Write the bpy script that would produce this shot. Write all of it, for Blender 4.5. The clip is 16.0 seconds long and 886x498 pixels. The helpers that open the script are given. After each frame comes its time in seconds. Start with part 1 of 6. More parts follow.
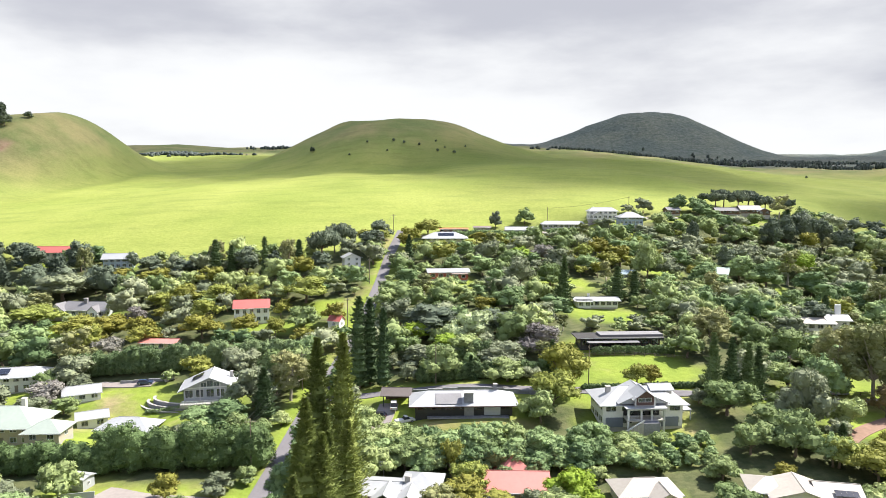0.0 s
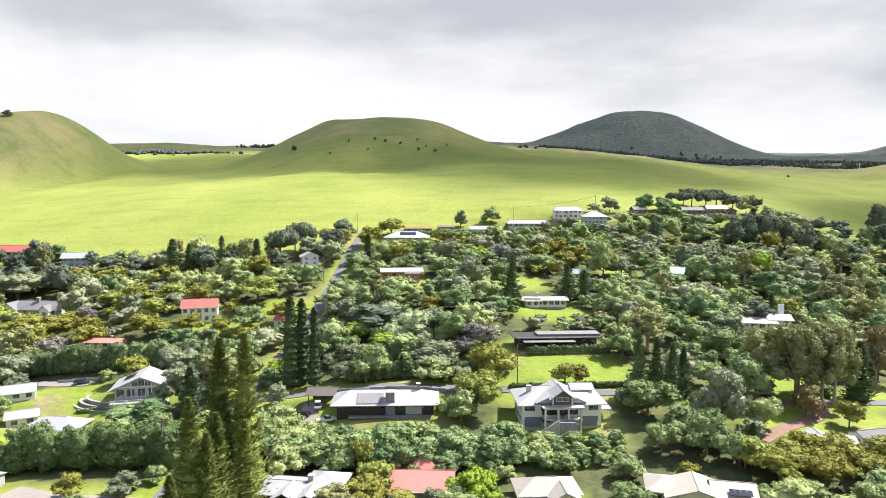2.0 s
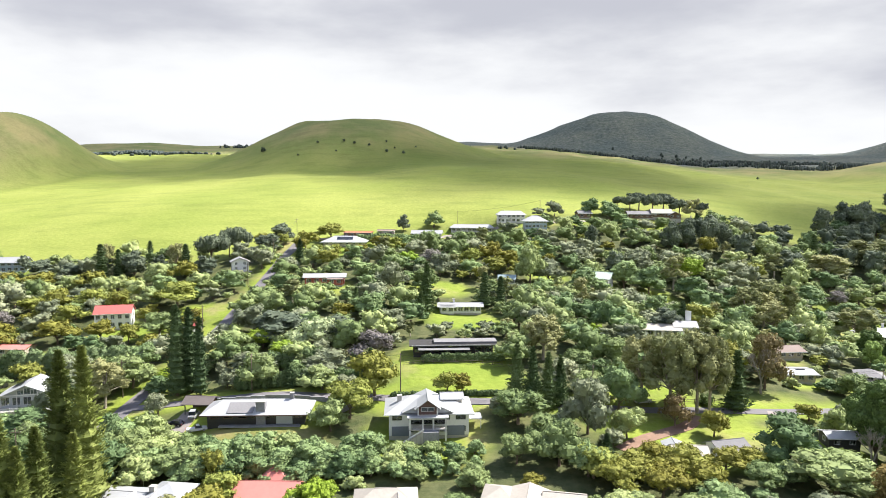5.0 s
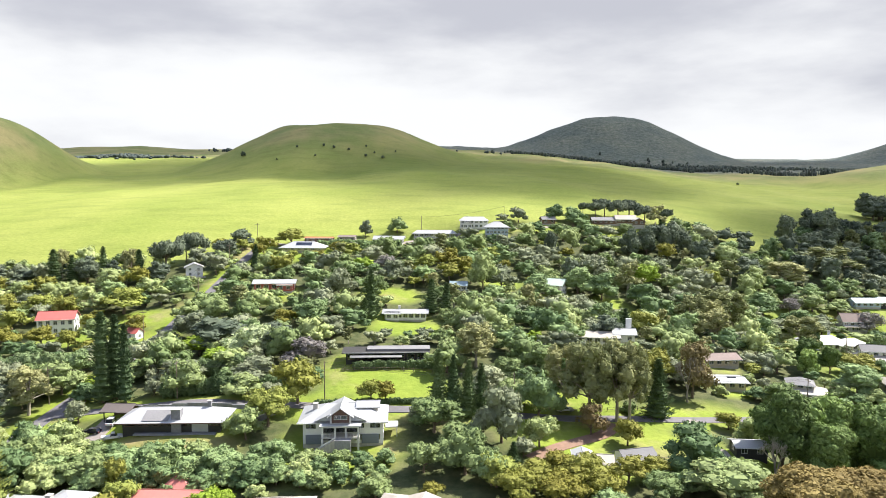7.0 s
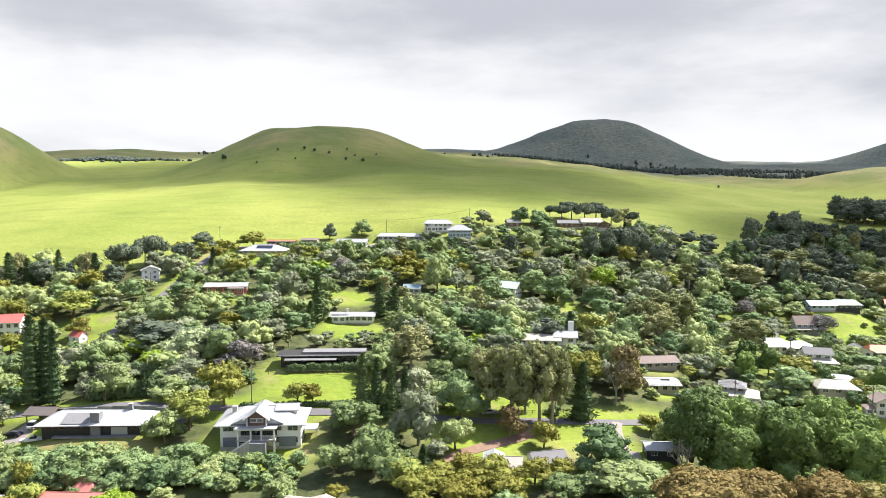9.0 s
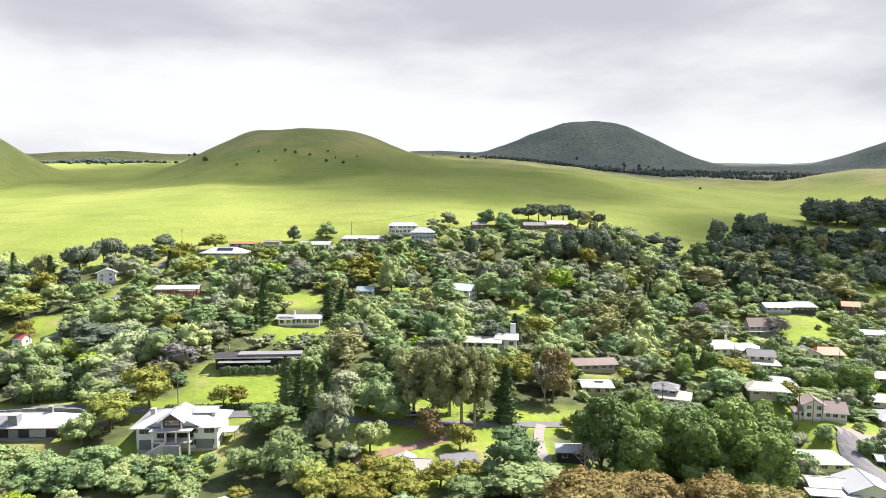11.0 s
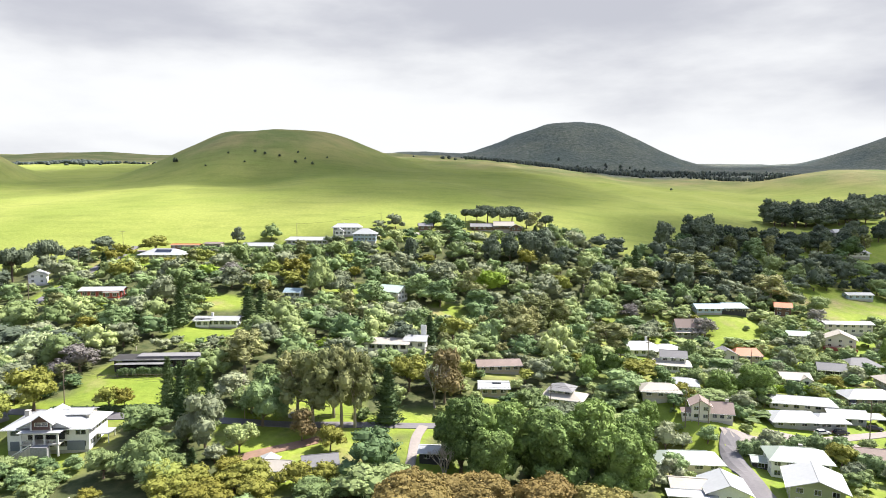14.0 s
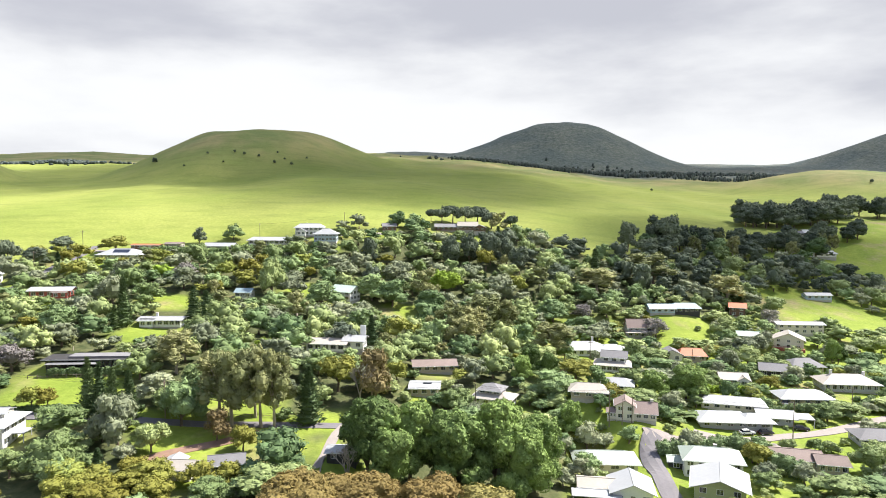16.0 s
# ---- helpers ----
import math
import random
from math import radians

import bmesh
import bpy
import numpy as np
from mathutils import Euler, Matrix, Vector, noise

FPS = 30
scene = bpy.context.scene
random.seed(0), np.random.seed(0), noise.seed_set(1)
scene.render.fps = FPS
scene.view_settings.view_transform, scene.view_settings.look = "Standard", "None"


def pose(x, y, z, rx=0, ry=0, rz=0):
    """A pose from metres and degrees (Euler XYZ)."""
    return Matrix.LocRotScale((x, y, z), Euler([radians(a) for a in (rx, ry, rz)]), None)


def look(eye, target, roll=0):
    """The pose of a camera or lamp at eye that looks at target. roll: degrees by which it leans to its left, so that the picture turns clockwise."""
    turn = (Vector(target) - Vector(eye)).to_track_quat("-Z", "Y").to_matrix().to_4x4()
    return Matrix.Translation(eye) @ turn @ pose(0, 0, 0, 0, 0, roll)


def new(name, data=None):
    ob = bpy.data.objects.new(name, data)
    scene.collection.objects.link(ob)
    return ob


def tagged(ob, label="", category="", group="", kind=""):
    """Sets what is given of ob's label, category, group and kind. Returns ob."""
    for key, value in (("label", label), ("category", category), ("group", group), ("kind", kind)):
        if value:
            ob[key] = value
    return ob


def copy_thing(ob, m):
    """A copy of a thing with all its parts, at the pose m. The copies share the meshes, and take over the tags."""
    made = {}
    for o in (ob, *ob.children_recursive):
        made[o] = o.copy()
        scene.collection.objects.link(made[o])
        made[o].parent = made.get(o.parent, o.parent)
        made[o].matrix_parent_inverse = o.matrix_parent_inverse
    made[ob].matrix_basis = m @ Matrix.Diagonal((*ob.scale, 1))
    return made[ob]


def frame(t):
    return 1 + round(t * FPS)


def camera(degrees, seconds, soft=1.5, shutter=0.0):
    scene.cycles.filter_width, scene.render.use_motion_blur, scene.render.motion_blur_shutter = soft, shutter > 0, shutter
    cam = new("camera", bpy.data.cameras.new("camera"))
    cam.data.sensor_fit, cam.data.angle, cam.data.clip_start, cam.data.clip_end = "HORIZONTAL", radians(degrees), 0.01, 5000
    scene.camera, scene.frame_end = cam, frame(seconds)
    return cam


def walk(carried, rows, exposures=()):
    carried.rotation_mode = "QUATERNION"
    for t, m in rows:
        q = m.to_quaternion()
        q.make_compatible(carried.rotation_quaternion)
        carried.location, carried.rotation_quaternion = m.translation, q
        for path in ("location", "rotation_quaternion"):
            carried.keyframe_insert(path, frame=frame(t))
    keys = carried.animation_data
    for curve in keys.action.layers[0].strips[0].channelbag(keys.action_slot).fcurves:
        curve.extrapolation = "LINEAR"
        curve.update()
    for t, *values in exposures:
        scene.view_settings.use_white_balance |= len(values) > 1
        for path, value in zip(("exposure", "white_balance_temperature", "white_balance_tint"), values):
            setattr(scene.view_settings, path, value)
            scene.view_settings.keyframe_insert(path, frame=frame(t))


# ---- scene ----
cam = camera(66.0, 16.0, soft=0.6)
METRES, EYE, TILT, LEAN, TURN = 165.0, 63.0, -5.0, 0.0, 0.0
ROWS = [
    (0, 0.0000, 0.0000, 0.0000, 0.000, 0.000, -0.000),
    (0.5, 0.0277, -0.0011, 0.0010, -0.045, -0.059, -0.040),
    (1, 0.0560, -0.0026, 0.0011, -0.074, -0.089, -0.040),
    (1.5, 0.0849, -0.0036, 0.0023, -0.111, -0.126, -0.060),
    (2, 0.1152, -0.0051, 0.0031, -0.134, -0.149, -0.030),
    (2.5, 0.1463, -0.0063, 0.0045, -0.171, -0.186, -0.040),
    (3, 0.1773, -0.0075, 0.0059, -0.223, -0.208, -0.050),
    (3.5, 0.2089, -0.0087, 0.0072, -0.275, -0.238, -0.080),
    (4, 0.2410, -0.0100, 0.0109, -0.312, -0.253, -0.080),
    (6.5, 0.3998, -0.0147, 0.0278, -0.528, 0.007, -0.190),
    (7, 0.4291, -0.0161, 0.0278, -0.580, 0.097, -0.230),
    (7.5, 0.4590, -0.0178, 0.0283, -0.595, 0.163, -0.210),
    (8, 0.4891, -0.0198, 0.0290, -0.632, 0.208, -0.220),
    (8.5, 0.5196, -0.0215, 0.0295, -0.669, 0.268, -0.210),
    (9, 0.5507, -0.0234, 0.0296, -0.706, 0.305, -0.190),
    (11.5, 0.7061, -0.0305, 0.0323, -0.803, 0.513, -0.160),
    (12, 0.7374, -0.0322, 0.0328, -0.832, 0.565, -0.160),
    (12.5, 0.7699, -0.0336, 0.0333, -0.840, 0.543, -0.150),
    (13, 0.8020, -0.0354, 0.0338, -0.877, 0.520, -0.130),
    (13.5, 0.8350, -0.0369, 0.0346, -0.892, 0.498, -0.140),
    (14, 0.8676, -0.0386, 0.0350, -0.929, 0.498, -0.130),
    (14.5, 0.8999, -0.0401, 0.0354, -0.966, 0.498, -0.140),
    (15, 0.9330, -0.0418, 0.0357, -0.981, 0.505, -0.140),
    (15.5, 0.9653, -0.0436, 0.0362, -1.018, 0.498, -0.140),
    (16, 0.9980, -0.0449, 0.0362, -1.048, 0.498, -0.160),
]
walk(cam, [(t, pose(0, 0, EYE, TILT, LEAN, TURN) @ pose(METRES * x, METRES * y, METRES * z, 90 + pitch, roll, yaw)) for t, x, y, z, yaw, pitch, roll in ROWS])

# ---- sky, sun ----
SUN_EL, SUN_AZ = 51.0, 27.0   # azimuth from +x towards +y
scene.view_settings.exposure = 1.15
world = bpy.data.worlds.new("overcast_sky")
scene.world = world
world.use_nodes = True
wn, wl = world.node_tree.nodes, world.node_tree.links
wn.clear()


def wnode(kind, **kw):
    n = wn.new(kind)
    for k, v in kw.items():
        n.inputs[k].default_value = v
    return n


wout = wn.new("ShaderNodeOutputWorld")
wsky = wn.new("ShaderNodeTexSky")
wsky.sky_type, wsky.sun_disc = "NISHITA", False
wsky.sun_elevation, wsky.sun_rotation = radians(SUN_EL), radians(90 - SUN_AZ)
wco = wn.new("ShaderNodeTexCoord")
wmap = wn.new("ShaderNodeMapping")
wmap.inputs["Scale"].default_value = (1.0, 1.0, 3.4)
wmap.inputs["Location"].default_value = (-0.45, 0.3, 0.25)
wl.new(wco.outputs["Generated"], wmap.inputs["Vector"])
wnoi = wnode("ShaderNodeTexNoise", Scale=2.3, Detail=7.0, Roughness=0.52)
wl.new(wmap.outputs["Vector"], wnoi.inputs["Vector"])
wsep = wn.new("ShaderNodeSeparateXYZ")
wl.new(wco.outputs["Generated"], wsep.inputs["Vector"])
# the cloud base darkens with height above the horizon, and hangs lower in the east
whgt = wn.new("ShaderNodeMapRange")
for k, v in (("From Min", 0.10), ("From Max", 0.27), ("To Min", -0.06), ("To Max", 0.26)):
    whgt.inputs[k].default_value = v
wtilt = wn.new("ShaderNodeMath")
wtilt.operation = "MULTIPLY_ADD"
wtilt.inputs[1].default_value = 0.07
wl.new(wsep.outputs["X"], wtilt.inputs[0]), wl.new(wsep.outputs["Z"], wtilt.inputs[2])
wl.new(wtilt.outputs[0], whgt.inputs["Value"])
wadd = wn.new("ShaderNodeMath")
wl.new(wnoi.outputs["Fac"], wadd.inputs[0])
wl.new(whgt.outputs["Result"], wadd.inputs[1])
wramp = wn.new("ShaderNodeValToRGB")
wramp.color_ramp.interpolation = "EASE"
e = wramp.color_ramp.elements
e[0].position, e[0].color = 0.42, (0.965, 0.98, 1.0, 1)
e[1].position, e[1].color = 0.80, (0.575, 0.590, 0.660, 1)
wl.new(wadd.outputs[0], wramp.inputs["Fac"])
wcloud = wnode("ShaderNodeBackground", Strength=0.465)
wl.new(wramp.outputs["Color"], wcloud.inputs["Color"])
wblue = wnode("ShaderNodeBackground", Strength=0.15)
wl.new(wsky.outputs["Color"], wblue.inputs["Color"])
wgap = wn.new("ShaderNodeMapRange")
for k, v in (("From Min", 0.42), ("From Max", 0.75), ("To Min", 0.0), ("To Max", 0.8)):
    wgap.inputs[k].default_value = v
wl.new(wsep.outputs["Z"], wgap.inputs["Value"])
wmix = wn.new("ShaderNodeMixShader")
wl.new(wgap.outputs["Result"], wmix.inputs["Fac"])
wl.new(wcloud.outputs["Background"], wmix.inputs[1])
wl.new(wblue.outputs["Background"], wmix.inputs[2])
wl.new(wmix.outputs["Shader"], wout.inputs["Surface"])

sun = new("sun", bpy.data.lights.new("sun", "SUN"))
sun.data.energy, sun.data.angle, sun.data.color = 5.0, radians(0.55), (1.0, 0.95, 0.86)
ce = math.cos(radians(SUN_EL))
SUN_DIR = Vector((ce * math.cos(radians(SUN_AZ)), ce * math.sin(radians(SUN_AZ)), math.sin(radians(SUN_EL))))
sun.matrix_world = look(SUN_DIR * 900, (0, 0, 0))


# ---- materials ----
def own(n, l):
    """A random number for each thing, and for each tree of a joined wood."""
    a = n.new("ShaderNodeAttribute")
    a.attribute_name = "vary"
    k = n.new("ShaderNodeMath")
    l.new(n.new("ShaderNodeObjectInfo").outputs["Random"], k.inputs[0])
    l.new(a.outputs["Fac"], k.inputs[1])
    f = n.new("ShaderNodeMath")
    f.operation = "FRACT"
    l.new(k.outputs[0], f.inputs[0])
    return f.outputs[0]


def material(name, rgb, rough=0.7, vary=0.25, fine=3.0, broad=0.25, bump=0.0, metal=0.0, per_thing=0.15, per_piece=0.0, see_through=0.0, rgb2=None, spec=0.4):
    """A surface with grain and broad stains, that differs a little from thing to thing and from piece to piece."""
    m = bpy.data.materials.new(name)
    m.use_nodes = True
    n, l = m.node_tree.nodes, m.node_tree.links
    b = n["Principled BSDF"]
    b.inputs["Roughness"].default_value, b.inputs["Metallic"].default_value = rough, metal
    b.inputs["Specular IOR Level"].default_value = spec
    co = n.new("ShaderNodeTexCoord")
    total = None

    def term(out, amount):
        nonlocal total
        r = n.new("ShaderNodeMath")
        r.operation = "MULTIPLY_ADD"
        l.new(out, r.inputs[0])
        r.inputs[1].default_value, r.inputs[2].default_value = 2 * amount, 1 - amount
        if total is None:
            total = r.outputs[0]
        else:
            t = n.new("ShaderNodeMath")
            t.operation = "MULTIPLY"
            l.new(total, t.inputs[0]), l.new(r.outputs[0], t.inputs[1])
            total = t.outputs[0]

    first = None
    for sc, am in ((fine, vary), (broad, vary)):
        t = n.new("ShaderNodeTexNoise")
        t.inputs["Scale"].default_value, t.inputs["Detail"].default_value = sc, 5.0
        l.new(co.outputs["Object"], t.inputs["Vector"])
        term(t.outputs["Fac"], am)
        first = first or t
    if per_thing:
        term(own(n, l), per_thing)
    if per_piece:
        term(n.new("ShaderNodeNewGeometry").outputs["Random Per Island"], per_piece)
    mix = n.new("ShaderNodeMix")
    mix.data_type, mix.blend_type = "RGBA", "MULTIPLY"
    mix.inputs["Factor"].default_value = 1.0
    if rgb2:
        two = n.new("ShaderNodeMix")
        two.data_type = "RGBA"
        two.inputs["A"].default_value, two.inputs["B"].default_value = (*rgb, 1), (*rgb2, 1)
        l.new(own(n, l), two.inputs["Factor"])
        l.new(two.outputs["Result"], mix.inputs["A"])
    else:
        mix.inputs["A"].default_value = (*rgb, 1)
    l.new(total, mix.inputs["B"])
    l.new(mix.outputs["Result"], b.inputs["Base Color"])
    if bump:
        bp = n.new("ShaderNodeBump")
        bp.inputs["Strength"].default_value, bp.inputs["Distance"].default_value = bump, 0.05
        l.new(first.outputs["Fac"], bp.inputs["Height"])
        l.new(bp.outputs["Normal"], b.inputs["Normal"])
    if see_through:
        tr = n.new("ShaderNodeBsdfTranslucent")
        sh = n.new("ShaderNodeMixShader")
        sh.inputs["Fac"].default_value = see_through
        l.new(mix.outputs["Result"], tr.inputs["Color"])
        l.new(b.outputs["BSDF"], sh.inputs[1]), l.new(tr.outputs["BSDF"], sh.inputs[2])
        l.new(sh.outputs["Shader"], n["Material Output"].inputs["Surface"])
    return m


def leaf(name, rgb, rgb2=None, piece=0.17, thing=0.22):
    return material(name, rgb, 0.7, 0.2, 0.9, 0.15, per_thing=thing, per_piece=piece, see_through=0.16, rgb2=rgb2, spec=0.14)


LEAF_GREEN = leaf("leaves_green", (0.197, 0.270, 0.106), (0.316, 0.360, 0.153))
LEAF_DEEP = leaf("leaves_deep_green", (0.147, 0.227, 0.099), (0.228, 0.299, 0.130))
LEAF_GREY = leaf("leaves_grey_green", (0.202, 0.235, 0.145), (0.271, 0.291, 0.180))
LEAF_GOLD = leaf("leaves_olive_gold", (0.263, 0.245, 0.048), (0.215, 0.245, 0.061))
LEAF_LIME = leaf("leaves_lime", (0.274, 0.374, 0.041), (0.219, 0.310, 0.046))
LEAF_GUM = leaf("leaves_gum_tree", (0.217, 0.242, 0.104), (0.281, 0.278, 0.129))
LEAF_RUSSET = leaf("leaves_russet_olive", (0.271, 0.195, 0.071), (0.228, 0.220, 0.071))
LEAF_GRAND = leaf("leaves_shade_tree", (0.112, 0.179, 0.060), (0.196, 0.267, 0.078), 0.3, 0.4)
# Darker than HEDGE_GREEN: the high hedges' front shade is put into the colour.
LEAF_ROW_SHADED = leaf("leaves_high_hedge_shaded", (0.098, 0.152, 0.060), (0.125, 0.182, 0.070), thing=0.06)
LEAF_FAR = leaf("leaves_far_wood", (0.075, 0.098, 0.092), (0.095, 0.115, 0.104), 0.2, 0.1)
LEAF_PINE = leaf("needles_pine", (0.087, 0.139, 0.064), (0.123, 0.169, 0.072))
LEAF_COOK = leaf("needles_olive_pine", (0.183, 0.226, 0.065), (0.226, 0.257, 0.073))
LEAF_DARK = leaf("leaves_dark_grove", (0.098, 0.128, 0.092), (0.138, 0.165, 0.110))
BLOSSOM_PURPLE = leaf("blossom_purple", (0.274, 0.251, 0.242), (0.246, 0.237, 0.201))
BLOSSOM_CREAM = leaf("blossom_cream", (0.325, 0.389, 0.206), (0.369, 0.423, 0.238))
BLOSSOM_RED = leaf("blossom_red", (0.608, 0.068, 0.054))
LEAF_BROWN = leaf("leaves_brown", (0.221, 0.162, 0.076), (0.187, 0.162, 0.076))
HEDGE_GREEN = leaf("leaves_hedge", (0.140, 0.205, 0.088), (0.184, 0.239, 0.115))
BARK = material("bark", (0.150, 0.115, 0.085), 0.9, 0.35, 4.0, 0.5, 0.4)
BARK_PALE = material("bark_pale", (0.330, 0.290, 0.240), 0.85, 0.35, 3.0, 0.4, 0.3)
ROOF_WHITE = material("roof_white_metal", (0.345, 0.350, 0.365), 0.45, 0.10, 1.2, 0.15, per_thing=0.08)
ROOF_PALE = material("roof_pale_green", (0.340, 0.385, 0.340), 0.5, 0.10, 1.2, 0.15, per_thing=0.06)
ROOF_CREAM = material("roof_cream", (0.360, 0.325, 0.290), 0.6, 0.14, 1.5, 0.2, per_thing=0.05)
ROOF_GREY = material("roof_grey_shingle", (0.200, 0.195, 0.205), 0.85, 0.2, 2.5, 0.25, 0.3)
ROOF_BROWN = material("roof_brown_shingle", (0.215, 0.165, 0.150), 0.85, 0.2, 2.5, 0.25, 0.3)
ROOF_PINK = material("roof_pink_metal", (0.500, 0.190, 0.165), 0.5, 0.10, 1.0, 0.15, per_thing=0.05)
ROOF_RED = material("roof_red_metal", (0.430, 0.115, 0.100), 0.5, 0.12, 1.0, 0.2, per_thing=0.08)
ROOF_ORANGE = material("roof_orange", (0.496, 0.160, 0.080), 0.6, 0.15, 1.5, 0.2)
ROOF_GREEN = material("roof_sage", (0.36, 0.44, 0.38), 0.6, 0.14, 1.5, 0.2)
ROOF_BLUE = material("roof_dull_blue", (0.24, 0.32, 0.36), 0.6, 0.14, 1.5, 0.2)
ROOF_UMBER = material("roof_umber_shingle", (0.105, 0.088, 0.085), 0.85, 0.2, 2.5, 0.25, 0.3)
ROOF_DARK = material("roof_dark_felt", (0.035, 0.033, 0.034), 0.8, 0.2, 2.0, 0.3)
WALL_WHITE = material("wall_white_paint", (0.720, 0.720, 0.720), 0.6, 0.08, 2.0, 0.3, per_thing=0.05)
WALL_CREAM = material("wall_cream_paint", (0.620, 0.590, 0.520), 0.6, 0.10, 2.0, 0.3, per_thing=0.06)
WALL_GREY = material("wall_blue_grey_paint", (0.40, 0.42, 0.44), 0.6, 0.10, 2.0, 0.3, per_thing=0.08)
WALL_TAN = material("wall_tan_board", (0.42, 0.37, 0.30), 0.65, 0.12, 2.0, 0.3, per_thing=0.06)
WALL_BROWN = material("wall_brown_wood", (0.17, 0.105, 0.075), 0.7, 0.2, 2.5, 0.4)
WALL_DARK = material("wall_charcoal_wood", (0.045, 0.045, 0.048), 0.7, 0.2, 2.5, 0.4)
WALL_BLUE = material("wall_pale_blue_paint", (0.38, 0.47, 0.56), 0.6, 0.1, 2.0, 0.3)
WALL_GREEN = material("wall_olive_paint", (0.33, 0.37, 0.20), 0.6, 0.1, 2.0, 0.3)
WALL_RED = material("wall_barn_red", (0.36, 0.09, 0.075), 0.65, 0.12, 2.0, 0.3)
TRIM = material("trim_white", (0.620, 0.620, 0.620), 0.5, 0.05, 2.0, 0.5)
TRIM_DARK = material("trim_brown", (0.12, 0.07, 0.06), 0.6, 0.1, 2.0, 0.5)
DOOR = material("door_paint", (0.20, 0.17, 0.15), 0.5, 0.1, 2.0, 0.5)
CONCRETE = material("concrete", (0.40, 0.38, 0.36), 0.85, 0.18, 1.5, 0.2, 0.2)
DOOR_SLATE = material("door_slate_blue", (0.16, 0.18, 0.23), 0.55, 0.1, 2.0, 0.3)
STONE = material("field_stone", (0.22, 0.22, 0.24), 0.85, 0.3, 2.0, 0.5, 0.4)
ASPHALT = material("asphalt", (0.158, 0.147, 0.158), 0.9, 0.2, 1.5, 0.08, 0.2, per_thing=0.0)
PAVING = material("drive_concrete", (0.270, 0.235, 0.220), 0.9, 0.18, 1.2, 0.15, 0.2, per_thing=0.0)
DIRT = material("red_dirt", (0.24, 0.15, 0.11), 0.95, 0.25, 1.0, 0.2, 0.3, per_thing=0.0)
WOOD = material("weathered_wood", (0.20, 0.16, 0.12), 0.85, 0.25, 3.0, 0.4, 0.2)
WIRE = material("cable_black", (0.03, 0.03, 0.03), 0.6, 0.05)
SOLAR = material("solar_glass", (0.018, 0.022, 0.040), 0.12, 0.1, 3.0, 0.5, spec=0.6)
METAL = material("galvanised_metal", (0.45, 0.46, 0.47), 0.4, 0.12, 2.0, 0.4, metal=0.8)
RUBBER = material("rubber", (0.02, 0.02, 0.02), 0.85, 0.1)
CAR_WHITE = material("car_paint_white", (0.80, 0.80, 0.80), 0.25, 0.03, spec=0.6)
CAR_BLACK = material("car_paint_black", (0.025, 0.025, 0.03), 0.22, 0.03, spec=0.6)
CAR_BLUE = material("car_paint_dark_blue", (0.04, 0.06, 0.12), 0.22, 0.03, spec=0.6)
CAR_SILVER = material("car_paint_silver", (0.45, 0.46, 0.48), 0.3, 0.03, spec=0.6)
LAMP_RED = material("lamp_red_plastic", (0.35, 0.02, 0.02), 0.3, 0.03)
CLOUD = material("cloud_vapour", (0.85, 0.85, 0.88), 1.0, 0.1, 0.01, 0.002, per_thing=0.0)


VEIL = material("cloud_veil", (0.85, 0.85, 0.88), 1.0, 0.1, 0.01, 0.002, per_thing=0.0)


def thin_cloud(mat, clear):
    """Vapour that thins out softly towards the cloud's edge."""
    n, l = mat.node_tree.nodes, mat.node_tree.links
    t, m = n.new("ShaderNodeBsdfTransparent"), n.new("ShaderNodeMixShader")
    co, far, noi = n.new("ShaderNodeTexCoord"), n.new("ShaderNodeVectorMath"), n.new("ShaderNodeTexNoise")
    far.operation = "LENGTH"
    noi.inputs["Scale"].default_value, noi.inputs["Detail"].default_value = 3.0, 4.0
    plan = n.new("ShaderNodeVectorMath")
    plan.operation = "MULTIPLY"
    plan.inputs[1].default_value = (1, 1, 0)
    l.new(co.outputs["Object"], plan.inputs[0])
    l.new(plan.outputs["Vector"], far.inputs[0]), l.new(co.outputs["Object"], noi.inputs["Vector"])
    wob = n.new("ShaderNodeMath")
    wob.operation = "MULTIPLY_ADD"
    wob.inputs[1].default_value = 0.5
    l.new(noi.outputs["Fac"], wob.inputs[0]), l.new(far.outputs["Value"], wob.inputs[2])
    soft = n.new("ShaderNodeMapRange")
    soft.interpolation_type = "SMOOTHSTEP"
    for k, v in (("From Min", 0.70), ("From Max", 1.18), ("To Min", clear), ("To Max", 1.0)):
        soft.inputs[k].default_value = v
    l.new(wob.outputs[0], soft.inputs["Value"])
    l.new(soft.outputs["Result"], m.inputs["Fac"])
    l.new(n["Principled BSDF"].outputs["BSDF"], m.inputs[1]), l.new(t.outputs["BSDF"], m.inputs[2])
    l.new(m.outputs["Shader"], n["Material Output"].inputs["Surface"])


thin_cloud(CLOUD, 0.46)
thin_cloud(VEIL, 0.70)


def glass_material():
    m = bpy.data.materials.new("window_glass")
    m.use_nodes = True
    b = m.node_tree.nodes["Principled BSDF"]
    b.inputs["Base Color"].default_value = (0.55, 0.60, 0.62, 1)
    b.inputs["Roughness"].default_value, b.inputs["Transmission Weight"].default_value = 0.03, 0.9
    return m


GLASS = glass_material()


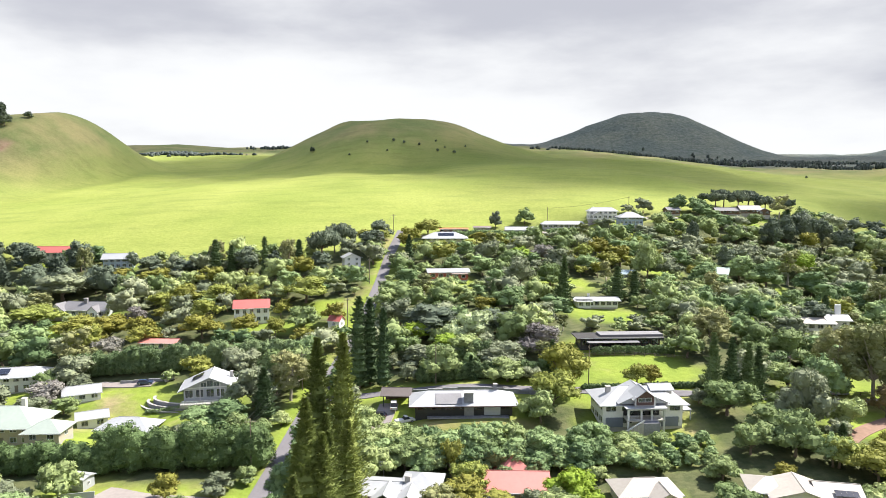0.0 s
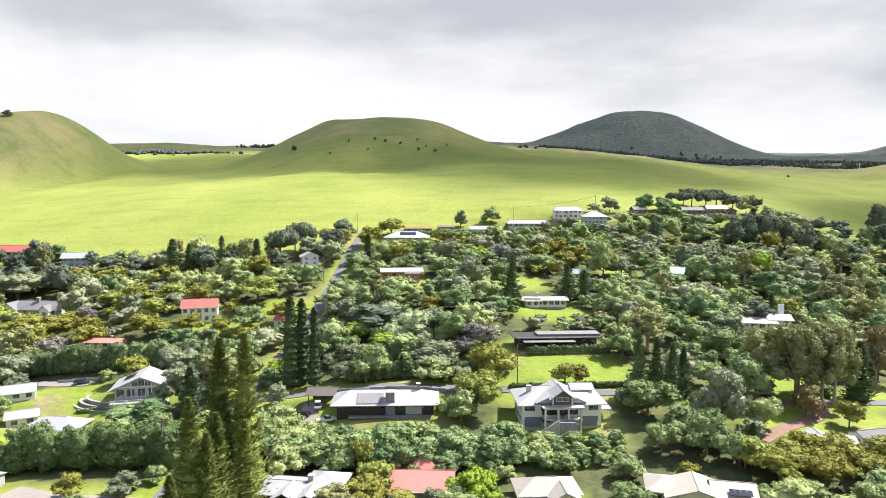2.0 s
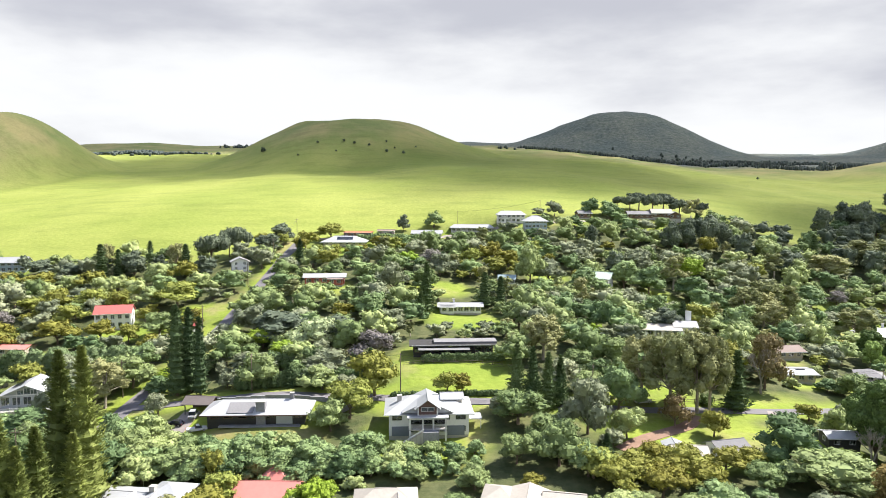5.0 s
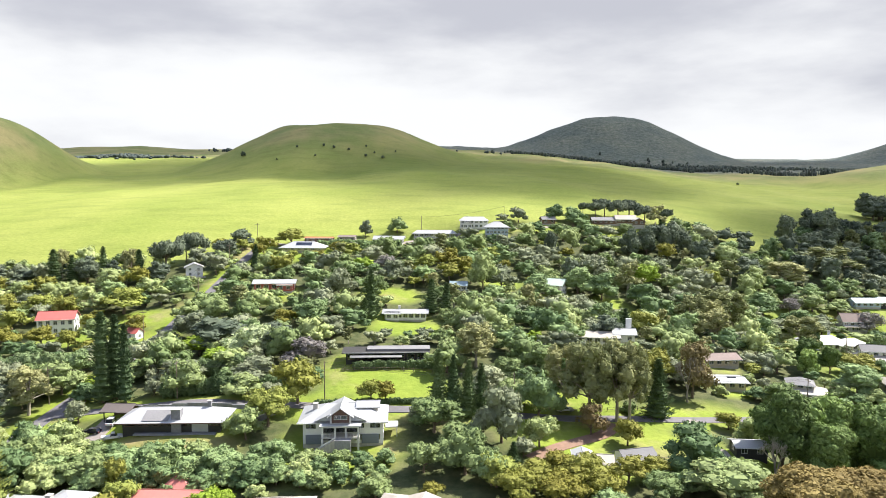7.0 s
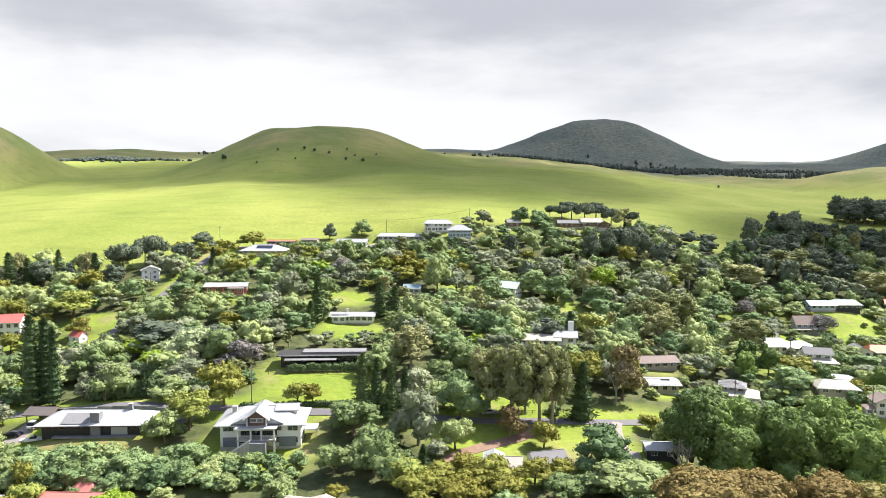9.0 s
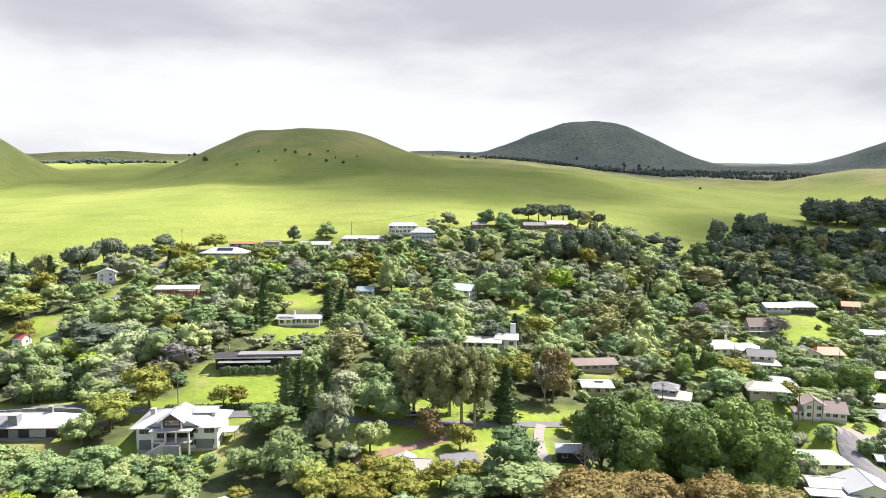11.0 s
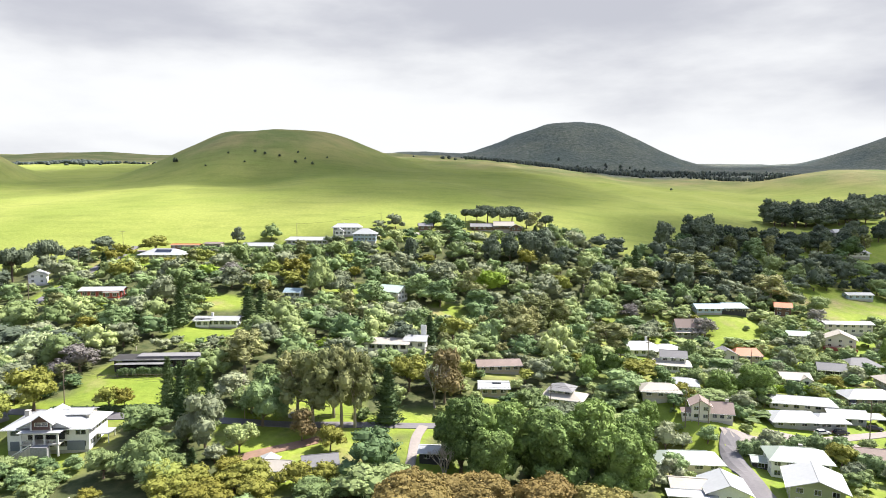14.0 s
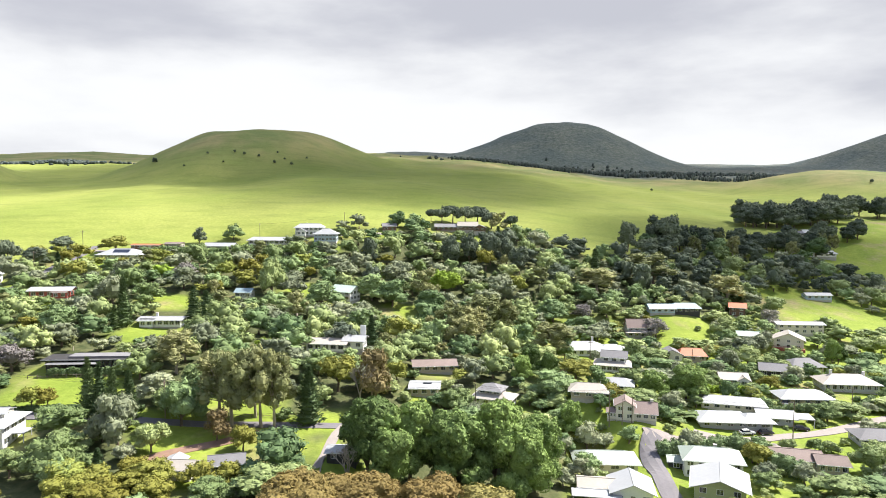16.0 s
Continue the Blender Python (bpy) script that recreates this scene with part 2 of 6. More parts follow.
# ---- mesh building ----
class Build:
    """Collects vertices and faces of one mesh."""

    def __init__(self):
        self.v, self.f = [], []

    def poly(self, pts):
        k = len(self.v)
        self.v += [tuple(p) for p in pts]
        self.f.append(tuple(range(k, k + len(pts))))

    def box(self, x0, y0, z0, x1, y1, z1):
        k = len(self.v)
        self.v += [(x, y, z) for z in (z0, z1) for x, y in ((x0, y0), (x1, y0), (x1, y1), (x0, y1))]
        self.f += [tuple(k + i for i in q) for q in ((3, 2, 1, 0), (4, 5, 6, 7), (0, 1, 5, 4), (1, 2, 6, 5), (2, 3, 7, 6), (3, 0, 4, 7))]
        return self

    def tube(self, path, r0, r1, sides=7):
        """A tapered round limb along a path of points."""
        k, n = len(self.v), len(path)
        path = [Vector(p) for p in path]
        for i, p in enumerate(path):
            d = (path[min(i + 1, n - 1)] - path[max(i - 1, 0)]).normalized()
            a = d.orthogonal().normalized()
            b = d.cross(a)
            r = r0 + (r1 - r0) * i / max(n - 1, 1)
            for j in range(sides):
                w = 2 * math.pi * j / sides
                self.v.append(tuple(p + (a * math.cos(w) + b * math.sin(w)) * r))
        for i in range(n - 1):
            for j in range(sides):
                self.f.append((k + i * sides + j, k + i * sides + (j + 1) % sides, k + (i + 1) * sides + (j + 1) % sides, k + (i + 1) * sides + j))
        self.f.append(tuple(k + j for j in reversed(range(sides))))
        self.f.append(tuple(k + (n - 1) * sides + j for j in range(sides)))
        return self

    def blob(self, c, r, u=9, w=6, rough=0.12, rng=random):
        """A lumpy closed form."""
        k = len(self.v)
        self.v.append((c[0], c[1], c[2] + r[2]))
        for i in range(1, w):
            th = math.pi * i / w
            for j in range(u):
                ph = 2 * math.pi * j / u
                q = 1 + rough * (2 * rng.random() - 1)
                self.v.append((c[0] + r[0] * q * math.sin(th) * math.cos(ph), c[1] + r[1] * q * math.sin(th) * math.sin(ph), c[2] + r[2] * q * math.cos(th)))
        self.v.append((c[0], c[1], c[2] - r[2]))
        end = len(self.v) - 1
        for j in range(u):
            self.f.append((k, k + 1 + j, k + 1 + (j + 1) % u))
            self.f.append((end, end - u + (j + 1) % u, end - u + j))
        for i in range(w - 2):
            for j in range(u):
                a, b = k + 1 + i * u + j, k + 1 + i * u + (j + 1) % u
                self.f.append((a, a + u, b + u, b))
        return self

    def mesh(self, name, mat):
        me = bpy.data.meshes.new(name)
        me.from_pydata(self.v, [], self.f)
        me.materials.append(mat)
        return me


def part(name, build, mat, parent, label="", at=None):
    """One mesh under a thing or a part; build is a Build or a mesh that is shared."""
    me = build.mesh(name, mat) if isinstance(build, Build) else build
    ob = new(name, me)
    ob.parent = parent
    if at is not None:
        ob.matrix_basis = at
    if label:
        ob["label"] = label
    return ob


def thing(name, label, category, at, group="", kind=""):
    return_ob = new(name)
    return_ob.matrix_basis = at
    return tagged(return_ob, label, category, group, kind)


# ---- the lie of the land ----
LAT_X = np.array([-350, -160, -70, 20, 110, 200, 300, 460.0])
LAT_Y = np.array([-150, 60, 130, 180, 230, 280, 330, 380, 440, 520, 700, 1000.0])
LATTICE = np.array([
    -12.7, -6.2, -3.3, -1.0, 0.3, 2.1, 3.9, 6.8,
    -12.7, -3.5, -0.4, 0.2, -0.8, 0.6, 0.2, -0.1,
    -12.6, -2.3, 1.3, 0.8, 3.5, -1.2, -1.0, -2.4,
    -10.7, -3.1, 2.7, 8.8, 7.9, 1.2, -2.7, -4.4,
    -4.9, 2.8, 9.4, 14.9, 13.7, 6.4, -0.6, -5.0,
    5.3, 12.4, 18.4, 22.8, 17.1, 7.1, 1.9, -3.6,
    18.1, 25.2, 28.9, 31.3, 26.2, 18.0, 11.7, -0.8,
    29.7, 39.8, 42.5, 37.6, 39.1, 34.1, 23.5, 5.5,
    39.7, 52.7, 56.3, 56.5, 56.9, 50.1, 37.7, 17.7,
    50.0, 63.1, 67.7, 71.0, 70.9, 64.9, 55.1, 39.8,
    72.6, 80.3, 85.5, 89.3, 90.7, 87.5, 79.8, 63.2,
    112.9, 114.4, 116.7, 120.3, 122.6, 121.0, 113.0, 94.6,
]).reshape(12, 8)
PADS = []


def hermite(xs, x):
    """Weights of a smooth curve through the stations xs, one row for each x."""
    x = np.clip(np.asarray(x, float), xs[0], xs[-1])
    n = len(xs)
    i = np.clip(np.searchsorted(xs, x, side="right") - 1, 0, n - 2)
    step = xs[i + 1] - xs[i]
    u = (x - xs[i]) / step
    w, r = np.zeros((len(x), n)), np.arange(len(x))
    w[r, i] += 2 * u**3 - 3 * u**2 + 1
    w[r, i + 1] += -2 * u**3 + 3 * u**2
    for k, c in ((i, u**3 - 2 * u**2 + u), (i + 1, u**3 - u**2)):
        a, b = np.maximum(k - 1, 0), np.minimum(k + 1, n - 1)
        d = xs[b] - xs[a]
        w[r, b] += c * step / d
        w[r, a] -= c * step / d
    return w


def mound(x, y, cx, cy, west, east, ry, high, flat=0.0):
    d = np.hypot((x - cx) / np.where(x < cx, west, east), (y - cy) / ry)
    s = np.clip((1 - d) / (1 - flat), 0, 1)
    return high * s * s * (3 - 2 * s)


def waves(x, y, size, seed):
    """Gentle rolling of about unit height."""
    r = np.random.RandomState(seed)
    out = 0 * x
    for _ in range(7):
        a, p, k = r.uniform(0, 6.28), r.uniform(0, 6.28), r.uniform(0.6, 1.6) * 6.28 / size
        out = out + np.sin(k * (x * math.cos(a) + y * math.sin(a)) + p)
    return out / 3.5


def heights(x, y):
    x, y = np.asarray(x, float).ravel(), np.asarray(y, float).ravel()
    z = np.einsum("kj,ki,ji->k", hermite(LAT_Y, y), hermite(LAT_X, x), LATTICE)
    z = z - 5.2 * np.clip((y - 600) / 400, 0, 1) + 0.081 * np.clip(y - 1000, 0, 800)
    far = np.clip((y - 430) / 150, 0, 1)
    z = z + far * (2.0 * waves(x, y, 170, 3) + 0.8 * waves(x, y, 60, 4))
    z = z + mound(x, y, -75, 905, 183, 233, 230, 49.8, 0.22) + mound(x, y, 95, 940, 170, 170, 180, -4.0, 0.1)
    z = z + mound(x, y, -427, 735, 230, 114, 220, 69.0, 0.08) + mound(x, y, 477, 1600, 295, 321, 340, 104.7)
    z = z + mound(x, y, 1384, 1620, 380, 400, 300, 94.6, 0.1) + mound(x, y, -657, 1560, 205, 205, 200, 10.0, 0.2)
    z = z + mound(x, y, 731, 900, 190, 190, 170, 25.2, 0.1)
    wsum, dsum = 0.05 + 0 * x, 0 * x
    for px, py, pz, r, base in PADS:
        d = np.hypot(x - px, y - py) / r
        w = np.exp(-(d**4))
        wsum, dsum = wsum + w, dsum + w * (pz - base)
    return z + dsum / np.maximum(wsum, 1.0)


def ground_z(x, y):
    return float(heights([x], [y])[0])


SITES = {}


def site(name, x, y, z, r):
    """Levels the ground for a house."""
    SITES[name] = (x, y, z, r)


site("big", 48, 165, 5.6, 15)
site("dark", 5, 168, 8.1, 17)
site("carport", -12, 174, 7.6, 7)
site("patio", -10, 131, 1.5, 11)
site("pink", 15, 137, 0.1, 8)
site("bwhite", 40, 130, 1.3, 7)
site("solar", 69, 126, 2.6, 11)
site("terr", -66, 191, 4.8, 11)
site("terrace", -73, 187, 2.5, 10)
site("white_garage", -105.5, 195, 1.6, 6)
site("red_shed", -38.5, 242.8, 13.4, 4)
site("left8", -135, 208, 0.8, 12)
site("gab9", -96, 182, -1.7, 7)
site("white10", -83, 174, -1.2, 10)
site("hipl", -110, 168, 0.0, 13)
site("garl", -95, 160, 3.3, 7)
site("shed", -76, 138, 0.7, 7)
site("red", -72, 254, 13.2, 9)
site("low", -98, 233, 7.9, 8)
site("grey", -146, 274, 11.6, 16)
site("wblue", -157, 330, 24.7, 10)
site("redl", -197, 345, 28.5, 12)
site("swhite", -43, 318, 26.9, 7)
site("rbrown", 2, 288, 25.3, 11)
site("solhip", 1, 358, 35.6, 16)
site("lowred", 12, 377, 38.8, 18)
site("r22", 44, 387, 36.6, 11)
site("r23", 70, 398, 39.8, 17)
site("r24", 93, 398, 45.7, 12)
site("r25", 105, 384, 43.1, 10)
site("r26", 139, 415, 47.7, 7)
site("ridge", 182, 421, 47.5, 22)
site("cot", 125, 311, 20.4, 9)
site("wflat", 59, 262, 17.6, 11)
site("modern", 54, 212, 13.8, 18)
site("tower", 131, 236, 14.1, 12)
site("n11", 81, 300, 23.1, 7)
site("h2", 163, 208, 6.2, 7)
site("bro", 166, 226, 8.9, 7)
site("n4", 185, 204, 3.8, 10)
site("n7", 144, 152, 7.0, 7)
site("lawn1", 117, 150, 4.8, 6)
site("lawn2", 107, 147, 4.8, 6)
site("k8", 225, 190, 4.0, 10)
site("p11", 214, 201, 7.5, 8)
site("n6", 230, 225, 2.4, 7)
site("k9", 234, 247, 3.7, 9)
site("h1", 231, 270, 4.1, 18)
site("n8", 260, 303, 4.5, 10)
site("k6", 283, 321, 13.1, 15)
site("orange", 269, 268, 2.5, 10)
site("cabin", 319, 330, 9.6, 7)
site("p10", 309, 297, 4.5, 7)
site("p9", 339, 310, 5.0, 15)
site("rw", 324, 290, 2.7, 11)
site("hipg", 315, 262, -0.3, 9)
site("blk", 298, 252, 0.1, 7)
site("bgrey", 317, 236, -0.5, 14)
site("rw51", 276, 238, 0.7, 7)
site("w52", 292, 220, -0.6, 12)
site("w53", 264, 212, 0.0, 12)
site("w54", 258, 198, -0.9, 14)
site("w55", 276, 203, -1.9, 10)
site("p1", 212, 172, -4.4, 11)
site("p3", 209, 150, -2.0, 12)
site("p2", 238, 165, -2.8, 11)
site("green", 233, 148, -1.9, 9)
site("brown", 265, 168, -1.9, 11)
site("redge", 295, 185, -2.1, 8)
site("f62", 450, 505, 40.0, 17)
site("f63", 406, 490, 36.6, 11)
site("f64", 440, 470, 27.2, 15)
site("f66", 382, 370, 12.1, 10)
PADS = [(sx, sy, sz, sr, ground_z(sx, sy)) for sx, sy, sz, sr in SITES.values()]

# ---- ground sheet ----
ROADS = {
    "street": ([(-39, 60), (-37, 120), (-36, 163), (-35, 185), (-30, 227), (-27, 291), (-26, 334), (-23, 380)], 4.8),
    "cross": ([(-35, 181), (-10, 183), (29, 180.5), (66, 177.5), (105, 174), (141, 178), (168, 184)], 3.4),
    "lane": ([(226, 182), (252, 184.5), (273, 190), (289, 195), (313, 207), (350, 220)], 4.2),
    "close": ([(222, 120), (222, 149), (224, 165), (225, 178), (229, 183)], 4.8),
    "upper": ([(-24, 372), (10, 372), (60, 391), (100, 399), (140, 407)], 4.0),
}
CLEAR = [(57, 192, 20, 9.5), (60, 247, 15, 10), (52, 288, 13, 11), (102, 318, 9, 10), (-43, 264, 13, 10), (-92, 195, 13, 9), (4, 160, 16, 6),
         (109, 187, 14, 7), (103, 160, 12, 8), (125, 163, 11, 9), (150, 300, 10, 14), (280, 306, 14, 11), (372, 345, 30, 26), (228, 186, 18, 5),
         (-14, 167, 5, 14), (93, 166, 6, 5)]
CLEAR += [(-58, 131, 17, 6), (265, 188, 40, 7), (225, 160, 7, 30), (139, 160, 4, 16), (150, 185, 20, 5), (-95, 226, 18, 6), (-60, 245, 16, 6), (-72, 248, 10, 10), (-74, 181, 22, 9), (-84, 168, 14, 4)]


def road_distance(x, y):
    best = 1e9 + 0 * x
    for pts, wide in ROADS.values():
        for (ax, ay), (bx, by) in zip(pts, pts[1:]):
            ux, uy = bx - ax, by - ay
            t = np.clip(((x - ax) * ux + (y - ay) * uy) / (ux * ux + uy * uy), 0, 1)
            best = np.minimum(best, np.hypot(x - ax - t * ux, y - ay - t * uy) - wide / 2)
    return best


def pasture_edge(x):
    """How far the gardens reach uphill."""
    return np.interp(x, [-400, -200, -150, -60, -30, 0, 60, 130, 190, 235, 262, 300, 345, 400, 470, 600], [345, 352, 338, 336, 372, 384, 408, 418, 440, 428, 402, 405, 440, 500, 560, 600])


gx = np.concatenate([np.linspace(-2600, -420, 44)[:-1], np.arange(-420, 560, 5.0), np.linspace(560, 3200, 56)])
gy = np.concatenate([np.linspace(-700, 70, 20)[:-1], np.arange(70, 540, 5.0), np.arange(540, 1100, 9), np.arange(1100, 1900, 16), np.linspace(1900, 4800, 24)])
GX, GY = np.meshgrid(gx, gy)
flat_x, flat_y = GX.ravel(), GY.ravel()
flat_z = heights(flat_x, flat_y)
nx, ny = len(gx), len(gy)
quad = (np.arange(ny - 1)[:, None] * nx + np.arange(nx - 1)[None, :]).ravel()
gme = bpy.data.meshes.new("ground")
gme.from_pydata(np.stack([flat_x, flat_y, flat_z], 1).tolist(), [], np.stack([quad, quad + 1, quad + nx + 1, quad + nx], 1).tolist())
gme.polygons.foreach_set("use_smooth", np.ones(len(quad), bool))
town = np.clip((pasture_edge(flat_x) - flat_y) / 10, 0, 1)
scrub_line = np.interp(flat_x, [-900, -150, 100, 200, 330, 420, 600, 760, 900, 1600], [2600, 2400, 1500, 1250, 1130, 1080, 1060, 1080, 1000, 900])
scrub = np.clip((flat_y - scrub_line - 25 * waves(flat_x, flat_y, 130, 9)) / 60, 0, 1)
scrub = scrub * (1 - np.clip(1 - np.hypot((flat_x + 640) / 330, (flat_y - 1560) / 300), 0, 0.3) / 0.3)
lawn = np.zeros(len(flat_x))
for cx, cy, rx, ry in CLEAR:
    lawn = np.maximum(lawn, np.clip(3.5 - 3 * np.hypot((flat_x - cx) / rx, (flat_y - cy) / ry), 0, 1))
for sx, sy, sz, sr in SITES.values():
    lawn = np.maximum(lawn, np.clip(3.6 - 3 * np.hypot((flat_x - sx) / sr, (flat_y - sy + 0.4 * sr) / sr), 0, 1))
lawn = np.maximum(lawn, np.clip((flat_x - 195) / 20, 0, 1) * np.clip((325 - flat_y) / 20, 0, 1))
lawn = np.maximum(lawn, np.clip((flat_x - 325) / 20, 0, 1))
lawn = np.maximum(lawn, np.clip(1 - (road_distance(flat_x, flat_y) - 3) / 3, 0, 1))
# Dry hill grass, and haze and cloud shade painted in on far grass.
dry_hazed = np.clip((mound(flat_x, flat_y, -75, 905, 210, 260, 255, 1.6) + mound(flat_x, flat_y, 731, 900, 200, 200, 190, 1.4) + 1.5 * mound(flat_x, flat_y, -445, 735, 270, 150, 290, 1.3) + np.clip((flat_y - 1050) / 150, 0, 1) + np.clip((flat_x - 80) / 120, 0, 1) * np.clip((flat_y - 820) / 150, 0, 1)), 0, 1)
worn = np.clip(3 - 3 * np.hypot((flat_x - 6) / 19, (flat_y - 159.5) / 6.5), 0, 1)
bare_scar = np.clip(2 - 2 * np.hypot((flat_x + 412) / 16, (flat_y - 634) / 14), 0, 1) * (0.5 + 0.5 * waves(flat_x, flat_y, 14, 41))
for nm, val in (("worn", worn), ("scar", np.clip(bare_scar, 0, 1)), ("town", town), ("scrub", scrub), ("lawn", lawn), ("dry_hazed", dry_hazed)):
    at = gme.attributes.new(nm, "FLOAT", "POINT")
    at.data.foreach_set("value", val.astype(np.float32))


def ground_material():
    m = bpy.data.materials.new("grassland")
    m.use_nodes = True
    n, l = m.node_tree.nodes, m.node_tree.links
    b = n["Principled BSDF"]
    b.inputs["Roughness"].default_value, b.inputs["Specular IOR Level"].default_value = 0.9, 0.15
    pos = n.new("ShaderNodeNewGeometry").outputs["Position"]

    def noise_ramp(scale, a, c, lo=0.35, hi=0.65, detail=6.0, stretch=None):
        src = pos
        if stretch:
            mp = n.new("ShaderNodeMapping")
            mp.inputs["Scale"].default_value = stretch
            l.new(pos, mp.inputs["Vector"])
            src = mp.outputs["Vector"]
        t = n.new("ShaderNodeTexNoise")
        t.inputs["Scale"].default_value, t.inputs["Detail"].default_value, t.inputs["Roughness"].default_value = scale, detail, 0.6
        l.new(src, t.inputs["Vector"])
        r = n.new("ShaderNodeValToRGB")
        r.color_ramp.elements[0].position, r.color_ramp.elements[0].color = lo, (*a, 1)
        r.color_ramp.elements[1].position, r.color_ramp.elements[1].color = hi, (*c, 1)
        l.new(t.outputs["Fac"], r.inputs["Fac"])
        return r.outputs["Color"], t.outputs["Fac"]

    def mixed(a, c, fac, mode="MIX"):
        k = n.new("ShaderNodeMix")
        k.data_type, k.blend_type = "RGBA", mode
        l.new(a, k.inputs["A"]), l.new(c, k.inputs["B"])
        if isinstance(fac, float):
            k.inputs["Factor"].default_value = fac
        else:
            l.new(fac, k.inputs["Factor"])
        return k.outputs["Result"]

    def attribute(name):
        a = n.new("ShaderNodeAttribute")
        a.attribute_name = name
        return a.outputs["Fac"]

    grass, _ = noise_ramp(0.011, (0.220, 0.266, 0.058), (0.280, 0.308, 0.080))
    trails, _ = noise_ramp(0.10, (0.62, 0.66, 0.62), (1.0, 1.0, 1.0), 0.30, 0.52, stretch=(0.30, 1.0, 1.0))
    tuft, fine_fac = noise_ramp(0.55, (0.80, 0.82, 0.75), (1.12, 1.10, 1.1), 0.3, 0.7)
    grass = mixed(mixed(grass, trails, 0.55, "MULTIPLY"), tuft, 0.8, "MULTIPLY")
    lawn, _ = noise_ramp(0.06, (0.165, 0.228, 0.034), (0.240, 0.292, 0.050))
    bare, _ = noise_ramp(0.045, (0.0, 0.0, 0.0), (1.0, 1.0, 1.0), 0.52, 0.72)
    earth, _ = noise_ramp(0.4, (0.240, 0.200, 0.110), (0.330, 0.270, 0.150))
    lawn = mixed(mixed(lawn, earth, bare), tuft, 0.9, "MULTIPLY")
    # Scrub tone lightened to blue-grey: distance haze put into the colour.
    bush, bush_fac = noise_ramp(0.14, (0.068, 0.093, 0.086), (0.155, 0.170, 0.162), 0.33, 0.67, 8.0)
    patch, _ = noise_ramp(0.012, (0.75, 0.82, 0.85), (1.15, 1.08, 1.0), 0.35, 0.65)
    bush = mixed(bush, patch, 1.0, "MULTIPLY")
    floor, _ = noise_ramp(0.25, (0.050, 0.065, 0.025), (0.115, 0.120, 0.055))
    lawn = mixed(floor, lawn, attribute("lawn"))
    thin, _ = noise_ramp(0.12, (0.150, 0.165, 0.045), (0.270, 0.225, 0.110), 0.38, 0.62)
    lawn = mixed(lawn, thin, attribute("worn"))
    # Dry grass tone, also greyed to stand for haze and shade far off.
    hay_hazed, _ = noise_ramp(0.016, (0.150, 0.182, 0.066), (0.262, 0.235, 0.112), 0.40, 0.62)
    hay_hazed = mixed(mixed(hay_hazed, trails, 0.5, "MULTIPLY"), tuft, 0.8, "MULTIPLY")
    grass = mixed(grass, hay_hazed, attribute("dry_hazed"))
    clay, _ = noise_ramp(0.2, (0.230, 0.130, 0.095), (0.300, 0.205, 0.150))
    grass = mixed(grass, clay, attribute("scar"))
    col = mixed(grass, lawn, attribute("town"))
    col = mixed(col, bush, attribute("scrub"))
    l.new(col, b.inputs["Base Color"])
    bp0 = n.new("ShaderNodeBump")
    bp0.inputs["Distance"].default_value = 3.0
    l.new(attribute("scrub"), bp0.inputs["Strength"])
    l.new(bush_fac, bp0.inputs["Height"])
    bp = n.new("ShaderNodeBump")
    bp.inputs["Strength"].default_value, bp.inputs["Distance"].default_value = 0.6, 0.5
    l.new(fine_fac, bp.inputs["Height"])
    l.new(bp0.outputs["Normal"], bp.inputs["Normal"])
    l.new(bp.outputs["Normal"], b.inputs["Normal"])
    return m


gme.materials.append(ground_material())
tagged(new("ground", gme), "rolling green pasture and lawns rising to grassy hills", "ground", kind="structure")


def ribbon(name, pts, wide, mat, label, lift=0.14, step=2.5):
    """A strip laid on the ground along a line of points, with a small edge."""
    line = []
    for (ax, ay), (bx, by) in zip(pts, pts[1:]):
        k = max(1, int(math.hypot(bx - ax, by - ay) / step))
        line += [(ax + (bx - ax) * i / k, ay + (by - ay) * i / k) for i in range(k)]
    line.append(pts[-1])
    for _ in range(3):
        line = [line[0]] + [((a[0] + 2 * c[0] + d[0]) / 4, (a[1] + 2 * c[1] + d[1]) / 4) for a, c, d in zip(line, line[1:], line[2:])] + [line[-1]]
    b = Build()
    for i, (x, y) in enumerate(line):
        p, q = line[max(i - 1, 0)], line[min(i + 1, len(line) - 1)]
        d = math.hypot(q[0] - p[0], q[1] - p[1])
        sx, sy = -(q[1] - p[1]) / d, (q[0] - p[0]) / d
        for s, drop in ((-0.52, -0.5), (-0.5, 0), (-0.2, 0.04), (0.2, 0.04), (0.5, 0), (0.52, -0.5)):
            ex, ey = x + sx * s * wide, y + sy * s * wide
            b.v.append((ex, ey, ground_z(ex, ey) + lift + drop))
        if i:
            k = 6 * i
            b.f += [(k - 6 + j, k - 5 + j, k + 1 + j, k + j) for j in range(5)]
    me = b.mesh(name, mat)
    return tagged(new(name, me), label, "road", kind="structure")


ribbon("road_1", *ROADS["street"], ASPHALT, "worn grey asphalt street running straight uphill")
ribbon("road_2", *ROADS["cross"], ASPHALT, "narrow grey lane between hedges and lawns", 0.17)
ribbon("road_5", *ROADS["lane"], PAVING, "pale worn lane past the white-roofed houses", 0.18)
ribbon("road_3", *ROADS["close"], ASPHALT, "short grey asphalt close among the houses", 0.20)
ribbon("road_4", *ROADS["upper"], PAVING, "pale driveway along the upper houses")
ribbon("driveway_1", [(-14, 173), (-15, 167), (-16.5, 158), (-19, 152.5)], 5.0, PAVING, "pale concrete driveway", 0.24)
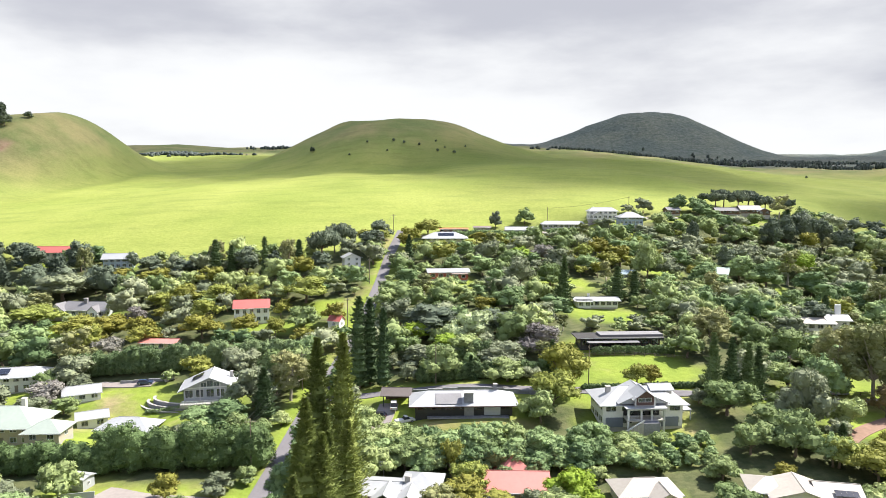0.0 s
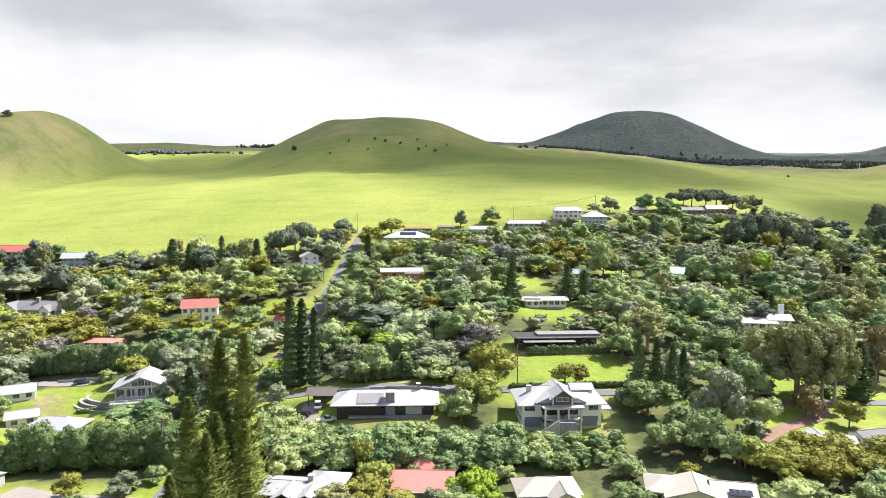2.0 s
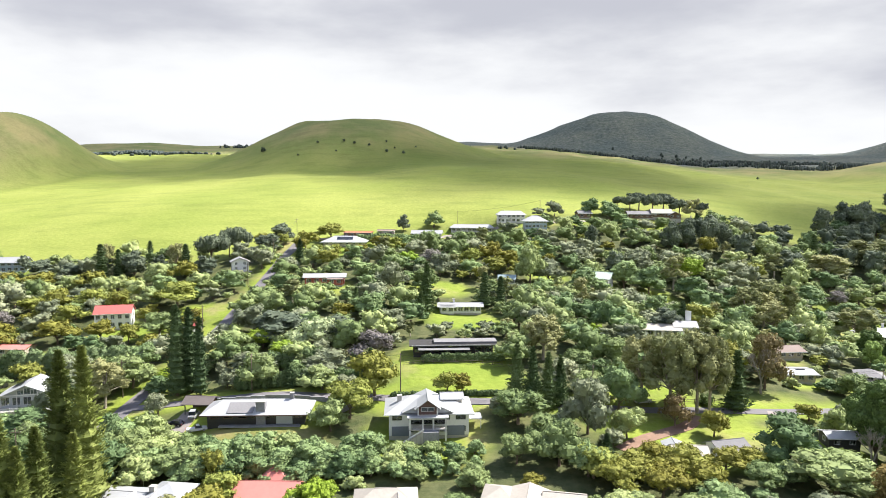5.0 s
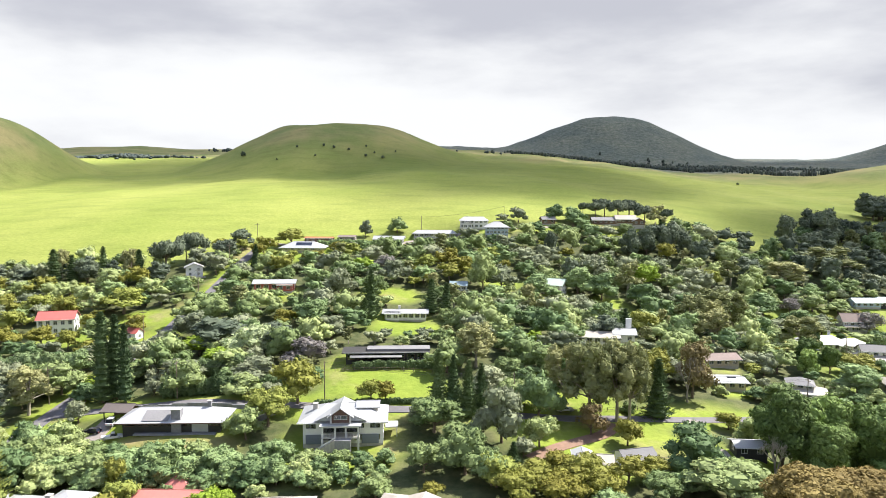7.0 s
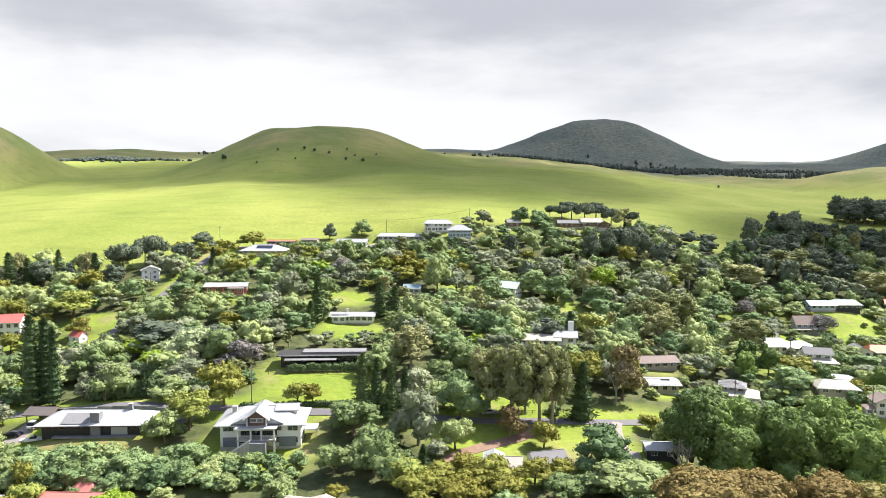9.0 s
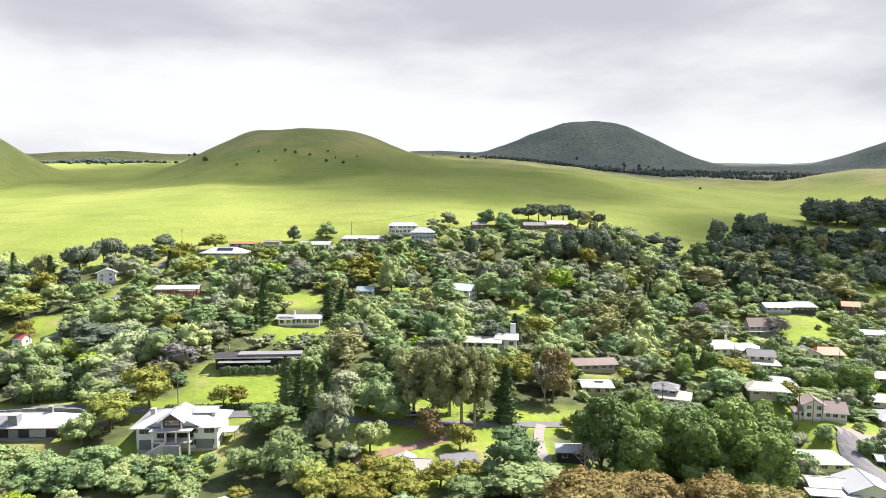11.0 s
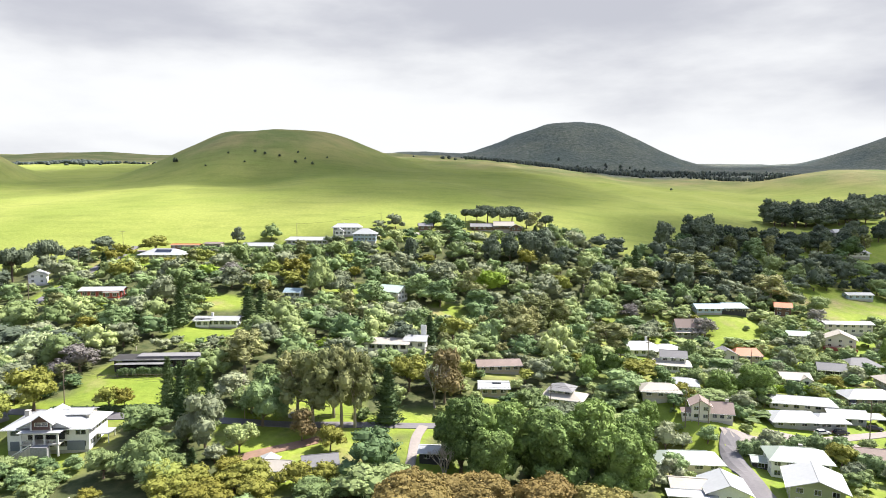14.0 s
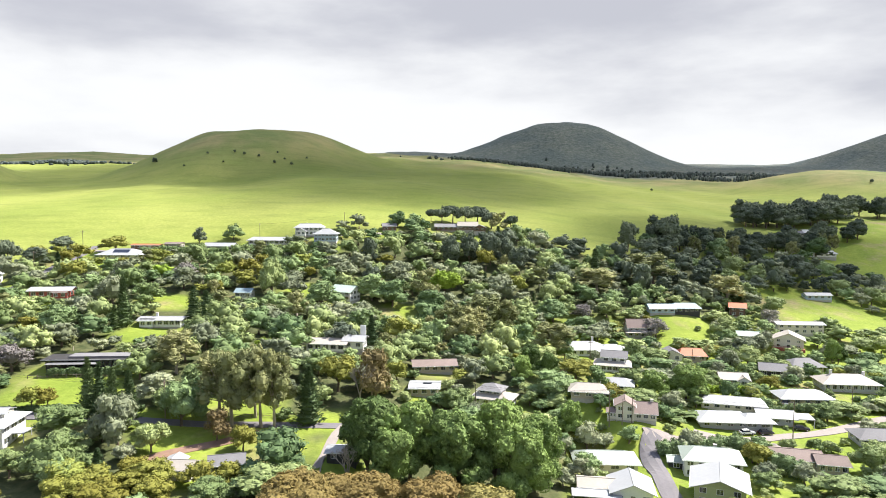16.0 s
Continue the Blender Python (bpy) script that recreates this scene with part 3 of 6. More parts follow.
ribbon("driveway_2", [(93, 152), (99, 157), (106, 161), (115, 166), (118, 172)], 3.6, DIRT, "red dirt driveway")
ribbon("driveway_3", [(137.5, 140), (138, 149), (139, 172), (141, 178)], 2.6, PAVING, "pale concrete driveway across a lawn", 0.24)
ribbon("driveway_4", [(243, 190), (250, 186), (262, 183), (268, 178)], 4.0, PAVING, "pale concrete driveway before houses", 0.26)
ribbon("driveway_6", [(-106, 206), (-98, 203.5), (-88, 203)], 3.4, PAVING, "pale concrete drive beside the terrace", 0.22)
ribbon("driveway_5", [(-70, 134), (-60, 130), (-40, 128)], 6.0, PAVING, "bare gravel yard beside a shed")


# ---- cloud bank that shades the far hills ----
def cloud(name, x, y, z, rx, ry, rz, seed, mat):
    b = Build().blob((0, 0, 0), (1, 1, 1), 36, 14, 0.04, random.Random(seed))
    ob = new(name, b.mesh(name, mat))
    ob.matrix_basis = pose(x, y, z) @ Matrix.Diagonal((rx, ry, rz, 1))
    return tagged(ob, "grey-white cloud drifting high over the hills", "cloud", kind="structure")


def cloud_over(gx0, gy0, rx, ry, seed, high=620, veil=False):
    """A cloud whose shadow falls round that place of the ground."""
    k = (high - 90) / SUN_DIR.z
    cloud("cloud", gx0 + SUN_DIR.x * k, gy0 + SUN_DIR.y * k, high, rx, ry, 40, seed, VEIL if veil else CLOUD)


cloud_over(-75, 890, 470, 370, 5)
cloud_over(130, 655, 250, 245, 6)
cloud_over(380, 1480, 700, 520, 7, 900)
cloud_over(-620, 1480, 600, 420, 8, 900)
cloud_over(1150, 1400, 580, 400, 11, 900)
cloud_over(435, 470, 185, 120, 23)
# thin veils whose shade is faint
cloud_over(420, 720, 520, 400, 9, veil=True)
cloud_over(650, 1090, 500, 210, 18, veil=True)
cloud_over(-440, 730, 230, 200, 16, veil=True)


# ---- trees ----
def crown(clumps, leaf_size, count, mat, seed, droop=0.0, core=0.84, name="crown", lumps=8):
    """Limbs' clumps (centre, radii) with smaller tufts on them, and leaf sprays over both."""
    rng = np.random.RandomState(seed)
    cen, rad = np.array([c for c, _ in clumps], float), np.array([r for _, r in clumps], float)
    own_by = np.repeat(np.arange(len(clumps)), lumps)
    k = np.tile(np.arange(lumps), len(clumps))
    up = 1 - 1.6 * (k + rng.uniform(0.1, 0.9, len(k))) / lumps
    turn = 2.4 * k + rng.uniform(-0.6, 0.6, len(k)) + 1.7 * own_by
    flat = np.sqrt(np.clip(1 - up * up, 0, 1))
    out = np.stack([flat * np.cos(turn), flat * np.sin(turn), up], 1)
    tc = cen[own_by] + out * rad[own_by] * rng.uniform(0.72, 0.94, (len(k), 1))
    tr = rad.mean(1)[own_by] * rng.uniform(0.27, 0.46, len(k)) * (8 / lumps) ** 0.4

    def buried(p, skip, depth):
        hid = np.zeros(len(p), bool)
        for i, (c, r) in enumerate(zip(cen, rad)):
            hid |= (np.linalg.norm((p - c) / r, axis=1) < depth) & (skip != i)
        return hid

    keep = ~buried(tc, own_by, 0.72)
    tc, tr, out = tc[keep], tr[keep], out[keep]
    # sprays on the tufts, then on the clumps between them
    n1 = int(count * 0.55)
    pick = rng.choice(len(tc), n1, p=tr**2 / (tr**2).sum())
    d = rng.normal(size=(n1, 3))
    d = d / np.linalg.norm(d, axis=1)[:, None] + 0.8 * out[pick]
    d /= np.linalg.norm(d, axis=1)[:, None]
    p = tc[pick] + d * tr[pick][:, None] * rng.uniform(0.85, 1.2, (n1, 1))
    area = (rad[:, 0] * rad[:, 1] * rad[:, 2]) ** (2 / 3)
    pick = rng.choice(len(clumps), 3 * count, p=area / area.sum())
    e = rng.normal(size=(len(pick), 3))
    e /= np.linalg.norm(e, axis=1)[:, None]
    q = cen[pick] + e * rad[pick] * rng.uniform(0.90, 1.08, (len(pick), 1))
    keep = ~buried(q, pick, 0.85) & (e[:, 2] > -0.75)
    p, d = np.concatenate([p, q[keep][:count - n1]]), np.concatenate([d, e[keep][:count - n1]])
    n = len(p)
    nrm = d + rng.normal(scale=0.32, size=d.shape)
    nrm /= np.linalg.norm(nrm, axis=1)[:, None]
    a = np.cross(nrm, rng.normal(size=d.shape))
    a[:, 2] -= droop
    a /= np.linalg.norm(a, axis=1)[:, None]
    c = np.cross(nrm, a)
    s = leaf_size * rng.uniform(0.5, 1.3, (n, 1))
    w = s * rng.uniform(0.45, 0.8, (n, 1))
    q = np.stack([p - a * s * 0.8 + c * w, p - a * s * 0.8 - c * w, p + a * s * 1.1 - nrm * s * 0.15], 1).reshape(-1, 3)
    b = Build()
    b.v = [tuple(v) for v in q.tolist()]
    b.f = [(3 * i, 3 * i + 1, 3 * i + 2) for i in range(n)]
    rr = random.Random(seed)
    for cc, r in clumps:
        b.blob(cc, [core * 1.0 * v for v in r], 7, 4, 0.13, rr)
    for cc, r in zip(tc.tolist(), tr.tolist()):
        b.blob(cc, (r * core, r * core, r * core), 5, 2, 0.2, rr)
    return b.mesh(name, mat)


def round_clumps(rng, n, high, wide, base, flat=1.0):
    """Clumps that make up an uneven, lopsided dome."""
    lean, peak = rng.uniform(0, 6.28), rng.uniform(0.45, 0.75)
    out = [((0, 0, base + (high - base) * 0.46), (wide * 0.29, wide * 0.29, (high - base) * 0.42))]
    for i in range(n):
        a, up = 2.4 * i + rng.uniform(-0.5, 0.5), rng.random()
        side = 1 + 0.22 * math.cos(a - lean)
        reach = wide * 0.5 * side * (1 - peak * up**1.5) * rng.uniform(0.50, 0.86)
        r = wide * rng.uniform(0.13, 0.23)
        out.append(((reach * math.cos(a), reach * math.sin(a), base + (high - base) * (0.14 + 0.70 * up)), (r, r * rng.uniform(0.85, 1.15), r * rng.uniform(0.65, 0.95) * flat)))
    return out


def trunk_build(rng, clumps, base, r, fork=0.6, limbs=7):
    b = Build()
    top = (rng.uniform(-0.2, 0.2), rng.uniform(-0.2, 0.2), base * fork + 0.6)
    b.tube([(0, 0, -0.6), (0.03, 0, 0.5), top], r * 1.3, r * 0.8, 7)
    for c, _ in clumps[:limbs]:
        mid = tuple(0.5 * (u + v) for u, v in zip(top, c))
        b.tube([top, (mid[0] * 0.8, mid[1] * 0.8, mid[2]), c], r * 0.6, r * 0.14, 5)
    return b


def make_tree(kind, seed, plain=False):
    """A prototype tree of unit scale in metres: thing, trunk and crown. plain: fewer, larger sprays, for far woods."""
    rng = random.Random(seed)
    bark = BARK
    if kind in ("round", "deep", "grey", "lime", "dark", "cream", "purple", "brown"):
        high, wide, base = {"dark": (15, 14, 2.0), "deep": (10, 10, 1.4), "cream": (9, 15, 1.5)}.get(kind, (8.5, 9.5, 1.6))
        cl = round_clumps(rng, 11, high, wide, base)
        mat = {"round": LEAF_GREEN, "deep": LEAF_DEEP, "grey": LEAF_GREY, "lime": LEAF_LIME, "dark": LEAF_DARK, "cream": BLOSSOM_CREAM, "purple": BLOSSOM_PURPLE, "brown": LEAF_BROWN}[kind]
        me = crown(cl[:8] if plain else cl, (0.036 if plain else 0.027) * wide, 520 if plain else 1450, mat, seed, core=0.64 if kind in ("purple", "brown") else 0.83, lumps=4 if plain else 8)
    elif kind in ("grand", "russet"):
        high, wide, base = 20, 16, 3.0
        cl = round_clumps(rng, 24, high, wide, base)
        cl = [(c, (r[0] * 0.8, r[1] * 0.8, r[2] * 0.85)) if i else (c, r) for i, (c, r) in enumerate(cl)]
        me = crown(cl, 0.38 if kind == "grand" else 0.30, 7500 if kind == "grand" else 11000, LEAF_GRAND if kind == "grand" else LEAF_RUSSET, seed)
    elif kind == "gold":
        high, wide, base = 8.5, 10, 2.6
        cl = round_clumps(rng, 12, high, wide, base, 0.7)
        me = crown(cl[:8] if plain else cl, 0.36 if plain else 0.27, 520 if plain else 1400, LEAF_GOLD, seed, core=0.76, lumps=4 if plain else 8)
    elif kind == "gum":
        high, wide, base = 21, 12, 7.5
        cl = []
        for i in range(22):
            up, a = (i + rng.random()) / 22, 2.4 * i + rng.uniform(-0.6, 0.6)
            reach = wide * 0.5 * (1.05 - 0.55 * up) * rng.uniform(0.3, 1.0)
            r = rng.uniform(1.1, 2.1)
            cl.append(((reach * math.cos(a), reach * math.sin(a), base + (high - base - 2) * up), (r, r, r * rng.uniform(1.0, 1.5))))
        rng.shuffle(cl)
        me = crown(cl[:14] if plain else cl, 0.50 if plain else 0.34, 800 if plain else 3200, LEAF_GUM, seed, 0.8, 0.80, lumps=4 if plain else 6)
        bark = BARK_PALE
    elif kind == "umbrella":
        high, wide, base = 9, 11, 5.5
        cl = []
        for i in range(12):
            a, d = 2.4 * i, wide * 0.40 * math.sqrt((i + 0.3) / 12)
            r = rng.uniform(1.2, 2.3)
            cl.append(((d * math.cos(a), d * math.sin(a), high - 1.5 - 0.10 * d * d * rng.uniform(0.3, 1.3) - rng.uniform(0, 1.3)), (r, r * rng.uniform(0.8, 1.2), r * rng.uniform(0.7, 1.0))))
        me = crown(cl, 0.36, 1300, LEAF_DARK, seed)
    elif kind == "shrub":
        high, wide, base = 2.4, 3.0, 0.2
        cl = round_clumps(rng, 6, high, wide, base)
        me = crown(cl, 0.22, 380, LEAF_GREEN if seed % 2 else LEAF_DEEP, seed)
    elif kind == "bare":
        b = Build()

        def grow(p, d, length, r, depth):
            d = d.normalized()
            q = p + d * length
            m = p + d * length * 0.5 + Vector((rng.uniform(-1, 1), rng.uniform(-1, 1), 0)) * length * 0.06
            b.tube([p, m, q], r, r * 0.62, 5 if depth > 2 else 3)
            if depth:
                for _ in range(3):
                    grow(q, d + Vector((rng.uniform(-0.8, 0.8), rng.uniform(-0.8, 0.8), rng.uniform(0.0, 0.5))), length * rng.uniform(0.6, 0.85), r * 0.6, depth - 1)

        grow(Vector((0, 0, -0.5)), Vector((0, 0, 1)), 3.4, 0.34, 5)
        cl = None
        me = b.mesh("crown", BARK_PALE)
    else:  # pines: whorls of branches, each a row of needle tufts round a dark core
        high, wide, steps = {"cook": (34, 10.5, 70), "pine": (24, 7.0, 40), "fir": (14, 6.2, 20)}[kind]
        b = Build()
        mat = LEAF_COOK if kind == "cook" else LEAF_PINE
        taper, rise, tufts, count = {"cook": (0.74, 0.34, 8, 10), "pine": (0.45, 0.22, 5, 9), "fir": (0.85, 0.05, 7, 9)}[kind]
        if plain:
            tufts, count = 3, 7
        for i in range(steps):
            u = i / (steps - 1)
            z = high * (0.05 + 0.94 * u)
            reach = 0.5 * wide * (1 - u) ** taper * rng.uniform(0.70, 1.15) + 0.22
            if kind != "fir" and rng.random() < 0.16:
                reach *= 0.55
            a0 = rng.uniform(0, 6.28)
            for j in range(count):
                a = a0 + 6.283 * j / count + rng.uniform(-0.25, 0.25)
                way = Vector((math.cos(a), math.sin(a), 0))
                across = Vector((-way.y, way.x, 0))
                rr = reach * rng.uniform(0.5, 1.2)
                for k in range(tufts):
                    f = 0.25 + 0.75 * (k + rng.random()) / tufts
                    c = way * rr * f + across * rr * rng.uniform(-0.16, 0.16) + Vector((0, 0, z + rr * (rise * f * f - 0.12 * f) + rng.uniform(-0.22, 0.22)))
                    ln, wd = rng.uniform(0.40, 0.80), rng.uniform(0.13, 0.24) * (1.7 if plain else 1.0)
                    tip = (way + across * rng.uniform(-0.6, 0.6) + Vector((0, 0, rng.uniform(0.1, 1.1)))).normalized() * ln
                    for side in (across * wd, Vector((0, 0, wd)) + across * 0.3 * wd):
                        b.poly([c - tip * 0.5 + side, c - tip * 0.5 - side, c + tip])
        for i in range(14):
            u = i / 13
            rr = 0.5 * wide * (1 - u) ** taper * 0.62 + 0.12
            b.blob((rng.uniform(-0.2, 0.2), rng.uniform(-0.2, 0.2), high * (0.08 + 0.86 * u)), (rr, rr, high * 0.055), 7, 4, 0.25, rng)
        cl = None
        me = b.mesh("crown", mat)
    root = new("tree")
    if cl:
        part("trunk", trunk_build(rng, cl, base if kind != "gum" else 9.5, 0.028 * wide if kind != "gum" else 0.42, limbs=0 if plain else 16 if kind == "gum" else 6), bark, root)
    elif kind != "bare":
        part("trunk", Build().tube([(0, 0, -0.6), (0, 0, 1.5), (0.05, 0, high * 0.9)], 0.42 if kind != "fir" else 0.25, 0.06, 8), BARK, root)
    else:
        part("trunk", Build().tube([(0, 0, -0.8), (0.02, 0, 0.4)], 0.42, 0.34, 7), BARK_PALE, root)
    part("crown", me, me.materials[0], root)
    return root


WORDS = {
    "round": ("tree", "leafy mid-green garden tree with rounded crown"), "deep": ("broadleaf_tree", "dense deep-green broadleaf tree"),
    "grey": ("garden_tree", "grey-green rounded tree with fine leaves"), "lime": ("bright_tree", "bright lime-green leafy tree"),
    "dark": ("shade_tree", "large dark broadleaf tree with dense crown"), "cream": ("blossom_tree", "broad tree covered in pale cream blossom"),
    "purple": ("blossom_tree", "spreading tree hazed with purple-grey blossom"), "brown": ("tree", "tree with thin brownish foliage"),
    "gold": ("golden_tree", "open-crowned tree with olive-gold foliage"), "gum": ("gum_tree", "tall gum tree with pale trunk and drooping olive foliage"),
    "umbrella": ("umbrella_tree", "flat-topped dark tree on the ridge"), "shrub": ("shrub", "low rounded garden shrub"),
    "grand": ("shade_tree", "huge deep-green shade tree with billowing crown"), "russet": ("shade_tree", "large tree with olive-brown feathery crown"),
    "bare": ("bare_tree", "bare grey tree with branching limbs"), "cook": ("pine_tree", "very tall slender olive-green column pine"),
    "pine": ("pine_tree", "tall dark column pine"), "fir": ("conifer", "dark green conical pine"),
}
HIGH = {"round": 8.5, "deep": 10, "grey": 8.5, "lime": 8.5, "dark": 15, "cream": 9, "purple": 8.5, "brown": 8.5, "gold": 8.5, "gum": 21, "grand": 20, "russet": 20, "umbrella": 9, "shrub": 2.4, "bare": 12, "cook": 34, "pine": 24, "fir": 14}
PROTOS = {}
ACROSS = {"dark": 14, "deep": 10, "cream": 15, "gold": 10, "gum": 12, "grand": 16, "russet": 16, "umbrella": 11, "shrub": 3.0, "bare": 12, "cook": 10.5, "pine": 7.0, "fir": 6.2}
STAND = []
tree_rng = random.Random(77)


def tree(kind, x, y, high=None, wide=1.0):
    """A tree of that kind, of that height; the first of each shape is the prototype."""
    shapes = 4 if kind in ("round", "deep", "grey", "gold") else 2
    variant = tree_rng.randrange(shapes)
    s = (high or HIGH[kind]) / HIGH[kind]
    STAND.append((x, y, 0.5 * ACROSS.get(kind, 9.5) * s * wide))
    at = pose(x, y, ground_z(x, y), 0, 0, tree_rng.uniform(0, 360)) @ Matrix.Diagonal((s * wide, s * wide, s, 1))
    name, label = WORDS[kind]
    if (kind, variant) not in PROTOS:
        root = make_tree(kind, 100 + 17 * variant + len(PROTOS))
        root.name = name
        root.matrix_basis = at
        PROTOS[kind, variant] = root
        tagged(root, label, "tree" if name != "shrub" else "shrub", WORDS[kind][1] + "s")
        return root
    ob = copy_thing(PROTOS[kind, variant], Matrix.Identity(4))
    ob.matrix_basis = at
    return ob


def stand(kind, *spots):
    """Trees of one kind, each given by its place, height and the breadth of its crown."""
    for x, y, high, across in spots:
        tree(kind, x, y, high, across * HIGH[kind] / (high * ACROSS.get(kind, 9.5)))


class Wood:
    """Many far trees of one kind, joined into one mesh."""

    def __init__(self):
        self.co, self.loops, self.sizes, self.vary, self.mats, self.slots, self.n = [], [], [], [], [], [], 0

    def add(self, me, m, rnd):
        k = len(me.vertices)
        co, li, ls = np.empty(3 * k), np.empty(len(me.loops), np.int32), np.empty(len(me.polygons), np.int32)
        me.vertices.foreach_get("co", co), me.loops.foreach_get("vertex_index", li), me.polygons.foreach_get("loop_total", ls)
        mm = np.array(m)
        self.co.append(co.reshape(-1, 3) @ mm[:3, :3].T + mm[:3, 3])
        self.loops.append(li + self.n), self.sizes.append(ls), self.vary.append(np.full(k, rnd, np.float32))
        if me.materials[0] not in self.mats:
            self.mats.append(me.materials[0])
        self.slots.append(np.full(len(ls), self.mats.index(me.materials[0]), np.int32))
        self.n += k

    def done(self, name, label):
        me = bpy.data.meshes.new(name)
        co, loops, sizes = np.concatenate(self.co), np.concatenate(self.loops), np.concatenate(self.sizes)
        me.vertices.add(len(co)), me.loops.add(len(loops)), me.polygons.add(len(sizes))
        me.vertices.foreach_set("co", co.ravel()), me.loops.foreach_set("vertex_index", loops)
        me.polygons.foreach_set("loop_start", np.concatenate([[0], np.cumsum(sizes)[:-1]]).astype(np.int32))
        for m in self.mats:
            me.materials.append(m)
        me.polygons.foreach_set("material_index", np.concatenate(self.slots))
        me.attributes.new("vary", "FLOAT", "POINT").data.foreach_set("value", np.concatenate(self.vary))
        me.update(calc_edges=True)
        return tagged(new(name, me), label, "trees", kind="stuff")


WOODS = {}
FAR_PROTOS = {}


def far_tree(kind, x, y, high, wide=1.0):
    variant = tree_rng.randrange(3)
    if (kind, variant) not in FAR_PROTOS:
        root = make_tree(kind, 500 + 13 * variant + len(FAR_PROTOS), True)
        FAR_PROTOS[kind, variant] = [c.data for c in root.children]
        for c in list(root.children):
            bpy.data.objects.remove(c)
        bpy.data.objects.remove(root)
    s = high / HIGH[kind]
    m = pose(x, y, ground_z(x, y), 0, 0, tree_rng.uniform(0, 360)) @ Matrix.Diagonal((s * wide, s * wide, s, 1))
    rnd = tree_rng.random()
    for me in FAR_PROTOS[kind, variant]:
        WOODS.setdefault(kind, Wood()).add(me, m, rnd)


def hedge(x0, y0, x1, y1, high, thick, mat, seed, label, name="hedge"):
    """A row of clumps grown into one another."""
    rng = random.Random(seed)
    length = math.hypot(x1 - x0, y1 - y0)
    n = max(2, int(length / (thick * 0.55)))
    zc = ground_z((x0 + x1) / 2, (y0 + y1) / 2)
    cl = []
    for i in range(n + 1):
        f = i / n
        x, y = x0 + (x1 - x0) * f, y0 + (y1 - y0) * f
        z = ground_z(x, y) - zc
        h = high * rng.uniform(0.86, 1.1)
        p = (x - (x0 + x1) / 2 + rng.uniform(-0.1, 0.1) * thick, y - (y0 + y1) / 2 + rng.uniform(-0.15, 0.15) * thick)
        cl.append(((*p, z + h * 0.34), (thick * 0.52, thick * 0.5, h * 0.40)))
        cl.append(((p[0] + rng.uniform(-0.3, 0.3), p[1], z + h * 0.68), (thick * 0.48, thick * 0.45, h * 0.34)))
    root = thing(name, label, "hedge", pose((x0 + x1) / 2, (y0 + y1) / 2, zc))
    leafs = int(min(17000, 95 * length * high / (0.9 + 0.05 * high) ** 2))
    part("foliage", crown(cl, 0.20 + 0.006 * high, leafs, mat, seed, name="foliage"), mat, root)
    b = Build()
    for i in range(0, n + 1, 2):
        c = cl[2 * i][0]
        b.tube([(c[0], c[1], c[2] - high * 0.34 - 0.4), (c[0], c[1], c[2])], 0.10, 0.06, 5)
    part("stems", b, BARK, root)
    return root


# ---- houses ----
SHARED = {}


def shared(key, make, mat):
    if key not in SHARED:
        SHARED[key] = make().mesh(key[0], mat)
    return SHARED[key]


def plate(xs, zs, solid, y0, y1):
    """A connected upright slab with openings: solid(i, j) says which cells of the grid are filled."""
    b, at = Build(), {}

    def v(i, j, k):
        if (i, j, k) not in at:
            at[i, j, k] = len(b.v)
            b.v.append((xs[i], y1 if k else y0, zs[j]))
        return at[i, j, k]

    nx1, nz1 = len(xs) - 1, len(zs) - 1
    full = lambda i, j: 0 <= i < nx1 and 0 <= j < nz1 and solid(i, j)
    for i in range(nx1):
        for j in range(nz1):
            if not full(i, j):
                continue
            b.f.append((v(i, j, 0), v(i + 1, j, 0), v(i + 1, j + 1, 0), v(i, j + 1, 0)))
            b.f.append((v(i, j + 1, 1), v(i + 1, j + 1, 1), v(i + 1, j, 1), v(i, j, 1)))
            if not full(i - 1, j):
                b.f.append((v(i, j, 1), v(i, j, 0), v(i, j + 1, 0), v(i, j + 1, 1)))
            if not full(i + 1, j):
                b.f.append((v(i + 1, j, 0), v(i + 1, j, 1), v(i + 1, j + 1, 1), v(i + 1, j + 1, 0)))
            if not full(i, j - 1):
                b.f.append((v(i, j, 1), v(i + 1, j, 1), v(i + 1, j, 0), v(i, j, 0)))
            if not full(i, j + 1):
                b.f.append((v(i, j + 1, 0), v(i + 1, j + 1, 0), v(i + 1, j + 1, 1), v(i, j + 1, 1)))
    return b


def frame_build(w, h):
    t = 0.09
    return plate([-w / 2 - t, -w / 2, -0.035, 0.035, w / 2, w / 2 + t], [-h / 2 - t, -h / 2, h / 2, h / 2 + t], lambda i, j: not (j == 1 and i in (1, 3)), -0.06, 0.12)


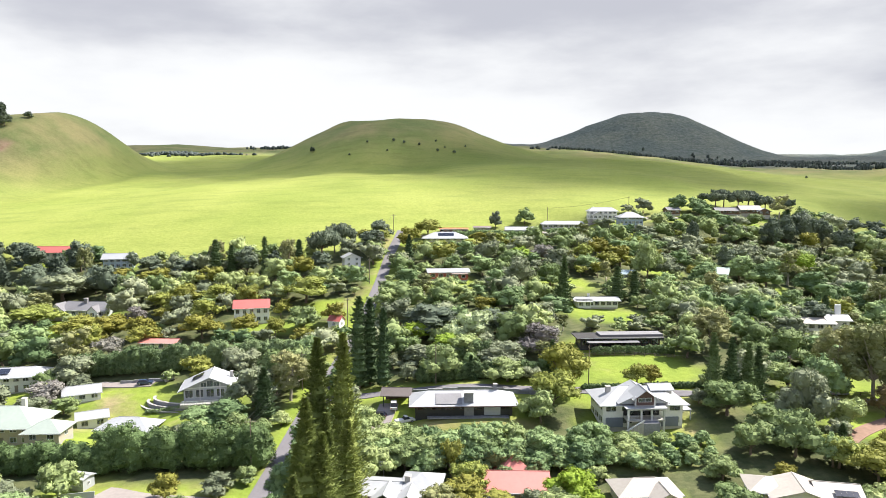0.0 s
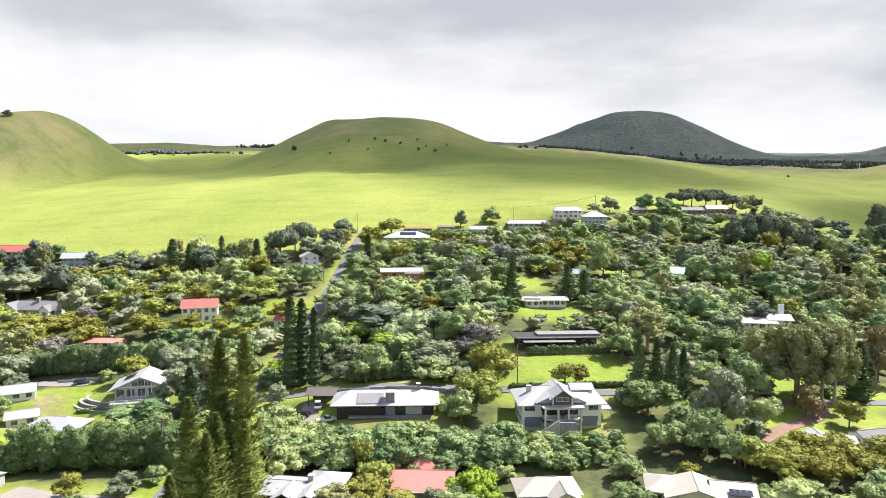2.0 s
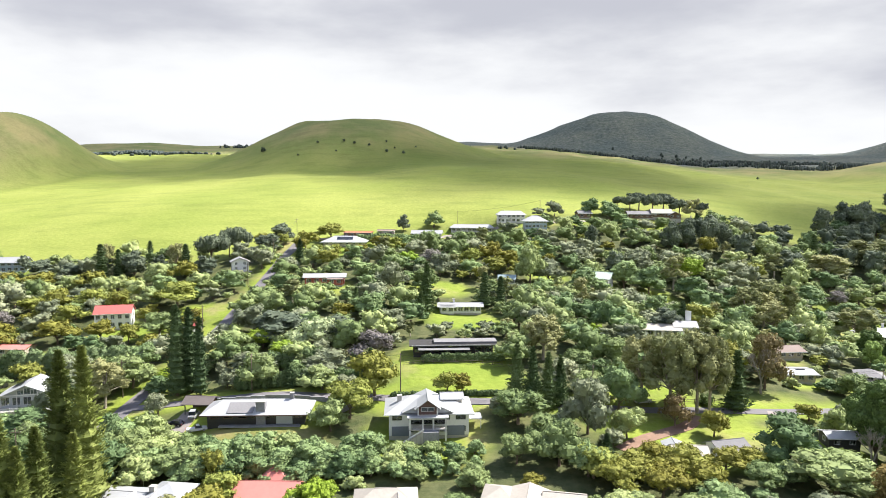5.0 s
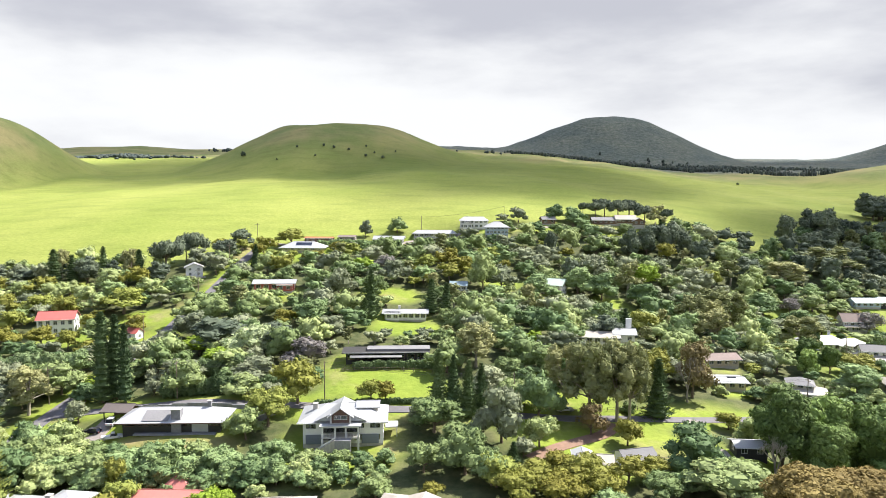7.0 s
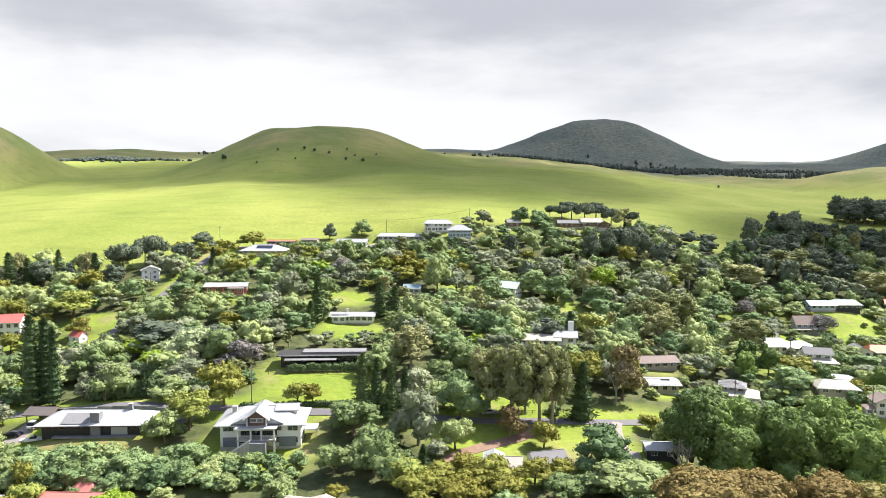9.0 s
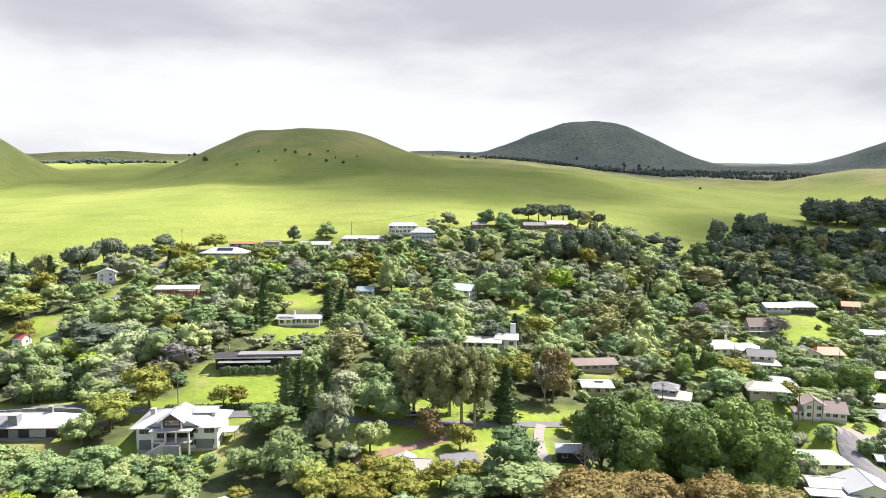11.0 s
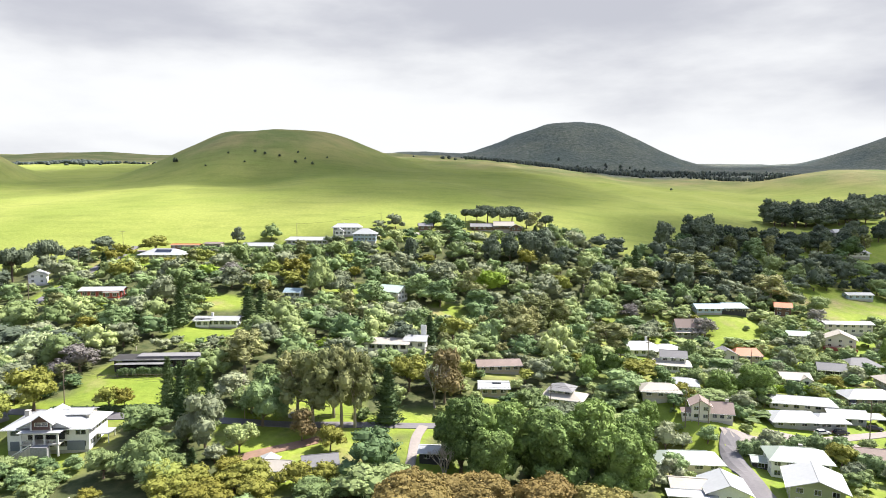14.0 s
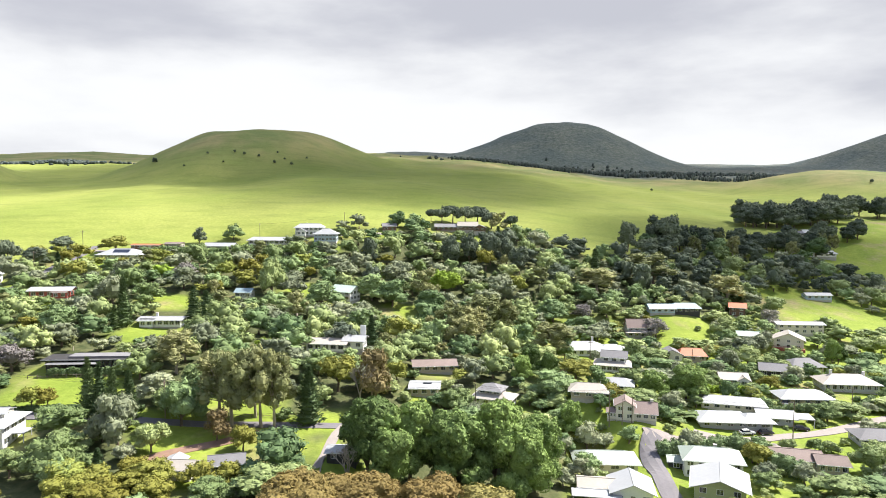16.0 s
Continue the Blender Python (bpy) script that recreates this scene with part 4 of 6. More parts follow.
def wall_build(length, levels, openings, th=0.18):
    """A wall along x with openings (level, centre, width, sill, head) cut through; levels: list of (bottom, top)."""
    holes = [(c - w / 2, c + w / 2, levels[k][0] + sill, levels[k][0] + head) for k, c, w, sill, head in openings]
    xs = sorted({-length / 2, length / 2, *(h[0] for h in holes), *(h[1] for h in holes)})
    zs = sorted({levels[0][0], levels[-1][1], *(h[2] for h in holes), *(h[3] for h in holes)})
    xs = [x for i, x in enumerate(xs) if i == 0 or x - xs[i - 1] > 1e-6]
    zs = [z for i, z in enumerate(zs) if i == 0 or z - zs[i - 1] > 1e-6]

    def solid(i, j):
        x, z = (xs[i] + xs[i + 1]) / 2, (zs[j] + zs[j + 1]) / 2
        return not any(x0 < x < x1 and z0 < z < z1 for x0, x1, z0, z1 in holes)

    return plate(xs, zs, solid, 0, th)


def roof_build(w, d, rise, hip, thick=0.16):
    """Eaves at z 0; ridge along x. hip 0: gables; 1: hipped ends."""
    W, D = w / 2, d / 2
    rx = max(W - hip * min(D, W), 0.02) if hip else W
    A, B, C, E = (-W, -D, 0), (W, -D, 0), (W, D, 0), (-W, D, 0)
    P, Q = (-rx, 0, rise), (rx, 0, rise)
    tops = [(A, B, Q, P), (C, E, P, Q)]
    if hip:
        tops += [(B, C, Q), (E, A, P)]
    b, under = Build(), lambda p: (p[0], p[1], p[2] - thick)
    edges = {}
    for t in tops:
        b.poly(t)
        b.poly([under(p) for p in reversed(t)])
        for p, q in zip(t, t[1:] + t[:1]):
            edges[p, q] = 1
    for p, q in edges:
        if (q, p) not in edges:
            b.poly([q, p, under(p), under(q)])
    if hip == 0 or rise > 0.9:
        b.tube([(-rx, 0, rise + 0.02), (rx, 0, rise + 0.02)], 0.09, 0.09, 6)
    return b


def block(parent, dx, dy, w, d, z, storeys, wall, roof, hip=1.0, ridge="x", rise=None, over=0.7, high=2.7, windows=(3, 2), door=False, trim=None, size=(1.5, 1.25), skirt=2.2, gutter=True, open_front=False):
    """One volume of a house: floor, walls with openings, windows, roof."""
    trim = trim or TRIM
    levels = [(z + 0.25 + high * k, z + 0.25 + high * (k + 1)) for k in range(storeys)]
    top = levels[-1][1]
    b = Build().box(dx - w / 2 + 0.03, dy - d / 2 + 0.03, z - skirt, dx + w / 2 - 0.03, dy + d / 2 - 0.03, z + 0.25)
    part("foundation", b, wall if wall is WALL_DARK else CONCRETE, parent)
    for k in range(1, storeys):
        part("floor", Build().box(dx - w / 2 + 0.2, dy - d / 2 + 0.2, levels[k][0] - 0.1, dx + w / 2 - 0.2, dy + d / 2 - 0.2, levels[k][0] + 0.05), WOOD, parent)
    sides = [(w, pose(dx, dy - d / 2, 0), windows[0], True), (d - 0.36, pose(dx + w / 2, dy, 0, 0, 0, 90), windows[1], False), (d - 0.36, pose(dx - w / 2, dy, 0, 0, 0, -90), windows[1], False), (w, pose(dx, dy + d / 2, 0, 0, 0, 180), 1, False)]
    for s, (length, at, count, front) in enumerate(sides):
        if front and open_front:
            continue
        holes = []
        for k in range(storeys):
            n = count
            for i in range(n):
                c = length * ((i + 0.5) / n - 0.5)
                ww = min(size[0], length / n * 0.7)
                if front and door and k == 0 and i == n // 2:
                    holes.append((k, c, 1.0, 0.0, 2.1))
                else:
                    holes.append((k, c, ww, 0.85, min(0.85 + size[1], high - 0.3)))
        part("wall", wall_build(length, levels, holes), wall, parent, at=at)
        for k, c, ww, sill, head in holes:
            if sill == 0.0:
                part("door", shared(("door", ww, head), lambda: Build().box(-0.5, 0.02, 0, 0.5, 0.08, head).box(0.36, -0.05, 0.95, 0.42, 0.02, 1.1), DOOR), DOOR, parent, at=at @ pose(c, 0, levels[k][0]))
                continue
            hh = head - sill
            m = at @ pose(c, 0, levels[k][0] + (sill + head) / 2)
            key = ("window", round(ww, 2), round(hh, 2), trim.name)
            win = part("window", shared(key, lambda: frame_build(ww, hh), trim), trim, parent, at=m)
            pane = part("pane", shared(("pane", round(ww, 2), round(hh, 2)), lambda: Build().box(-ww / 2, 0.03, -hh / 2, ww / 2, 0.06, hh / 2), GLASS), GLASS, win)
            pane.visible_shadow = False
    turn = pose(dx, dy, top, 0, 0, 0 if ridge == "x" else 90)
    rw, rd = (w, d) if ridge == "x" else (d, w)
    rise = rise if rise is not None else 0.2 * rd
    if rise < 0.25:
        part("roof", Build().box(-rw / 2 - over, -rd / 2 - over, 0, rw / 2 + over, rd / 2 + over, 0.22), roof, parent, at=turn)
    else:
        drop = rise / (rd / 2) * over
        part("roof", roof_build(rw + 2 * over, rd + 2 * over, rise + drop, hip), roof, parent, at=turn @ pose(0, 0, 0.16 - drop))
        if not hip:
            for sx in (-1, 1):
                g = Build()
                x0, x1 = sorted((sx * rw / 2, sx * (rw / 2 - 0.16)))
                pts = [(-rd / 2, 0), (rd / 2, 0), (0, rise - 0.02)]
                g.poly([(x0, *p) for p in reversed(pts)]), g.poly([(x1, *p) for p in pts])
                for p, q in zip(pts, pts[1:] + pts[:1]):
                    g.poly([(x0, *p), (x0, *q), (x1, *q), (x1, *p)])
                part("gable", g, wall, parent, at=turn)
        if gutter:
            gw, gd = rw / 2 + over + 0.1, rd / 2 + over
            part("gutter", Build().box(-gw, -gd - 0.12, -0.24, gw, -gd, -0.05), trim, parent, at=turn @ pose(0, 0, 0.16 - drop))
            if ridge == "y":
                part("gutter", Build().box(-gw, gd, -0.24, gw, gd + 0.12, -0.05), trim, parent, at=turn @ pose(0, 0, 0.16 - drop))
    return top


def house(key, label, turn=0, name="house", lift=0.0):
    x, y, z, _ = SITES[key]
    FOOT.append((x, y, SITES[key][3]))
    return thing(name, label, "house", pose(x, y, ground_z(x, y) + lift, 0, 0, turn), "houses of the neighbourhood")


FOOT = []


def chimney(parent, x, y, z0, z1, mat=None, w=0.9):
    c = part("chimney", Build().box(x - w / 2, y - w / 2, z0, x + w / 2, y + w / 2, z1), mat or CONCRETE, parent)
    part("cap", Build().box(x - w / 2 - 0.1, y - w / 2 - 0.1, z1, x + w / 2 + 0.1, y + w / 2 + 0.1, z1 + 0.14), CONCRETE, c)


def panels(parent, x, y, z, cols, rows, slope, turn=0):
    """Solar panels on a roof slope."""
    for i in range(cols):
        for j in range(rows):
            me = shared(("solar_panel",), lambda: Build().box(-0.5, -0.8, 0, 0.5, 0.8, 0.05), SOLAR)
            part("solar_panel", me, SOLAR, parent, at=pose(x, y, z, 0, 0, turn) @ pose(0, 0, 0, slope) @ pose((i - (cols - 1) / 2) * 1.04, (j - (rows - 1) / 2) * 1.66, 0.06))


def posts(parent, xs, y, z0, z1, mat=None, w=0.16):
    for x in xs:
        part("post", Build().box(x - w / 2, y - w / 2, z0, x + w / 2, y + w / 2, z1), mat or TRIM, parent)


def rail(parent, x0, x1, y, z, mat=None):
    b = Build().box(x0, y - 0.04, z + 0.85, x1, y + 0.04, z + 0.95).box(x0, y - 0.03, z + 0.12, x1, y + 0.03, z + 0.18)
    for i in range(int((x1 - x0) / 0.35) + 1):
        b.box(x0 + i * 0.35 - 0.02, y - 0.02, z + 0.15, x0 + i * 0.35 + 0.02, y + 0.02, z + 0.88)
    part("railing", b, mat or TRIM, parent)


def slab(parent, name, x0, y0, z0, x1, y1, z1, mat):
    return part(name, Build().box(x0, y0, z0, x1, y1, z1), mat, parent)


# the large pale house with porch, stairs and gabled dormer
h = house("big", "large pale two-storey house with white hipped roof and gabled dormer", 3)
block(h, 0, 1.0, 19.5, 11, 0, 2, WALL_WHITE, ROOF_WHITE, hip=1, rise=2.3, over=1.2, high=3.0, windows=(5, 3), size=(2.4, 1.4))
part("roof", roof_build(10.5, 12.5, 2.9, 0), ROOF_WHITE, h, at=pose(-0.4, -1.0, 6.45, 0, 0, 90))
tri = [(-6.2, 6.35), (5.4, 6.35), (-0.4, 9.05)]
g = Build()
g.poly([(x, -5.9, z) for x, z in tri]), g.poly([(x, -5.7, z) for x, z in reversed(tri)])
for (ax, az), (cx, cz) in zip(tri, tri[1:] + tri[:1]):
    g.poly([(ax, -5.7, az), (cx, -5.7, cz), (cx, -5.9, cz), (ax, -5.9, az)])
part("gable", g, WALL_GREY, h)
# Flat dark panel: the porch recess's shade put into the wall colour.
slab(h, "porch_wall", -4.8, -4.6, 3.05, 4.0, -4.53, 5.75, WALL_DARK)
for wx in (-3.2, -0.4, 2.4):
    slab(h, "glass_door", wx - 0.9, -4.68, 3.1, wx + 0.9, -4.61, 5.3, GLASS)
slab(h, "porch_beam", -4.9, -8.15, 5.45, 4.1, -7.85, 5.8, TRIM)
block(h, -0.4, -4.6, 4.4, 4.5, 6.0, 1, TRIM_DARK, ROOF_WHITE, hip=0, ridge="y", rise=1.6, over=0.8, high=2.0, windows=(1, 1), size=(3.0, 1.2), skirt=0.1)
posts(h, (-2.7, 1.9), -6.95, 6.1, 8.4, TRIM, 0.3)
block(h, 5.9, 1.5, 5.0, 4.5, 6.6, 1, WALL_CREAM, ROOF_WHITE, hip=0, rise=0.7, over=0.5, high=1.4, windows=(2, 1), size=(1.0, 0.6), skirt=0.4)
slab(h, "porch_floor", -5.0, -8.2, 2.75, 4.2, -5.0, 3.05, CONCRETE)
slab(h, "porch_roof", -5.4, -8.6, 5.8, 4.6, -4.6, 6.0, ROOF_WHITE)
posts(h, (-4.7, -1.6, 0.9, 3.9), -8.0, 0.0, 5.8, TRIM, 0.4)
rail(h, -4.7, -1.7, -8.1, 3.05)
rail(h, 1.0, 3.9, -8.1, 3.05)
for i in range(16):
    slab(h, "step", -1.5 - 0.3 * i - 0.3, -9.8, 0, -1.5 - 0.3 * i, -8.3, 3.0 - 0.18 * i, CONCRETE)
part("stair_wall", Build().tube([(-1.5, -9.9, 3.6), (-6.3, -9.9, 0.7)], 0.16, 0.16, 6), TRIM, h)
part("stair_wall", Build().box(-1.6, -9.9, 0, 2.2, -8.2, 2.9), STONE, h)
for gx0 in (-7.0, 6.6):
    slab(h, "garage_door", gx0 - 2.1, -4.64, 0.2, gx0 + 2.1, -4.54, 2.6, DOOR_SLATE)
chimney(h, -7.2, 0.5, 5, 8.8, CONCRETE, 1.1)
slab(h, "side_canopy", 10.2, -1.5, 3.0, 13.4, 3.0, 3.2, ROOF_WHITE)
posts(h, (13.1,), -1.2, 0, 3.0)
posts(h, (13.1,), 2.7, 0, 3.0)

# the long dark single-storey house with white roof
h = house("dark", "long charcoal single-storey house with white hipped roof", 2)
block(h, 0, 0, 24, 8.5, 0, 1, WALL_DARK, ROOF_WHITE, hip=0.8, rise=1.7, over=1.5, high=2.5, windows=(7, 2), size=(2.2, 1.5), trim=TRIM_DARK)
part("roof_panel", Build().box(-5.5, -2.1, 0, 1.0, 2.1, 0.06), ROOF_GREY, h, at=pose(-1.5, -3.2, 3.42, 20.5))
chimney(h, 1.2, -3.6, 0, 5.2, STONE, 2.2)
chimney(h, 8.2, 0.3, 3.5, 6.0, STONE, 0.9)
slab(h, "terrace", -9, -5.6, -0.9, 11, -4.2, -0.55, STONE)
slab(h, "chimney_breast", 0.1, -4.75, -0.8, 2.4, -4.2, 2.9, STONE)
slab(h, "screen", 5.0, -4.42, -0.4, 9.0, -4.28, 1.9, WALL_GREY)
h = house("carport", "open dark carport with dark umber shingle roof", -3, "carport")
for px in (-3.2, 3.2):
    posts(h, (px,), -2.6, -0.5, 2.5, WALL_DARK, 0.2)
    posts(h, (px,), 2.6, -0.5, 2.5, WALL_DARK, 0.2)
slab(h, "wall", -3.2, 2.5, -0.5, 3.2, 2.7, 2.5, WALL_BROWN)
part("roof", roof_build(8.0, 7.0, 1.3, 0), ROOF_UMBER, h, at=pose(0, 0, 2.6))

# low white-roofed houses along the nearest gardens
h = house("patio", "low dark house with several white gable roofs", -8)
block(h, -3.5, 0, 9, 7, 0, 1, WALL_DARK, ROOF_WHITE, hip=0, rise=0.9, over=1.1, high=2.4, windows=(3, 2), size=(2.0, 1.3), trim=TRIM_DARK)
block(h, -0.5, -3.2, 4.5, 5, 0, 1, WALL_DARK, ROOF_WHITE, hip=0, ridge="y", rise=1.2, over=0.9, high=2.3, windows=(1, 1), size=(2.0, 1.2), trim=TRIM_DARK)
block(h, 4.0, -2.8, 4.5, 5.5, 0, 1, WALL_DARK, ROOF_WHITE, hip=0, ridge="y", rise=1.1, over=0.9, high=2.3, windows=(1, 1), size=(2.0, 1.2), trim=TRIM_DARK)
block(h, 5.5, 2.5, 6.5, 7, 0, 1, WALL_DARK, ROOF_WHITE, hip=1, rise=1.5, over=1.0, high=3.0, windows=(2, 2), trim=TRIM_DARK)
chimney(h, 3.0, 0.6, 2, 4.8, CONCRETE, 1.1)
h = house("pink", "house with broad salmon-pink metal roof", -2)
block(h, 0, -1, 12.5, 9, 0, 1, WALL_TAN, ROOF_PINK, hip=0, rise=2.1, over=0.7, high=2.6, windows=(4, 2), door=True)
block(h, 0, 4.5, 7.5, 6, 0, 1, WALL_TAN, ROOF_PINK, hip=1, rise=2.4, over=0.6, high=2.9, windows=(2, 1))
h = house("bwhite", "cream cottage with white gabled and hipped roof", 4)
block(h, 0, 1, 11.5, 7, 0, 1, WALL_CREAM, ROOF_CREAM, hip=1, rise=1.6, over=0.8, windows=(5, 2), size=(1.2, 1.3))
block(h, 2.5, -3.2, 5, 4.5, 0, 1, WALL_CREAM, ROOF_CREAM, hip=0, ridge="y", rise=1.3, over=0.6, windows=(2, 1))
h = house("solar", "low house with cream shingle roofs and solar panels", -12)
block(h, -1, 0, 10, 7.5, 0, 1, WALL_CREAM, ROOF_CREAM, hip=0, ridge="y", rise=1.6, over=0.9, windows=(3, 2))
block(h, 6, 1.5, 7, 7, 0, 1, WALL_CREAM, ROOF_CREAM, hip=0, rise=1.4, over=0.8, windows=(2, 2))
block(h, -6.5, 2, 6, 7, 0, 1, WALL_CREAM, ROOF_CREAM, hip=1, rise=1.3, over=0.8, windows=(2, 2))
panels(h, -3.6, -1.0, 3.75, 3, 2, 17.5, -90)
panels(h, 7, -1.6, 3.65, 4, 1, 19)

h = house("lawn1", "small white house with grey shingle roof beside the lawn", 14)
block(h, 0, 0, 7.5, 5.5, 0, 1, WALL_WHITE, ROOF_GREY, hip=0, rise=1.2, over=0.6, high=2.4, windows=(3, 1), size=(1.3, 1.1))
h = house("lawn2", "small cream cottage with pale roof among golden trees", -6)
block(h, 0, 0, 7, 5, 0, 1, WALL_CREAM, ROOF_CREAM, hip=0, rise=1.1, over=0.6, high=2.4, windows=(3, 1), size=(1.2, 1.1))
block(h, -2.6, 3.4, 4, 3.5, 0, 1, WALL_CREAM, ROOF_WHITE, hip=0, ridge="y", rise=0.8, over=0.4, high=2.3, windows=(1, 1), size=(1.0, 1.0))

# the west side
h = house("terr", "two-storey grey house with tall gabled white roof over terraces", 12)
block(h, 0, 0, 14, 10, 0, 1, WALL_GREY, ROOF_WHITE, hip=0, ridge="y", rise=3.0, over=1.3, high=3.4, windows=(5, 3), size=(2.3, 2.1))
for wx, wz, ww, wh in ((-1.7, 4.0, 1.5, 1.2), (0, 4.0, 1.5, 1.7), (1.7, 4.0, 1.5, 1.2)):
    win = part("window", frame_build(ww, wh), TRIM, h, at=pose(wx, -5.03, wz + wh / 2))
    part("pane", Build().box(-ww / 2, 0.02, -wh / 2, ww / 2, 0.025, wh / 2), GLASS, win)
slab(h, "corner_board", -2.8, -5.12, 0.3, -2.55, -5.0, 4.6, TRIM)
slab(h, "corner_board", 2.55, -5.12, 0.3, 2.8, -5.0, 4.6, TRIM)
slab(h, "band_board", -7.0, -5.12, 3.66, 7.0, -5.0, 3.9, TRIM)
for px in (-6.6, -3.2, 3.2, 6.6):
    posts(h, (px,), -8.7, 0.3, 1.3, TRIM, 0.12)
slab(h, "deck", -7.5, -9.0, -0.5, 7.5, -5.0, 0.3, CONCRETE)
rail(h, -7.4, 7.4, -8.9, 0.3)
chimney(h, 5.2, 2, 3, 6.2, CONCRETE, 0.8)
panels(h, -3.8, 1.0, 5.45, 4, 2, 23, -90)
h = house("left8", "white two-storey house with white roof and solar panels", 14)
block(h, 2, 0, 16, 9, 0, 2, WALL_WHITE, ROOF_WHITE, hip=0.6, rise=1.6, over=1.1, high=2.5, windows=(6, 3), door=True)
panels(h, -1, -2.4, 6.3, 4, 2, 17)
h = house("gab9", "small white gabled outbuilding", 28)
block(h, 0, 0, 7.5, 5.5, 0, 1, WALL_WHITE, ROOF_WHITE, hip=0, rise=1.2, over=0.5, windows=(2, 1))
h = house("white_garage", "long white garage with pale gabled roof", 28, "garage")
block(h, 0, 0, 9.5, 6, 0, 1, WALL_WHITE, ROOF_WHITE, hip=0, rise=1.5, over=0.5, high=2.5, windows=(3, 1))
h = house("white10", "tan single-storey house with white hipped roof", -4)
block(h, 1, 0, 13, 7.5, 0, 1, WALL_TAN, ROOF_WHITE, hip=1, rise=1.7, over=1.0, windows=(7, 2), size=(1.5, 1.2))
h = house("hipl", "large tan house with steep pale green hipped roof", 3)
block(h, 0, 0, 17, 11, 0, 2, WALL_TAN, ROOF_PALE, hip=1, rise=3.0, over=1.3, high=2.6, windows=(6, 3), door=True)
chimney(h, 3.5, 1.5, 6, 10, WALL_CREAM, 1.0)
h = house("garl", "garage with pale hipped roof", 3, "garage")
block(h, 0, 0, 8, 7, 0, 1, WALL_TAN, ROOF_PALE, hip=1, rise=1.8, over=0.7, windows=(2, 1))
h = house("shed", "small grey garden shed with pale flat roof", -14, "shed")
block(h, 0, 0, 4.4, 3.2, 0, 1, WALL_GREY, ROOF_WHITE, hip=0, rise=0.3, over=0.35, high=2.3, windows=(3, 1), size=(0.6, 0.6), gutter=False)
h = house("red", "tall white house with red metal gabled roof", 14)
block(h, 0, 0, 12.5, 8, 0, 2, WALL_WHITE, ROOF_RED, hip=0, rise=2.3, over=0.5, high=2.9, windows=(5, 2), size=(1.2, 1.4))
h = house("red_shed", "small white shed with bright red gabled roof", -20, "shed")
block(h, 0, 0, 4.6, 4.0, 0, 1, WALL_WHITE, ROOF_RED, hip=0, rise=1.5, over=0.3, high=2.4, windows=(1, 1), size=(0.9, 0.9))
h = house("low", "long low shed with dull red roof", -2, "shed")
block(h, 0, 0, 12.5, 6, 0, 1, WALL_TAN, ROOF_PINK, hip=0, rise=0.7, over=0.5, high=2.4, windows=(4, 1))
h = house("grey", "rambling grey house with steep roofs and chimney", -6)
block(h, 2, 1, 18, 8, 0, 1, WALL_GREY, ROOF_GREY, hip=0, rise=2.6, over=0.5, high=2.9, windows=(6, 2))
block(h, -9, -1.5, 7, 6, 0, 1, WALL_WHITE, ROOF_GREY, hip=0, ridge="y", rise=2.6, over=0.4, high=2.6, windows=(2, 2))
block(h, 7, -3.2, 4, 4, 0, 1, WALL_WHITE, ROOF_GREY, hip=0, ridge="y", rise=1.8, over=0.4, high=2.8, windows=(1, 1))
chimney(h, 1, 0.5, 3, 7.2, ROOF_GREY, 1.2)
h = house("wblue", "pale blue two-storey house with white roof", 12)
block(h, 0, 0, 13.5, 8, 0, 2, WALL_BLUE, ROOF_WHITE, hip=0, rise=1.9, over=0.9, high=2.5, windows=(5, 2), size=(1.6, 1.3))
h = house("redl", "long house with dull red roof among trees", 2)
block(h, 0, 0, 18, 8, 0, 1, WALL_CREAM, ROOF_RED, hip=0, rise=2.4, over=0.7, high=2.9, windows=(6, 2))
h = house("swhite", "small white gabled cottage", 20)
block(h, 0, 0, 7.5, 6.5, 0, 2, WALL_WHITE, ROOF_WHITE, hip=0, ridge="y", rise=1.7, over=0.6, high=2.2, windows=(2, 2), size=(1.0, 1.0))
slab(h, "terrace", -7, -6.5, -1.2, 5, -3.3, 0.2, CONCRETE)
h = house("rbrown", "red-brown wooden house with pale roof", 6)
block(h, 0, 0, 16.5, 7, 0, 1, WALL_RED, ROOF_WHITE, hip=0, rise=0.9, over=0.9, high=3.0, windows=(5, 2), size=(1.8, 1.4))
block(h, 4.5, -3.6, 6, 3, -0.3, 1, WALL_RED, ROOF_BROWN, hip=0, rise=0.5, over=0.4, high=2.6, windows=(2, 1))

# the houses along the upper edge
h = house("solhip", "house with wide white hipped roof and solar panels", 0)
block(h, 0, 0, 21, 10, 0, 1, WALL_CREAM, ROOF_WHITE, hip=1, rise=2.2, over=1.6, high=2.4, windows=(6, 2))
panels(h, 0.5, -2.6, 3.85, 8, 2, 24)
h = house("lowred", "low flat-roofed brown house beside the pasture", -2)
block(h, -6, 0, 15, 7, 0, 1, WALL_BROWN, ROOF_ORANGE, hip=0, rise=0.4, over=0.6, high=2.3, windows=(5, 2))
block(h, 9.5, 0, 9, 6, 0.4, 1, WALL_TAN, ROOF_BROWN, hip=0, rise=0.5, over=0.5, high=2.8, windows=(3, 2))
h = house("r22", "white house with pale low roof", -4)
block(h, 0, 0, 16, 7.5, 0, 1, WALL_GREY, ROOF_WHITE, hip=0, rise=1.3, over=1.0, high=3.4, windows=(5, 2), size=(2.2, 1.5))
h = house("r23", "long house with pale roof facing the valley", -3)
